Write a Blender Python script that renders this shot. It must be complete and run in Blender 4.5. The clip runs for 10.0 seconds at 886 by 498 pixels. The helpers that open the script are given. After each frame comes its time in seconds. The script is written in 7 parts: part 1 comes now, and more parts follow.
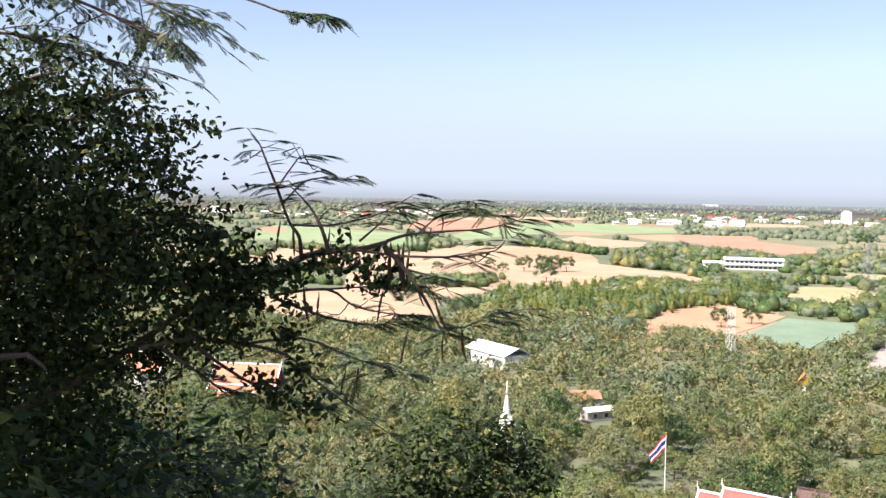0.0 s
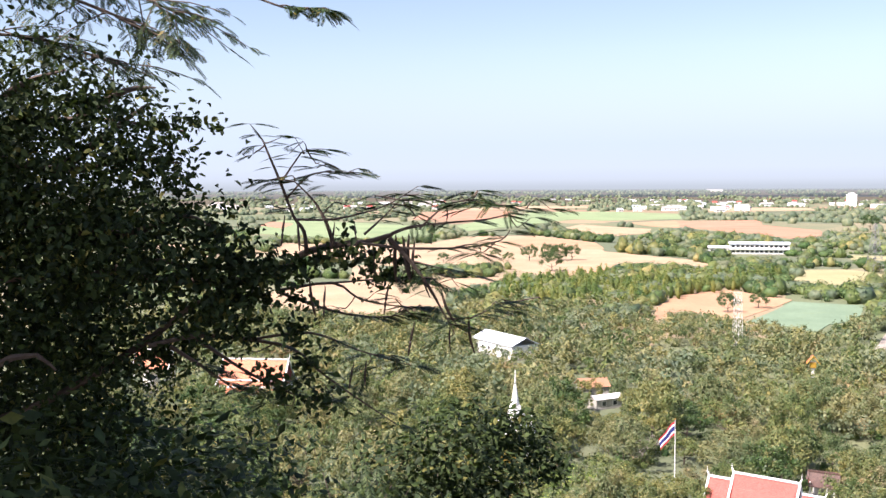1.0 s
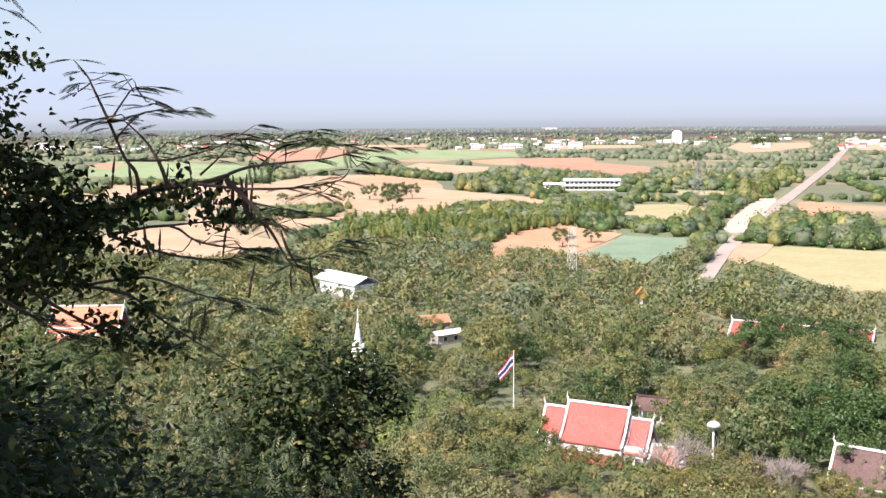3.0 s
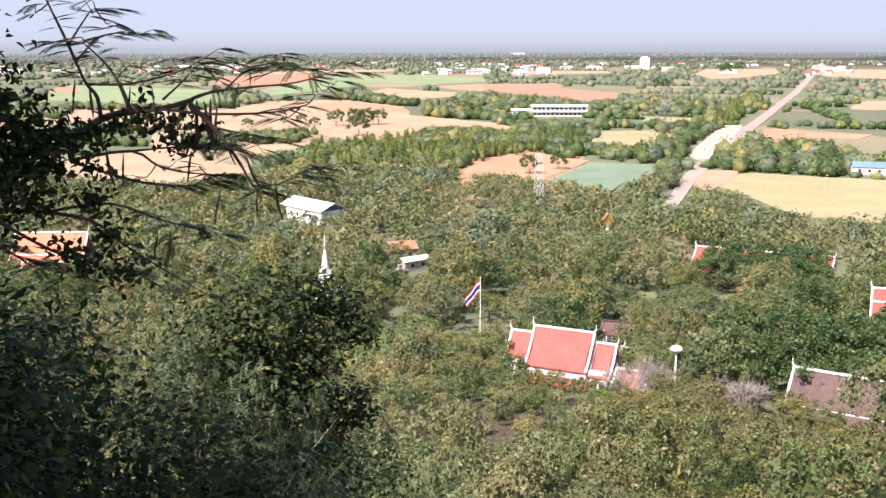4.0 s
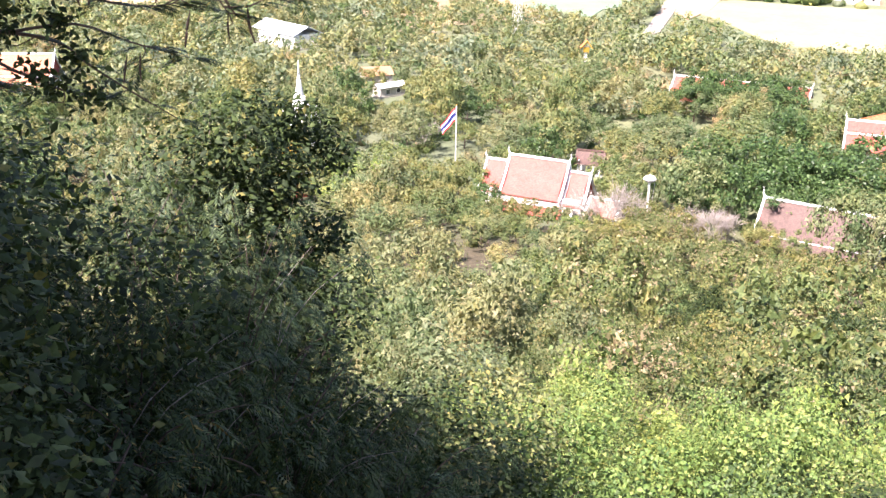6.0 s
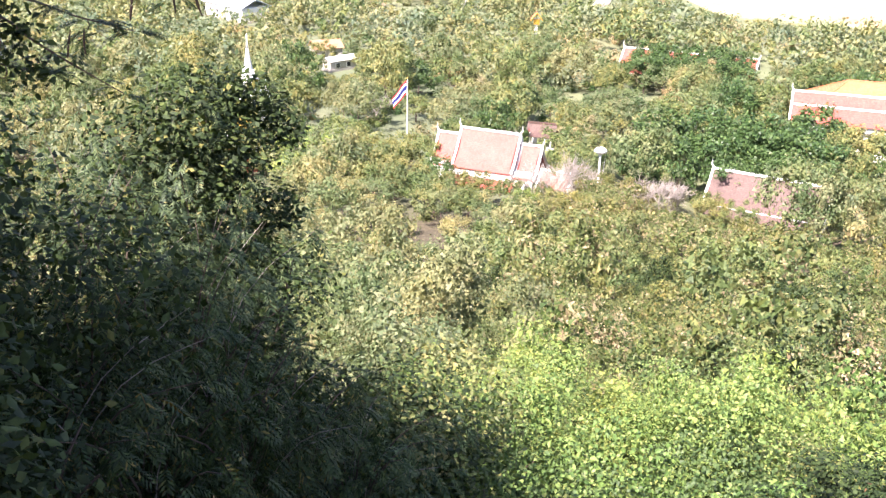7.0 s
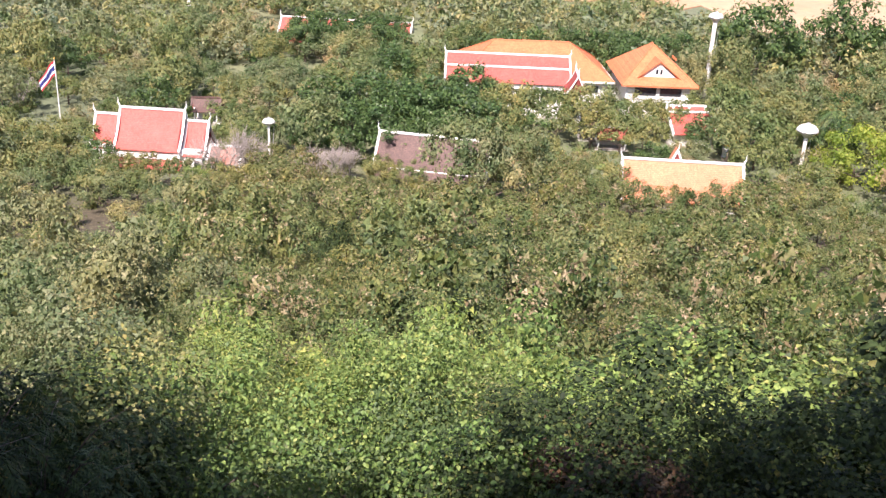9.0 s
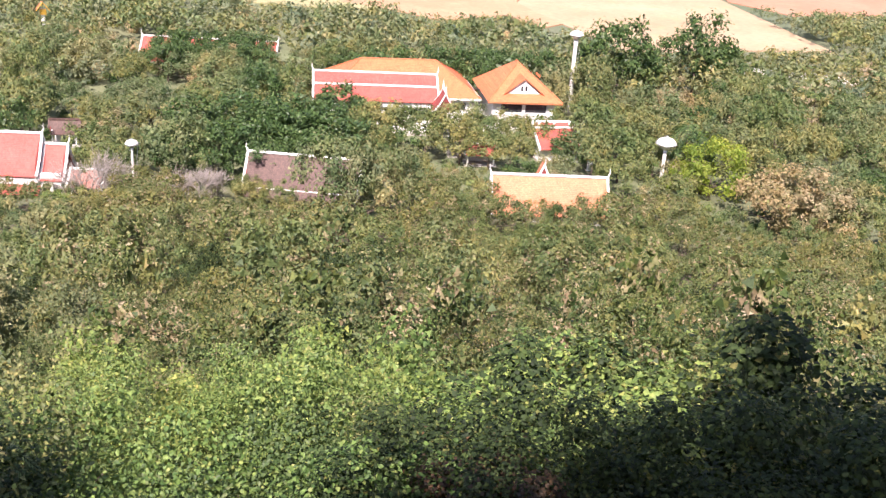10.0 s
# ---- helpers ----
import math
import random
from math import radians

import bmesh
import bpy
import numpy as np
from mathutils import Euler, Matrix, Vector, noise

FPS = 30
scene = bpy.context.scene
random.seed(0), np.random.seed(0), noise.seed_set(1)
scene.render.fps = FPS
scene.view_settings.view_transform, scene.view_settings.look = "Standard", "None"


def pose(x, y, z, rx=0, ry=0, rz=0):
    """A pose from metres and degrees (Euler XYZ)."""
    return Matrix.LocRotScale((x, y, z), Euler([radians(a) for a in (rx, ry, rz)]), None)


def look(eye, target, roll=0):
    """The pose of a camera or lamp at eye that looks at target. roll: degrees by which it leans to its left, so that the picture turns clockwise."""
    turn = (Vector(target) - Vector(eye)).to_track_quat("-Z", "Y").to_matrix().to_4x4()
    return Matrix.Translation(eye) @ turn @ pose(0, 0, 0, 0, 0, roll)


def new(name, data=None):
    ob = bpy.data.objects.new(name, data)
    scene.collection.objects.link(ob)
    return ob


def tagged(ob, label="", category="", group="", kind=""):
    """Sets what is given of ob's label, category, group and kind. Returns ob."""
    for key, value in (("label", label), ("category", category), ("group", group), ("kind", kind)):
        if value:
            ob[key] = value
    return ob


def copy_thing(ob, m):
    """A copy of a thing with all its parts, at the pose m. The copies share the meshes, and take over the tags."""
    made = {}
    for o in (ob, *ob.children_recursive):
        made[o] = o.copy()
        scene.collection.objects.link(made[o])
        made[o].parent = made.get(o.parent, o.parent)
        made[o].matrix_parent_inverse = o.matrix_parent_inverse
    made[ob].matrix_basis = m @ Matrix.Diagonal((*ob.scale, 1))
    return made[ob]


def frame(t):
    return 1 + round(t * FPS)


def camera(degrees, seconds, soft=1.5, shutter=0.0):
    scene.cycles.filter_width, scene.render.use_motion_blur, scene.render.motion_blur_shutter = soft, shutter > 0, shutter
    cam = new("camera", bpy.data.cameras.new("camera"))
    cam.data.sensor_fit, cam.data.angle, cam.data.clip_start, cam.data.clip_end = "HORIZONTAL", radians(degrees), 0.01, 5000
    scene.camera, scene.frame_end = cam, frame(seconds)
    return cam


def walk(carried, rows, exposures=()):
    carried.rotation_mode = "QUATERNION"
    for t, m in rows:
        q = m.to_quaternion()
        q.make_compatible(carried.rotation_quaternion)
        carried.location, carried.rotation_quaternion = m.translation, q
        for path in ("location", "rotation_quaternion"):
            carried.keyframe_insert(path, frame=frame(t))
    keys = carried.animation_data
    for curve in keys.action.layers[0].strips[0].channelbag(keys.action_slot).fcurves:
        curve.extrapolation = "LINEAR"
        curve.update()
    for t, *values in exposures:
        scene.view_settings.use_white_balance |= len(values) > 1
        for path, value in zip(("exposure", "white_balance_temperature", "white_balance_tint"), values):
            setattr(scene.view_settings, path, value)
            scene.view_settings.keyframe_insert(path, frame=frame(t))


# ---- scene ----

EYE = Vector((0.0, 0.0, 55.0))
cam = camera(46.73, 10.0, soft=1.45)
ROWS = [
    (0, 86.875, -1.055, 0.289), (0.5, 86.399, 0.518, 1.596), (1, 86.384, 0.275, 0.496), (1.5, 86.204, 0.071, -1.104), (2, 85.143, 0.297, -2.748),
    (2.5, 84.280, 0.542, -5.391), (2.7, 83.755, 0.540, -6.764), (3.8, 80.038, 0.003, -10.288), (4, 78.817, 0.118, -10.244), (4.5, 73.976, -0.417, -10.974),
    (5, 71.113, -0.778, -11.377), (6.3, 68.751, -0.708, -11.544), (6.5, 68.386, -0.961, -12.081), (7, 67.800, -1.064, -14.131), (7.5, 67.315, -1.317, -18.185),
    (8, 66.895, -1.591, -22.685), (8.5, 66.556, -1.751, -27.140), (9, 66.738, -2.435, -32.789), (9.5, 67.803, -2.860, -37.738), (10, 68.103, -3.603, -39.986)]
walk(cam, [(t, pose(*EYE, rx, ry, rz)) for t, rx, ry, rz in ROWS],
     [(0, 1.1, 6580, 22), (1.5, 1.18, 6600, 23), (2.5, 0.98, 6600, 23), (3.8, 0.95, 6600, 25), (4.5, 1.02, 6640, 27), (5.0, 1.25, 6620, 27), (6.5, 2.04, 6600, 26), (7.5, 1.88, 6580, 25), (8.0, 1.5, 6600, 27), (8.5, 1.18, 6600, 26), (10, 1.19, 6650, 27)])

# ---- light ----
SUN_AZ, SUN_EL = -128.0, 50.0          # compass angle from +y to the right; height
world = bpy.data.worlds.new("sky")
scene.world = world
world.use_nodes = True
wn = world.node_tree
sky = wn.nodes.new("ShaderNodeTexSky")
sky.sky_type, sky.sun_disc = "NISHITA", False
sky.sun_elevation, sky.sun_rotation = radians(SUN_EL), radians(SUN_AZ)
sky.altitude, sky.air_density, sky.dust_density, sky.ozone_density = 100, 1.0, 1.2, 1.0
wn.links.new(sky.outputs[0], wn.nodes["Background"].inputs[0])
wn.nodes["Background"].inputs[1].default_value = 0.089
sun = new("sun", bpy.data.lights.new("sun", "SUN"))
sun.data.energy, sun.data.angle, sun.data.color = 5.0, radians(0.6), (1.0, 0.95, 0.87)
sd = Vector((math.sin(radians(SUN_AZ)) * math.cos(radians(SUN_EL)), math.cos(radians(SUN_AZ)) * math.cos(radians(SUN_EL)), math.sin(radians(SUN_EL))))
sun.matrix_world = look(sd * 100, (0, 0, 0))


# ---- materials ----
def mat_base(name):
    m = bpy.data.materials.new(name)
    m.use_nodes = True
    t = m.node_tree
    return m, t, t.nodes["Principled BSDF"]


def node(t, kind, **values):
    n = t.nodes.new("ShaderNode" + kind)
    for k, v in values.items():
        n.inputs[k.replace("_", " ")].default_value = v
    return n


def ramp(t, source, stops, mode="LINEAR"):
    r = t.nodes.new("ShaderNodeValToRGB")
    e = r.color_ramp.elements
    r.color_ramp.interpolation = mode
    while len(e) < len(stops):
        e.new(0.5)
    for i, (p, c) in enumerate(stops):
        e[i].position, e[i].color = p, (*c, 1)
    t.links.new(source, r.inputs[0])
    return r.outputs[0]


def mix(t, kind, a, b, fac):
    n = t.nodes.new("ShaderNodeMix")
    n.data_type, n.blend_type = "RGBA", kind
    for socket, v in ((n.inputs[0], fac), (n.inputs[6], a), (n.inputs[7], b)):
        if isinstance(v, (int, float)):
            socket.default_value = v
        elif isinstance(v, tuple):
            socket.default_value = (*v, 1)
        else:
            t.links.new(v, socket)
    return n.outputs[2]


def noisy(t, scale, detail=5.0, rough=0.6, space="Object", stretch=(1, 1, 1)):
    c = t.nodes.new("ShaderNodeTexCoord")
    mp = node(t, "Mapping", Scale=stretch)
    t.links.new(c.outputs[space], mp.inputs[0])
    n = node(t, "TexNoise", Scale=scale, Detail=detail, Roughness=rough)
    t.links.new(mp.outputs[0], n.inputs["Vector"])
    return n.outputs[0]


def bump(t, bsdf, height, strength, distance):
    b = node(t, "Bump", Strength=strength, Distance=distance)
    t.links.new(height, b.inputs["Height"])
    t.links.new(b.outputs[0], bsdf.inputs["Normal"])


def surface(name, dark, light, scale=1.0, fine=12.0, rough=0.8, metal=0.0, relief=0.3, depth=0.02, stain=(0.2, 0.17, 0.13), stained=0.25):
    """Plain weathered surface: a broad tone shift, a fine grain and blotches of dirt."""
    m, t, b = mat_base(name)
    big = noisy(t, scale)
    fin = noisy(t, fine, 3.0)
    col = ramp(t, big, [(0.3, dark), (0.7, light)])
    col = mix(t, "OVERLAY", col, fin, 0.25)
    spots = ramp(t, noisy(t, scale * 2.7, 6.0, 0.7), [(0.55, (0, 0, 0)), (0.75, (1, 1, 1))])
    f = t.nodes.new("ShaderNodeMath")
    f.operation = "MULTIPLY"
    t.links.new(spots, f.inputs[0])
    f.inputs[1].default_value = stained
    col = mix(t, "MIX", col, stain, f.outputs[0])
    t.links.new(col, b.inputs["Base Color"])
    b.inputs["Roughness"].default_value, b.inputs["Metallic"].default_value = rough, metal
    bump(t, b, fin, relief, depth)
    return m


def foliage(name, stops, objects=0.85, through_light=0.42, rough=0.55, mode="LINEAR", stands=0.75, pods=0.0):
    """Leaves: each island takes its own tone from the ramp, each plant a tint; light comes through."""
    m, t, b = mat_base(name)
    g = t.nodes.new("ShaderNodeNewGeometry")
    col = ramp(t, g.outputs["Random Per Island"], stops, mode)
    o = t.nodes.new("ShaderNodeObjectInfo")
    at_ = t.nodes.new("ShaderNodeAttribute")
    at_.attribute_name = "tone"
    ad = t.nodes.new("ShaderNodeMath")
    t.links.new(o.outputs["Random"], ad.inputs[0])
    t.links.new(at_.outputs["Fac"], ad.inputs[1])
    fr = t.nodes.new("ShaderNodeMath")
    fr.operation = "FRACT"
    t.links.new(ad.outputs[0], fr.inputs[0])
    tint = ramp(t, fr.outputs[0], [(0.0, (0.5, 0.68, 0.5)), (0.22, (0.75, 0.92, 0.72)), (0.45, (1.0, 1.0, 0.95)), (0.65, (1.18, 1.06, 0.82)), (0.82, (1.24, 1.12, 1.0)), (1.0, (0.72, 0.86, 0.8))])
    col = mix(t, "MULTIPLY", col, tint, objects)
    patch = ramp(t, noisy(t, 0.35, 3.0), [(0.3, (0.75, 0.8, 0.75)), (0.7, (1.2, 1.15, 1.0))])
    col = mix(t, "MULTIPLY", col, patch, 0.6)
    grain = node(t, "TexNoise", Scale=20.0, Detail=2.0, Roughness=0.7)
    t.links.new(g.outputs["Position"], grain.inputs["Vector"])
    col = mix(t, "MULTIPLY", col, ramp(t, grain.outputs[0], [(0.36, (0.6, 0.63, 0.58)), (0.5, (1.0, 1.0, 1.0)), (0.64, (1.35, 1.32, 1.3))]), 0.6)
    st = node(t, "TexNoise", Scale=0.13, Detail=2.0, Roughness=0.55)
    t.links.new(g.outputs["Position"], st.inputs["Vector"])
    stand = ramp(t, st.outputs[0], [(0.3, (0.5, 0.66, 0.55)), (0.45, (0.95, 1.0, 0.95)), (0.56, (1.2, 1.1, 0.9)), (0.68, (1.55, 1.32, 1.2))])
    col = mix(t, "MULTIPLY", col, stand, stands)
    if pods:                                               # clusters of dry seed pods among the leaves
        pn = node(t, "TexNoise", Scale=0.75, Detail=3.0, Roughness=0.6)
        t.links.new(g.outputs["Position"], pn.inputs["Vector"])
        where = ramp(t, pn.outputs[0], [(0.525, (0, 0, 0)), (0.63, (pods, pods, pods))])
        pick = ramp(t, g.outputs["Random Per Island"], [(0.35, (0, 0, 0)), (0.45, (1, 1, 1))])
        tone = ramp(t, g.outputs["Random Per Island"], [(0.4, (0.2, 0.12, 0.075)), (0.7, (0.34, 0.25, 0.16)), (1.0, (0.46, 0.36, 0.24))])
        col = mix(t, "MIX", col, tone, mix(t, "MULTIPLY", where, pick, 1.0))
    t.links.new(col, b.inputs["Base Color"])
    b.inputs["Roughness"].default_value = rough
    b.inputs["Specular IOR Level"].default_value = 0.3
    tr = t.nodes.new("ShaderNodeBsdfTranslucent")
    warm = mix(t, "MULTIPLY", col, (1.5, 1.6, 0.6), 1.0)
    t.links.new(warm, tr.inputs[0])
    mx = t.nodes.new("ShaderNodeMixShader")
    mx.inputs[0].default_value = through_light
    t.links.new(b.outputs[0], mx.inputs[1])
    t.links.new(tr.outputs[0], mx.inputs[2])
    t.links.new(mx.outputs[0], t.nodes["Material Output"].inputs[0])
    return m


def tiled(name, dark, light, course=0.33, rough=0.7):
    """Roof tiles: courses of flat tiles with a lapped edge, moss and sun-bleached patches."""
    m, t, b = mat_base(name)
    c = t.nodes.new("ShaderNodeTexCoord")
    br = t.nodes.new("ShaderNodeTexBrick")
    br.inputs["Color1"].default_value, br.inputs["Color2"].default_value = (*dark, 1), (*light, 1)
    br.inputs["Mortar"].default_value = (dark[0] * 0.55, dark[1] * 0.55, dark[2] * 0.55, 1)
    br.inputs["Scale"].default_value, br.inputs["Mortar Size"].default_value = 1.0, 0.012
    br.inputs["Brick Width"].default_value, br.inputs["Row Height"].default_value = 0.24, course * 0.7
    cb = t.nodes.new("ShaderNodeSeparateXYZ")
    t.links.new(c.outputs["Object"], cb.inputs[0])
    co = t.nodes.new("ShaderNodeCombineXYZ")
    t.links.new(cb.outputs[0], co.inputs[0])
    t.links.new(cb.outputs[2], co.inputs[1])
    t.links.new(co.outputs[0], br.inputs["Vector"])
    stain = ramp(t, noisy(t, 0.5, 6.0, 0.7), [(0.3, (0.78, 0.74, 0.72)), (0.7, (1.1, 1.08, 1.05))])
    col = mix(t, "MULTIPLY", br.outputs["Color"], stain, 0.8)
    streak = ramp(t, noisy(t, 1.6, 4.0, 0.6, stretch=(1, 1, 0.15)), [(0.5, (1, 1, 1)), (0.8, (0.72, 0.66, 0.62))])
    col = mix(t, "MULTIPLY", col, streak, 0.6)
    t.links.new(col, b.inputs["Base Color"])
    b.inputs["Roughness"].default_value = rough
    bump(t, b, br.outputs["Fac"], -0.4, 0.03)
    return m


GREEN = [(0.0, (0.077, 0.105, 0.050)), (0.45, (0.130, 0.157, 0.071)), (0.8, (0.173, 0.192, 0.086)), (1.0, (0.231, 0.22, 0.106))]
OLIVE = [(0.0, (0.066, 0.087, 0.037)), (0.4, (0.104, 0.128, 0.053)), (0.75, (0.145, 0.16, 0.067)), (1.0, (0.2, 0.19, 0.092))]
GREY = [(0.0, (0.105, 0.127, 0.074)), (0.5, (0.152, 0.174, 0.097)), (0.85, (0.190, 0.205, 0.114)), (1.0, (0.240, 0.23, 0.138))]
BRIGHT = [(0.0, (0.072, 0.123, 0.039)), (0.45, (0.153, 0.223, 0.069)), (0.85, (0.243, 0.304, 0.096)), (1.0, (0.342, 0.332, 0.122))]
YELLOW = [(0.0, (0.12, 0.18, 0.03)), (0.5, (0.24, 0.3, 0.06)), (1.0, (0.38, 0.4, 0.1))]
DRY = [(0.0, (0.15, 0.145, 0.08)), (0.35, (0.22, 0.18, 0.11)), (0.7, (0.32, 0.25, 0.165)), (0.92, (0.42, 0.34, 0.24)), (1.0, (0.17, 0.2, 0.08))]
DEEP = [(0.0, (0.038, 0.066, 0.03)), (0.5, (0.075, 0.124, 0.052)), (0.9, (0.125, 0.182, 0.075)), (1.0, (0.2, 0.232, 0.105))]
# near-black leaves: the shade under the canopy is put into this colour
SHADED = [(0.0, (0.015, 0.027, 0.011)), (0.5, (0.03, 0.053, 0.017)), (0.92, (0.06, 0.092, 0.025)), (1.0, (0.17, 0.16, 0.05))]
# distance haze put into the leaf colour: paler and bluer for far trees
HAZED = [(0.0, (0.100, 0.132, 0.095)), (0.5, (0.140, 0.176, 0.124)), (1.0, (0.190, 0.22, 0.152))]
M_GREEN = foliage("leaf_green", GREEN, through_light=0.12, pods=0.14)
M_OLIVE = foliage("leaf_olive", OLIVE, through_light=0.12, pods=0.8)
M_SLOPE = foliage("leaf_slope", [(0.0, (0.042, 0.064, 0.027)), (0.4, (0.08, 0.11, 0.043)), (0.75, (0.13, 0.15, 0.058)), (1.0, (0.2, 0.18, 0.09))], through_light=0.12, pods=0.8)
M_GREY = foliage("leaf_grey", GREY, through_light=0.12, pods=0.25)
M_BRIGHT = foliage("leaf_bright", BRIGHT, 0.35, through_light=0.12)
M_YELLOW = foliage("leaf_yellow", YELLOW, 0.2)
M_DRY = foliage("leaf_dry", DRY, through_light=0.15, stands=0.3)
M_DEEP = foliage("leaf_deep", DEEP, through_light=0.12)
M_GLOSSY = foliage("leaf_glossy", [(0.0, (0.026, 0.052, 0.02)), (0.5, (0.052, 0.1, 0.034)), (0.9, (0.09, 0.15, 0.052)), (1.0, (0.15, 0.19, 0.08))], 0.3, 0.14, 0.45, stands=0.3)
M_SHADED = foliage("leaf_shaded", SHADED, 0.2, 0.12, 0.7, stands=0.2)
# feathery leaves darkened: shade is put into the colour, leaf_spray is the lighter one
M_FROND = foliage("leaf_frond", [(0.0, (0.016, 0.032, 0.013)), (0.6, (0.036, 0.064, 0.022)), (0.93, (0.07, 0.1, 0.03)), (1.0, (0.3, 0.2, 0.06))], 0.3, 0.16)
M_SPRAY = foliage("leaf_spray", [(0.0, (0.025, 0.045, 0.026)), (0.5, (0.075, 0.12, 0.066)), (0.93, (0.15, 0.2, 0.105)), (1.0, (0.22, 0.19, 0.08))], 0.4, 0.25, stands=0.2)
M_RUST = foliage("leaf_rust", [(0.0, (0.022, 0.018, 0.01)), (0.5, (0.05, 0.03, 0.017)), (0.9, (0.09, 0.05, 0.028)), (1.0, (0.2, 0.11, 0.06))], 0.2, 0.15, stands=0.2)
M_YOUNG = foliage("leaf_plantation", [(0.0, (0.12, 0.16, 0.065)), (0.5, (0.17, 0.21, 0.085)), (1.0, (0.24, 0.27, 0.11))], stands=0.3)
M_HAZED = foliage("leaf_hazed", HAZED, 0.2, 0.2)
M_BARK = surface("bark", (0.055, 0.04, 0.032), (0.15, 0.11, 0.085), 6, 40, 0.9, 0, 0.8, 0.01)
M_TWIG = surface("pale_twig", (0.22, 0.19, 0.17), (0.42, 0.37, 0.33), 3, 20, 0.9)
M_POD = surface("seed_pod", (0.022, 0.014, 0.01), (0.07, 0.04, 0.025), 30, 120, 0.5, 0, 0.5, 0.002)
M_WHITE = surface("white_plaster", (0.72, 0.71, 0.68), (0.84, 0.83, 0.8), 0.5, 8, 0.7, stained=0.2)
M_GOLD = surface("gilding", (0.6, 0.34, 0.05), (0.85, 0.52, 0.1), 2, 20, 0.35, 0.6, stained=0.1)
M_RED = tiled("red_tiles", (0.42, 0.09, 0.07), (0.52, 0.12, 0.095))
M_ORANGE = tiled("orange_tiles", (0.55, 0.16, 0.065), (0.66, 0.22, 0.095))
M_SALMON = tiled("salmon_tiles", (0.56, 0.2, 0.1), (0.66, 0.26, 0.14))
M_FADED = tiled("faded_tiles", (0.36, 0.16, 0.12), (0.46, 0.22, 0.17))
M_BROWN = tiled("brown_tiles", (0.09, 0.052, 0.044), (0.14, 0.082, 0.068))
M_DARKRED = surface("dark_red_paint", (0.2, 0.035, 0.03), (0.3, 0.06, 0.05), 1, 10)
M_CONCRETE = surface("concrete", (0.32, 0.3, 0.27), (0.45, 0.43, 0.39), 0.6, 9)
M_GLASS = surface("dark_window_glass", (0.02, 0.022, 0.025), (0.05, 0.055, 0.06), 1, 5, 0.1, 0, 0.02, stained=0.1)
M_STEEL = surface("galvanised_steel", (0.4, 0.41, 0.42), (0.58, 0.59, 0.6), 1, 10, 0.5, 0.4)
M_LATTICE = surface("weathered_steel", (0.16, 0.165, 0.17), (0.3, 0.3, 0.3), 1, 10, 0.6, 0.4)
M_BLUE = surface("blue_sheet_roof", (0.12, 0.22, 0.5), (0.2, 0.32, 0.62), 0.3, 6, 0.5)
M_PALEBLUE = surface("pale_sheet_roof", (0.55, 0.62, 0.7), (0.72, 0.78, 0.84), 0.2, 6, 0.45)
M_FLAGRED = surface("red_cloth", (0.5, 0.03, 0.04), (0.62, 0.05, 0.06), 1, 30, 0.9)
M_FLAGWHITE = surface("white_cloth", (0.75, 0.75, 0.76), (0.85, 0.85, 0.85), 1, 30, 0.9)
M_FLAGBLUE = surface("blue_cloth", (0.02, 0.03, 0.16), (0.04, 0.05, 0.24), 1, 30, 0.9)
M_TAN = surface("dry_stubble", (0.36, 0.245, 0.145), (0.46, 0.33, 0.21), 0.03, 0.5, 0.95, 0, 0.4, 0.3, (0.42, 0.3, 0.14), 0.7)
M_SOIL = surface("orange_soil", (0.38, 0.215, 0.12), (0.48, 0.29, 0.17), 0.03, 0.5, 0.95, 0, 0.4, 0.3, (0.55, 0.4, 0.24), 0.6)
M_REDSOIL = surface("red_brown_soil", (0.36, 0.17, 0.1), (0.48, 0.25, 0.16), 0.02, 0.4, 0.95, 0, 0.4, 0.3, (0.4, 0.3, 0.18), 0.6)
M_CROP = surface("green_crop", (0.14, 0.21, 0.13), (0.2, 0.28, 0.18), 0.04, 0.6, 0.9, 0, 0.5, 0.3, (0.2, 0.25, 0.1), 0.5)
M_GRASS = surface("dry_pasture", (0.29, 0.27, 0.13), (0.37, 0.335, 0.18), 0.04, 0.5, 0.95, 0, 0.5, 0.3, (0.28, 0.29, 0.11), 0.7)
M_FARGREEN = surface("green_field", (0.17, 0.24, 0.11), (0.25, 0.32, 0.16), 0.01, 0.2, 0.95, 0, 0.5, 0.3, (0.33, 0.28, 0.15), 0.5)
M_ROAD = surface("dirt_road", (0.29, 0.25, 0.21), (0.38, 0.33, 0.28), 0.05, 0.6, 0.95, 0, 0.3, 0.05, (0.4, 0.31, 0.24), 0.5)
M_APRON = surface("pale_gravel", (0.42, 0.35, 0.27), (0.52, 0.44, 0.35), 0.05, 0.8, 0.95)
M_CAP = surface("tank_white_metal", (0.66, 0.64, 0.6), (0.8, 0.78, 0.74), 1, 10, 0.5, 0, stained=0.45)


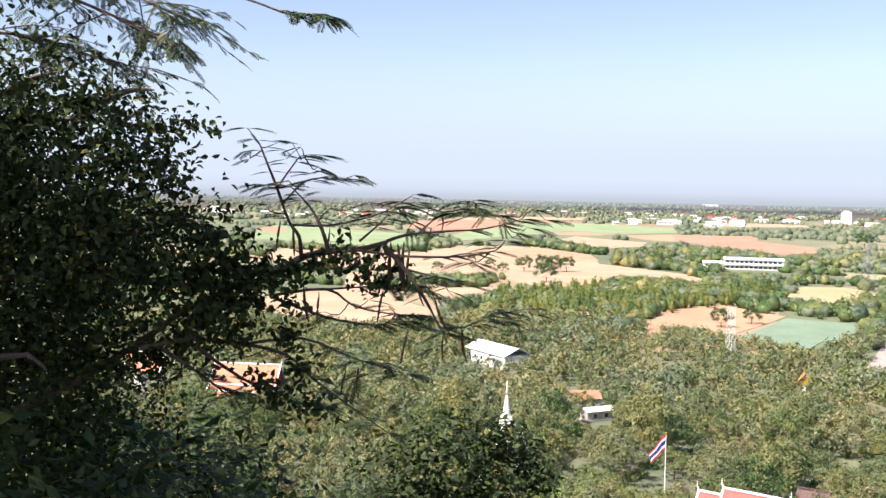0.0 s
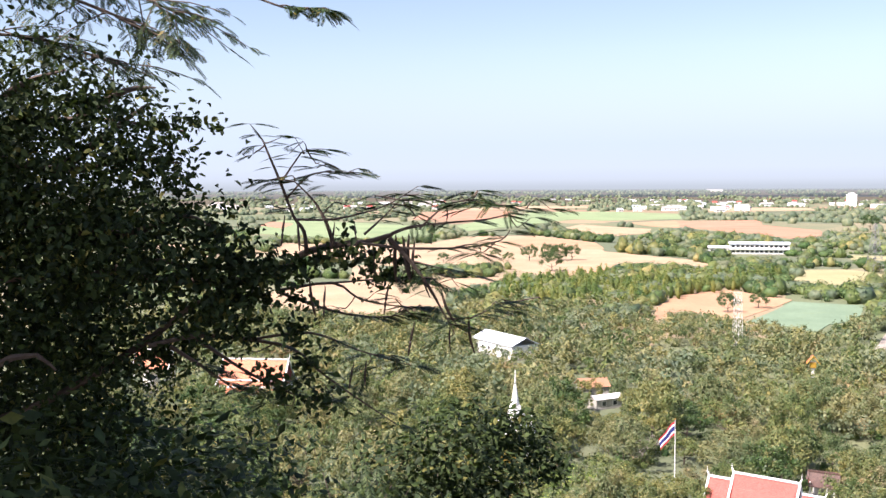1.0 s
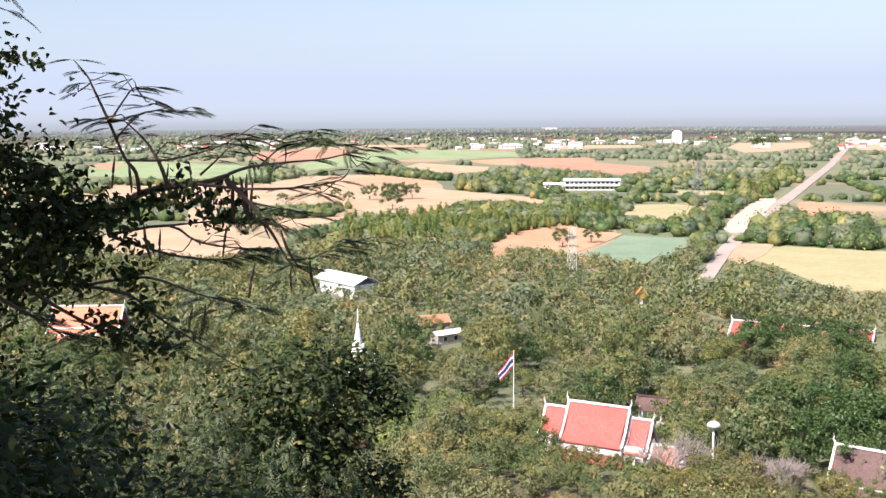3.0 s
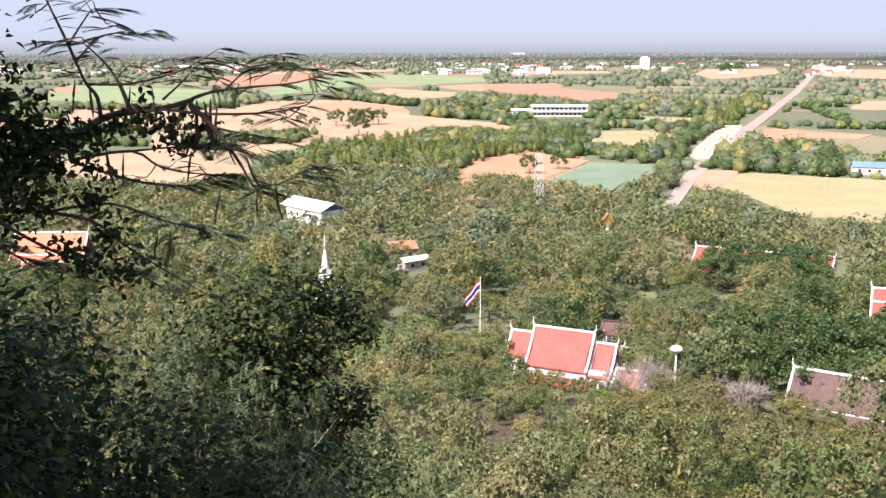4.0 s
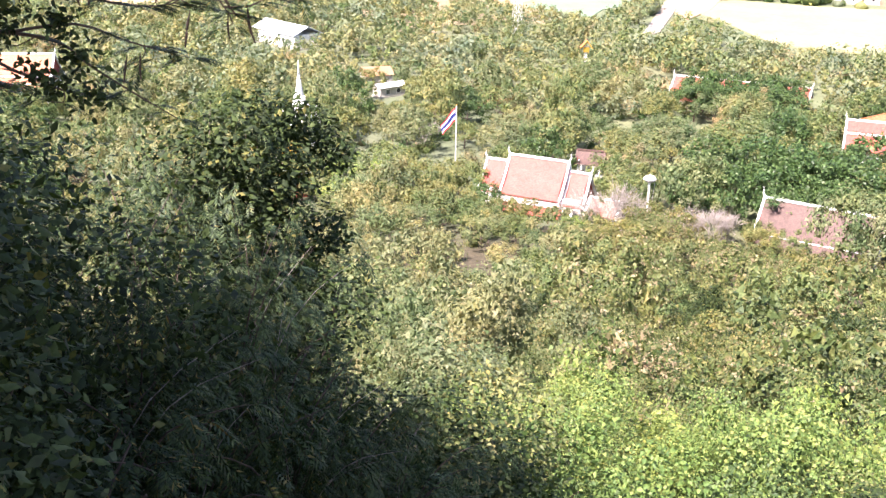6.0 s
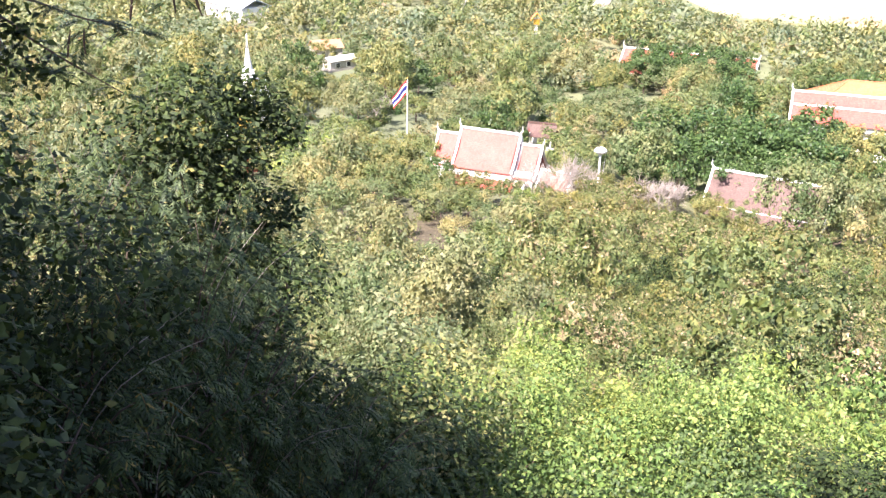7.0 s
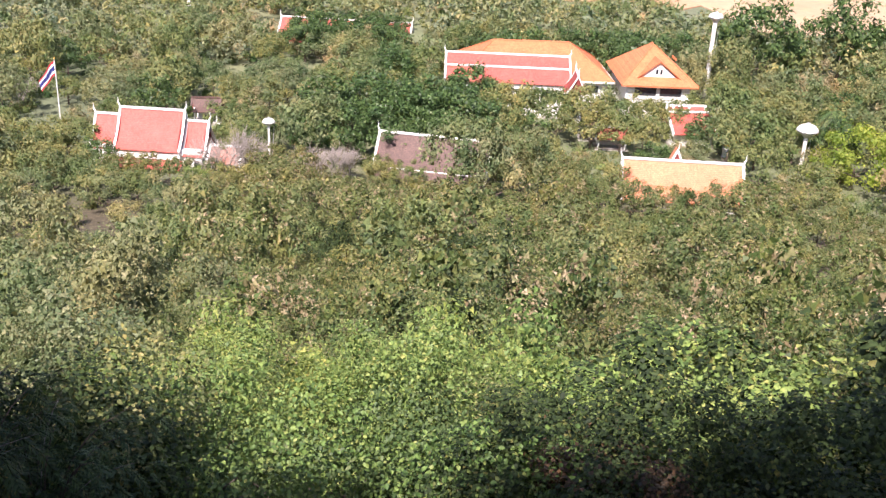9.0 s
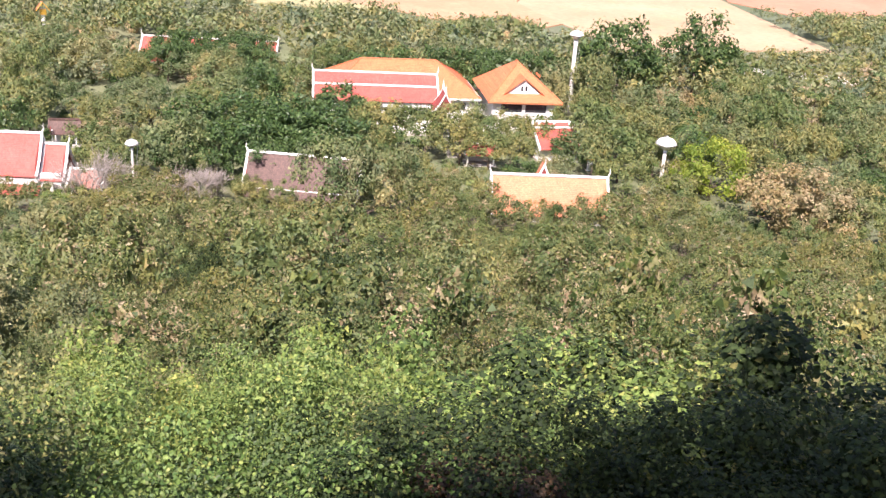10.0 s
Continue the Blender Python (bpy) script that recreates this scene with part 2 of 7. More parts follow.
def ground_material():
    m, t, b = mat_base("scrub_ground")
    big = noisy(t, 0.004, 6, 0.65)
    mid = noisy(t, 0.035, 5, 0.65)
    fin = noisy(t, 0.7, 4, 0.7)
    col = ramp(t, big, [(0.3, (0.09, 0.11, 0.055)), (0.48, (0.14, 0.145, 0.075)), (0.58, (0.26, 0.2, 0.12)), (0.7, (0.12, 0.14, 0.07))])
    c2 = ramp(t, mid, [(0.35, (0.05, 0.055, 0.028)), (0.55, (0.09, 0.085, 0.045)), (0.75, (0.2, 0.15, 0.09))])
    col = mix(t, "MIX", col, c2, 0.45)
    vo = t.nodes.new("ShaderNodeTexVoronoi")
    vo.inputs["Scale"].default_value = 0.0075
    tc = t.nodes.new("ShaderNodeTexCoord")
    mp = node(t, "Mapping", Scale=(1.0, 0.55, 1.0), Rotation=(0, 0, radians(32)))
    t.links.new(tc.outputs["Object"], mp.inputs[0])
    t.links.new(mp.outputs[0], vo.inputs["Vector"])
    se = t.nodes.new("ShaderNodeSeparateColor")
    t.links.new(vo.outputs["Color"], se.inputs[0])
    plots = ramp(t, se.outputs[0], [(0.0, (0.12, 0.16, 0.09)), (0.3, (0.16, 0.2, 0.1)), (0.5, (0.22, 0.23, 0.13)), (0.66, (0.3, 0.27, 0.16)), (0.8, (0.42, 0.31, 0.19)), (0.92, (0.36, 0.22, 0.14))], "CONSTANT")
    col = mix(t, "MIX", col, plots, 0.6)
    # leaf litter and dead twigs on the hill, ploughland and grass on the plain
    se2 = t.nodes.new("ShaderNodeSeparateXYZ")
    t.links.new(tc.outputs["Object"], se2.inputs[0])
    hill = t.nodes.new("ShaderNodeMapRange")
    hill.inputs["From Min"].default_value, hill.inputs["From Max"].default_value = 0.05, 3.0
    t.links.new(se2.outputs[2], hill.inputs[0])
    litter = ramp(t, noisy(t, 1.6, 6, 0.75), [(0.3, (0.035, 0.03, 0.018)), (0.5, (0.075, 0.062, 0.036)), (0.7, (0.15, 0.12, 0.075))])
    col = mix(t, "MIX", col, litter, hill.outputs[0])
    col = mix(t, "OVERLAY", col, fin, 0.5)
    t.links.new(col, b.inputs["Base Color"])
    b.inputs["Roughness"].default_value = 0.95
    bump(t, b, fin, 0.6, 0.2)
    return m


M_GROUND = ground_material()


# ---- mesh helpers ----
def mesh_of(name, verts, faces):
    """A mesh from arrays; faces is an (n, 3) or (n, 4) array, or a list of such arrays."""
    me = bpy.data.meshes.new(name)
    groups = faces if isinstance(faces, list) else [faces]
    verts = np.asarray(verts, np.float32)
    loops = np.concatenate([np.asarray(f, np.int32).ravel() for f in groups])
    sizes = np.concatenate([np.full(len(f), np.asarray(f).shape[1], np.int32) for f in groups])
    starts = np.concatenate([[0], np.cumsum(sizes)[:-1]]).astype(np.int32)
    me.vertices.add(len(verts))
    me.vertices.foreach_set("co", verts.ravel())
    me.loops.add(len(loops))
    me.loops.foreach_set("vertex_index", loops)
    me.polygons.add(len(sizes))
    me.polygons.foreach_set("loop_start", starts)
    me.polygons.foreach_set("loop_total", sizes)
    me.update(calc_edges=True)
    return me


def part(name, shape, material, parent=None, label=""):
    """Links a bmesh or a mesh as one object, under its thing or part."""
    if isinstance(shape, bmesh.types.BMesh):
        me = bpy.data.meshes.new(name)
        bmesh.ops.recalc_face_normals(shape, faces=shape.faces)
        shape.to_mesh(me)
        shape.free()
    else:
        me = shape
    if material and not me.materials:
        me.materials.append(material)
    ob = new(name, me)
    ob.parent = parent
    if label:
        ob["label"] = label
    return ob


def thing(name, x, y, z, rz, label, category, group=""):
    e = new(name)
    e.empty_display_size = 0.3
    e.matrix_world = pose(x, y, z, 0, 0, rz)
    return tagged(e, label, category, group)


def box(cx, cy, cz, sx, sy, sz, bm=None, edge=0.0):
    bm = bm or bmesh.new()
    r = bmesh.ops.create_cube(bm, size=1.0, matrix=Matrix.LocRotScale((cx, cy, cz), None, (sx, sy, sz)))
    if edge:
        es = list({e for v in r["verts"] for e in v.link_edges})
        bmesh.ops.bevel(bm, geom=es, offset=edge, segments=2, affect="EDGES")
    return bm


def plate(points, thick, bm=None):
    """A slab on a flat loop of points, thickened downwards along its normal."""
    bm = bm or bmesh.new()
    p = [Vector(q) for q in points]
    n = (p[1] - p[0]).cross(p[2] - p[0]).normalized()
    if n.z < 0:
        n = -n
    top = [bm.verts.new(q) for q in p]
    low = [bm.verts.new(q - n * thick) for q in p]
    bm.faces.new(top)
    bm.faces.new(low[::-1])
    k = len(p)
    for i in range(k):
        bm.faces.new((top[i], low[i], low[(i + 1) % k], top[(i + 1) % k]))
    return bm


def rod(a, b, r0, r1, bm=None, sides=6):
    bm = bm or bmesh.new()
    a, b = Vector(a), Vector(b)
    q = (b - a).to_track_quat("Z", "Y").to_matrix()
    rings = []
    for c, r in ((a, r0), (b, r1)):
        rings.append([bm.verts.new(c + q @ Vector((r * math.cos(k * math.tau / sides), r * math.sin(k * math.tau / sides), 0))) for k in range(sides)])
    for k in range(sides):
        bm.faces.new((rings[0][k], rings[0][(k + 1) % sides], rings[1][(k + 1) % sides], rings[1][k]))
    bm.faces.new(rings[0][::-1])
    bm.faces.new(rings[1])
    return bm


def lathe(profile, bm=None, sides=20, square=False):
    """Turned shape from (radius, height) pairs; square gives four stepped sides."""
    bm = bm or bmesh.new()
    n = 4 if square else sides
    off = math.pi / 4 if square else 0
    rings = [[bm.verts.new((r * math.cos(off + k * math.tau / n), r * math.sin(off + k * math.tau / n), z)) for k in range(n)] for r, z in profile]
    for a, b in zip(rings, rings[1:]):
        for k in range(n):
            bm.faces.new((a[k], a[(k + 1) % n], b[(k + 1) % n], b[k]))
    bm.faces.new(rings[0][::-1])
    bm.faces.new(rings[-1])
    return bm


def smooth(ob):
    ob.data.polygons.foreach_set("use_smooth", [True] * len(ob.data.polygons))
    return ob


def tube(points, radii, bm=None, sides=7, fine=4):
    """A bent, tapering limb through the points."""
    bm = bm or bmesh.new()
    p = [Vector(q) for q in points]
    pts, rad = [], []
    for i in range(len(p) - 1):
        a, b, c, d = p[max(i - 1, 0)], p[i], p[i + 1], p[min(i + 2, len(p) - 1)]
        for k in range(fine):
            u = k / fine
            pts.append(0.5 * ((2 * b) + (c - a) * u + (2 * a - 5 * b + 4 * c - d) * u * u + (3 * b - a - 3 * c + d) * u ** 3))
            rad.append(radii[i] + (radii[i + 1] - radii[i]) * u)
    pts.append(p[-1])
    rad.append(radii[-1])
    rings = []
    for i, (c, r) in enumerate(zip(pts, rad)):
        way = pts[min(i + 1, len(pts) - 1)] - pts[max(i - 1, 0)]
        q = way.to_track_quat("Z", "Y").to_matrix()
        r *= 1 + 0.18 * noise.noise(c * 9)
        rings.append([bm.verts.new(c + q @ Vector((r * math.cos(k * math.tau / sides), r * math.sin(k * math.tau / sides), 0))) for k in range(sides)])
    for a, b in zip(rings, rings[1:]):
        for k in range(sides):
            bm.faces.new((a[k], a[(k + 1) % sides], b[(k + 1) % sides], b[k]))
    bm.faces.new(rings[0][::-1])
    bm.faces.new(rings[-1])
    return bm


# ---- the lie of the land ----
PROFILE_D = [0, 1.6, 4, 7, 12, 25, 60, 115, 150, 185, 6000]
PROFILE_Z = [53.3, 53.2, 51.6, 49.3, 45.8, 38.0, 21.5, 5.5, 1.2, 0.0, 0.0]


def land(x, y):
    """Height of the ground: a wooded hillside below the lookout that runs out into a plain, and rises behind it."""
    d = math.hypot(x, y)
    front = float(np.interp(d, PROFILE_D, PROFILE_Z))
    if d > 2600:
        front += 30 * (min(d - 2600, 2050) / 2050) ** 1.3
    if 4 < d < 185:
        front += 0.9 * noise.noise(Vector((x * 0.05, y * 0.05, 3.0))) * min(1, (d - 4) / 20) * min(1, (185 - d) / 30)
    back = 53.2 + 14 * (1 - math.exp(-max(d - 1.6, 0) / 26))
    az = abs(math.degrees(math.atan2(x, y)))
    k = min(1.0, max(0.0, (az - 95) / 45))
    k = k * k * (3 - 2 * k)
    if d > 90:
        k *= max(0.0, 1 - (d - 90) / 160)
    return front + (back - front) * k


def ground_sheet():
    rings = np.concatenate([[0.0, 0.8, 1.6], np.geomspace(2.4, 400, 70), np.geomspace(450, 4700, 36)])
    n = 168
    verts = [(0, 0, land(0, 0))]
    for r in rings[1:]:
        for k in range(n):
            x, y = r * math.sin(k * math.tau / n), r * math.cos(k * math.tau / n)
            verts.append((x, y, land(x, y)))
    quads, tris = [], []
    for k in range(n):
        tris.append((0, 1 + (k + 1) % n, 1 + k))
    for i in range(len(rings) - 2):
        a, b = 1 + i * n, 1 + (i + 1) * n
        for k in range(n):
            quads.append((a + k, a + (k + 1) % n, b + (k + 1) % n, b + k))
    ob = part("ground", mesh_of("ground", verts, [np.array(tris), np.array(quads)]), M_GROUND)
    smooth(ob)
    return tagged(ob, "scrubby hillside running down to a dry, hazy plain", "ground", kind="structure")


ground_sheet()
FIELD_LOOPS = []


def field(name, material, loop, label, lift=0.3, block=True):
    pts = [Vector((x, y, 0)) for x, y in loop]
    out = []
    lift = lift * 0.4 + 0.012 * len(FIELD_LOOPS)
    for i, p in enumerate(pts):                       # edges wander a little, as ploughed edges do
        q = pts[(i + 1) % len(pts)]
        for k in range(4):
            c = p.lerp(q, k / 4)
            w = (q - p).length * 0.02
            out.append((c.x + w * noise.noise(c * 0.02), c.y + w * noise.noise(c * 0.02 + Vector((9, 9, 9))), lift))
    ob = part(name, plate(out, lift + 0.3), material)
    if block:
        FIELD_LOOPS.append(np.array(loop, float))
    return tagged(ob, label, "field", kind="structure")


def inside(x, y, loop):
    hit = False
    n = len(loop)
    for i in range(n):
        (x0, y0), (x1, y1) = loop[i], loop[i - 1]
        if (y0 > y) != (y1 > y) and x < (x1 - x0) * (y - y0) / (y1 - y0) + x0:
            hit = not hit
    return hit


field("field", M_TAN, [(-144, 824), (-160, 945), (-91, 962), (-27, 928), (15, 1076), (88, 1091), (131, 960), (124, 828), (169, 739), (175, 699), (167, 670), (151, 699), (116, 707), (99, 661), (78, 623), (61, 592), (29, 695), (-6, 703), (-43, 691), (-89, 769)], "pale dry stubble field with a few round bushes")
field("field", M_SOIL, [(39, 946), (87, 1080), (134, 950), (127, 857), (80, 869)], "strip of bare orange soil along the stubble", 0.5)
field("field", M_SOIL, [(61, 592), (84, 674), (113, 702), (100, 656), (78, 618)], "corner of bare orange earth", 0.5)
field("field", M_TAN, [(-17, 559), (-5, 590), (28, 605), (34, 583), (11, 557), (-8, 537)], "thin pale strip beside a line of trees")
field("field", M_TAN, [(-86, 459), (-92, 525), (-77, 556), (-59, 571), (-66, 687), (-52, 713), (-32, 550), (-15, 500), (-3, 477), (-4, 453), (-18, 437), (-32, 428), (-54, 438)], "light bare field seen behind the branches")
field("field", M_SOIL, [(78, 401), (90, 451), (105, 489), (123, 515), (143, 523), (151, 501), (159, 479), (145, 455), (132, 436), (118, 416), (106, 414), (105, 430), (99, 443), (88, 421)], "curved field of bare orange earth")
field("field", M_CROP, [(115, 402), (137, 437), (157, 472), (183, 455), (169, 423), (155, 402), (145, 394), (133, 374), (130, 388)], "blue-green plot of young crop", 0.5)
field("field", M_GRASS, [(192, 576), (222, 644), (250, 643), (257, 619), (250, 579), (223, 549), (213, 547), (200, 547)], "yellow-green pasture among trees")
field("field", M_GRASS, [(300, 772), (349, 740), (333, 707), (282, 725)], "narrow strip of pale grass behind a hedge")
field("field", M_TAN, [(900, 2030), (1060, 2330), (1220, 2290), (1010, 1900), (818, 1672), (749, 1624), (865, 1955)], "far pale field by the village")
field("field", M_TAN, [(1255, 2176), (1340, 2200), (1559, 2065), (1039, 1574), (1010, 1639), (1014, 1738)], "far pale field beyond the road")
field("field", M_TAN, [(555, 892), (602, 944), (690, 950), (621, 816), (524, 811), (513, 829)], "pale strip of stubble beyond the road")
field("field", M_SOIL, [(332, 638), (349, 635), (351, 603), (381, 588), (356, 561), (320, 571), (292, 540), (302, 578)], "small orange field beside the road")
field("field", M_REDSOIL, [(318, 1478), (448, 1503), (399, 1319), (421, 1171), (379, 1056), (333, 1009), (330, 1097), (302, 1209), (284, 1320)], "brown ploughed field far off")
field("field", M_SOIL, [(248, 1435), (329, 1498), (281, 1266), (253, 1311)], "orange field far off")
field("field", M_TAN, [(142, 1277), (172, 1377), (205, 1291), (238, 1229), (218, 1131), (169, 1068), (150, 1151)], "pale field with a hedge behind")
field("field", M_FARGREEN, [(17, 1192), (5, 1357), (163, 2020), (316, 1992), (405, 1831), (351, 1568), (223, 1513), (189, 1577), (104, 1381)], "broad green field far off")
field("field", M_REDSOIL, [(-63, 1594), (-56, 1958), (33, 2218), (120, 2040), (92, 1697), (31, 1560)], "reddish bare field far off")
field("field", M_FARGREEN, [(-235, 1172), (-268, 1596), (-175, 1518), (-70, 1382), (-9, 1276), (-31, 1066), (-110, 1045)], "green field behind the branches")
field("field", M_REDSOIL, [(-262, 1390), (-269, 1529), (-225, 1452), (-214, 1292)], "small red plot behind the branches", 0.5)
field("field", M_TAN, [(34, 2320), (205, 2531), (323, 2466), (303, 2294), (182, 2247), (31, 2124)], "thin pale field far off")
field("field", M_TAN, [(541, 2170), (682, 2267), (772, 2217), (716, 2028), (599, 1990), (497, 1994)], "thin stubble strip near the village")
field("field", M_GRASS, [(179, 381), (196, 409), (212, 416), (233, 397), (257, 383), (290, 372), (300, 320), (215, 275), (190, 290), (173, 308), (179, 356)], "wide dry yellow pasture beside the road")
field("field", M_TAN, [(171, 383), (196, 428), (211, 425), (190, 390), (168, 364)], "scraped bare earth at the pasture's corner", 0.5)
field("field", M_TAN, [(270, 275), (378, 358), (527, 409), (366, 254), (301, 163), (282, 175), (251, 185), (235, 192), (244, 213), (252, 234)], "sloping field of pale dry stalks")
field("field", M_SOIL, [(205, 300), (293, 338), (378, 358), (270, 275), (252, 234), (240, 231), (245, 253), (216, 254), (214, 275)], "bare orange field behind the temple")
field("field", M_REDSOIL, [(543, 422), (683, 299), (439, 187), (400, 201), (358, 215), (364, 247)], "red-brown ploughed field")
ROAD_MID = [(140, 332), (180, 407), (250, 525), (277, 569), (362, 703), (632, 1138), (1850, 3163)]
ROAD_W = [5, 6.5, 9.5, 10, 8.5, 9.5, 14]


def road():
    bm = bmesh.new()
    mids, wide = [], []
    for (p, q, w, v) in zip(ROAD_MID, ROAD_MID[1:], ROAD_W, ROAD_W[1:]):
        n = max(1, int(math.dist(p, q) / 160))
        for k in range(n):
            mids.append(Vector(p).lerp(Vector(q), k / n)), wide.append(w + (v - w) * k / n)
    mids.append(Vector(ROAD_MID[-1])), wide.append(ROAD_W[-1])
    left, right = [], []
    for i, (c, w) in enumerate(zip(mids, wide)):
        n = (mids[min(i + 1, len(mids) - 1)] - mids[max(i - 1, 0)]).normalized()
        z = land(c.x, c.y) + 0.45
        left.append(Vector((c.x - n.y * w / 2, c.y + n.x * w / 2, z)))
        right.append(Vector((c.x + n.y * w / 2, c.y - n.x * w / 2, z)))
    for i in range(len(left) - 1):
        plate([left[i], right[i], right[i + 1], left[i + 1]], 0.8, bm)
    tagged(part("road", bm, M_ROAD), "long straight pale road running to the horizon", "road", kind="structure")
    FIELD_LOOPS.append(np.array([(p.x, p.y) for p in left] + [(p.x, p.y) for p in right[::-1]]))


road()
field("road_apron", M_APRON, [(216, 492), (262, 574), (318, 670), (333, 672), (255, 530), (220, 470), (210, 467)], "bright gravel yard widening the road", 0.8)


def backdrop():
    """The hazy end of the plain: a far glowing ring of painted haze that fades upwards into the sky."""
    m, t, b = mat_base("far_haze")
    g = t.nodes.new("ShaderNodeTexCoord")
    s = t.nodes.new("ShaderNodeSeparateXYZ")
    t.links.new(g.outputs["Object"], s.inputs[0])
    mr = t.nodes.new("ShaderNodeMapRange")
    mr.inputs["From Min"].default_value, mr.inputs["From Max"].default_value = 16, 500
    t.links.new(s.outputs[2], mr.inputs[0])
    # haze painted as a pale blue-grey glow that veils the woods behind
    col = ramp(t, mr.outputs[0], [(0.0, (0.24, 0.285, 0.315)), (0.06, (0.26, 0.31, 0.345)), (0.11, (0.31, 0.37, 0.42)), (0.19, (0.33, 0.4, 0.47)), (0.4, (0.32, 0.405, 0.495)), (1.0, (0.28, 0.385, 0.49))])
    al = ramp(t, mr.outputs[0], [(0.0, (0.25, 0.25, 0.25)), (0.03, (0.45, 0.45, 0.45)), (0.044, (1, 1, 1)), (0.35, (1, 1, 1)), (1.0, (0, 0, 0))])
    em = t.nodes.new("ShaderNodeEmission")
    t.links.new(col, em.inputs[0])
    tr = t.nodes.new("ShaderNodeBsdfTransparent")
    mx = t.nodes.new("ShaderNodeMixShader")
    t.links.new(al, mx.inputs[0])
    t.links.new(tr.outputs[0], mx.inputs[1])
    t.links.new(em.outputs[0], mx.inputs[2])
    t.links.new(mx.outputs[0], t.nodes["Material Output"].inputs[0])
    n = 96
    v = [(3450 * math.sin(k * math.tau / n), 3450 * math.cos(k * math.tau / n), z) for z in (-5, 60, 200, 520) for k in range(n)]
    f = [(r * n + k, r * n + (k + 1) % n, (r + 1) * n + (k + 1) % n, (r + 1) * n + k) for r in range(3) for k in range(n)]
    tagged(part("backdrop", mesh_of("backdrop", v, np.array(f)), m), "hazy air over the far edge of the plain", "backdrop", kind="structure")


backdrop()


# ---- temple buildings ----
def horn(parent, x, y, z, lean, size=1.0):
    """A roof-end finial: a slim horn that curls outwards and up."""
    pts = [(0, 0, -0.2), (lean * 0.12, 0, 0.25), (lean * 0.3, 0, 0.6), (lean * 0.22, 0, 1.0), (lean * 0.3, 0, 1.35)]
    bm = tube([(x + a * size, y + b * size, z + c * size) for a, b, c in pts], [0.16 * size, 0.13 * size, 0.1 * size, 0.06 * size, 0.015], sides=6, fine=2)
    return part("finial", bm, M_WHITE, parent)


def strip(profile, x0, x1, thick):
    """A bent board along x, following (y, z) pairs, with its thickness below."""
    bm = bmesh.new()
    rows_ = [[bm.verts.new((x, y, z - t)) for x, t in ((x0, 0), (x1, 0), (x1, thick), (x0, thick))] for y, z in profile]
    for a, b in zip(rows_, rows_[1:]):
        for k in range(4):
            bm.faces.new((a[k], a[(k + 1) % 4], b[(k + 1) % 4], b[k]))
    bm.faces.new(rows_[0][::-1])
    bm.faces.new(rows_[-1])
    return bm


def thai_roof(parent, x0, x1, yc, width, zr, ze, tiles, trim, bands=(), horns=True, curve=0.12, gable=None):
    """A steep, slightly hollow gable roof along x, with ridge, bargeboards, finials and gable panels."""
    hw, drop = width / 2, zr - ze
    prof = [(u, zr - drop * (u + curve * math.sin(math.pi * u))) for u in (0, 0.25, 0.5, 0.75, 1.0)]
    for side in (-1, 1):
        part("roof_slope", strip([(yc + side * hw * u, z) for u, z in prof], x0, x1, 0.14), tiles, parent)
    part("ridge_cap", box((x0 + x1) / 2, yc, zr + 0.1, x1 - x0 + 0.2, 0.42, 0.34, edge=0.06), trim, parent)
    for x in (x0, x1):
        for side in (-1, 1):
            part("bargeboard", strip([(yc + side * hw * u, z + 0.16) for u, z in prof], x - 0.17, x + 0.17, 0.42), trim, parent)
        if horns:
            lean = -1 if x == x0 else 1
            horn(parent, x, yc, zr + 0.25, lean)
            for side in (-1, 1):
                part("eave_finial", tube([(x, yc + side * hw, ze + 0.1), (x, yc + side * (hw + 0.3), ze + 0.15), (x, yc + side * (hw + 0.45), ze + 0.5)], [0.13, 0.1, 0.03], sides=5, fine=2), trim, parent)
        inn = x + (0.35 if x == x0 else -0.35)
        part("gable_panel", plate([(inn, yc - hw * 0.86, ze + 0.12 * drop), (inn + 0.001, yc + hw * 0.86, ze + 0.12 * drop), (inn, yc, zr - 0.35)], 0.12), gable or M_DARKRED, parent)
    for u in bands:
        z = zr - drop * (u + curve * math.sin(math.pi * u))
        part("tier_band", box((x0 + x1) / 2, yc - hw * u, z + 0.12, x1 - x0, 0.5, 0.32, edge=0.05), trim, parent)


def openings(parent, x0, x1, y, zc, n, w, h):
    """A row of windows in a wall that faces -y: each a frame with its dark pane."""
    for i in range(n):
        x = x0 + (x1 - x0) * (i + 0.5) / n
        f = part("window", box(x, y - 0.03, zc, w + 0.24, 0.14, h + 0.24, edge=0.02), M_WHITE, parent)
        part("pane", box(x, y - 0.09, zc, w, 0.06, h), M_GLASS, f)


def walls(parent, x0, x1, y0, y1, z0, z1, material=None):
    part("wall", box((x0 + x1) / 2, (y0 + y1) / 2, (z0 + z1) / 2, x1 - x0, y1 - y0, z1 - z0, edge=0.04), material or M_WHITE, parent)
    part("plinth", box((x0 + x1) / 2, (y0 + y1) / 2, z0 + 0.25, x1 - x0 + 0.5, y1 - y0 + 0.5, 0.6, edge=0.05), M_CONCRETE, parent)


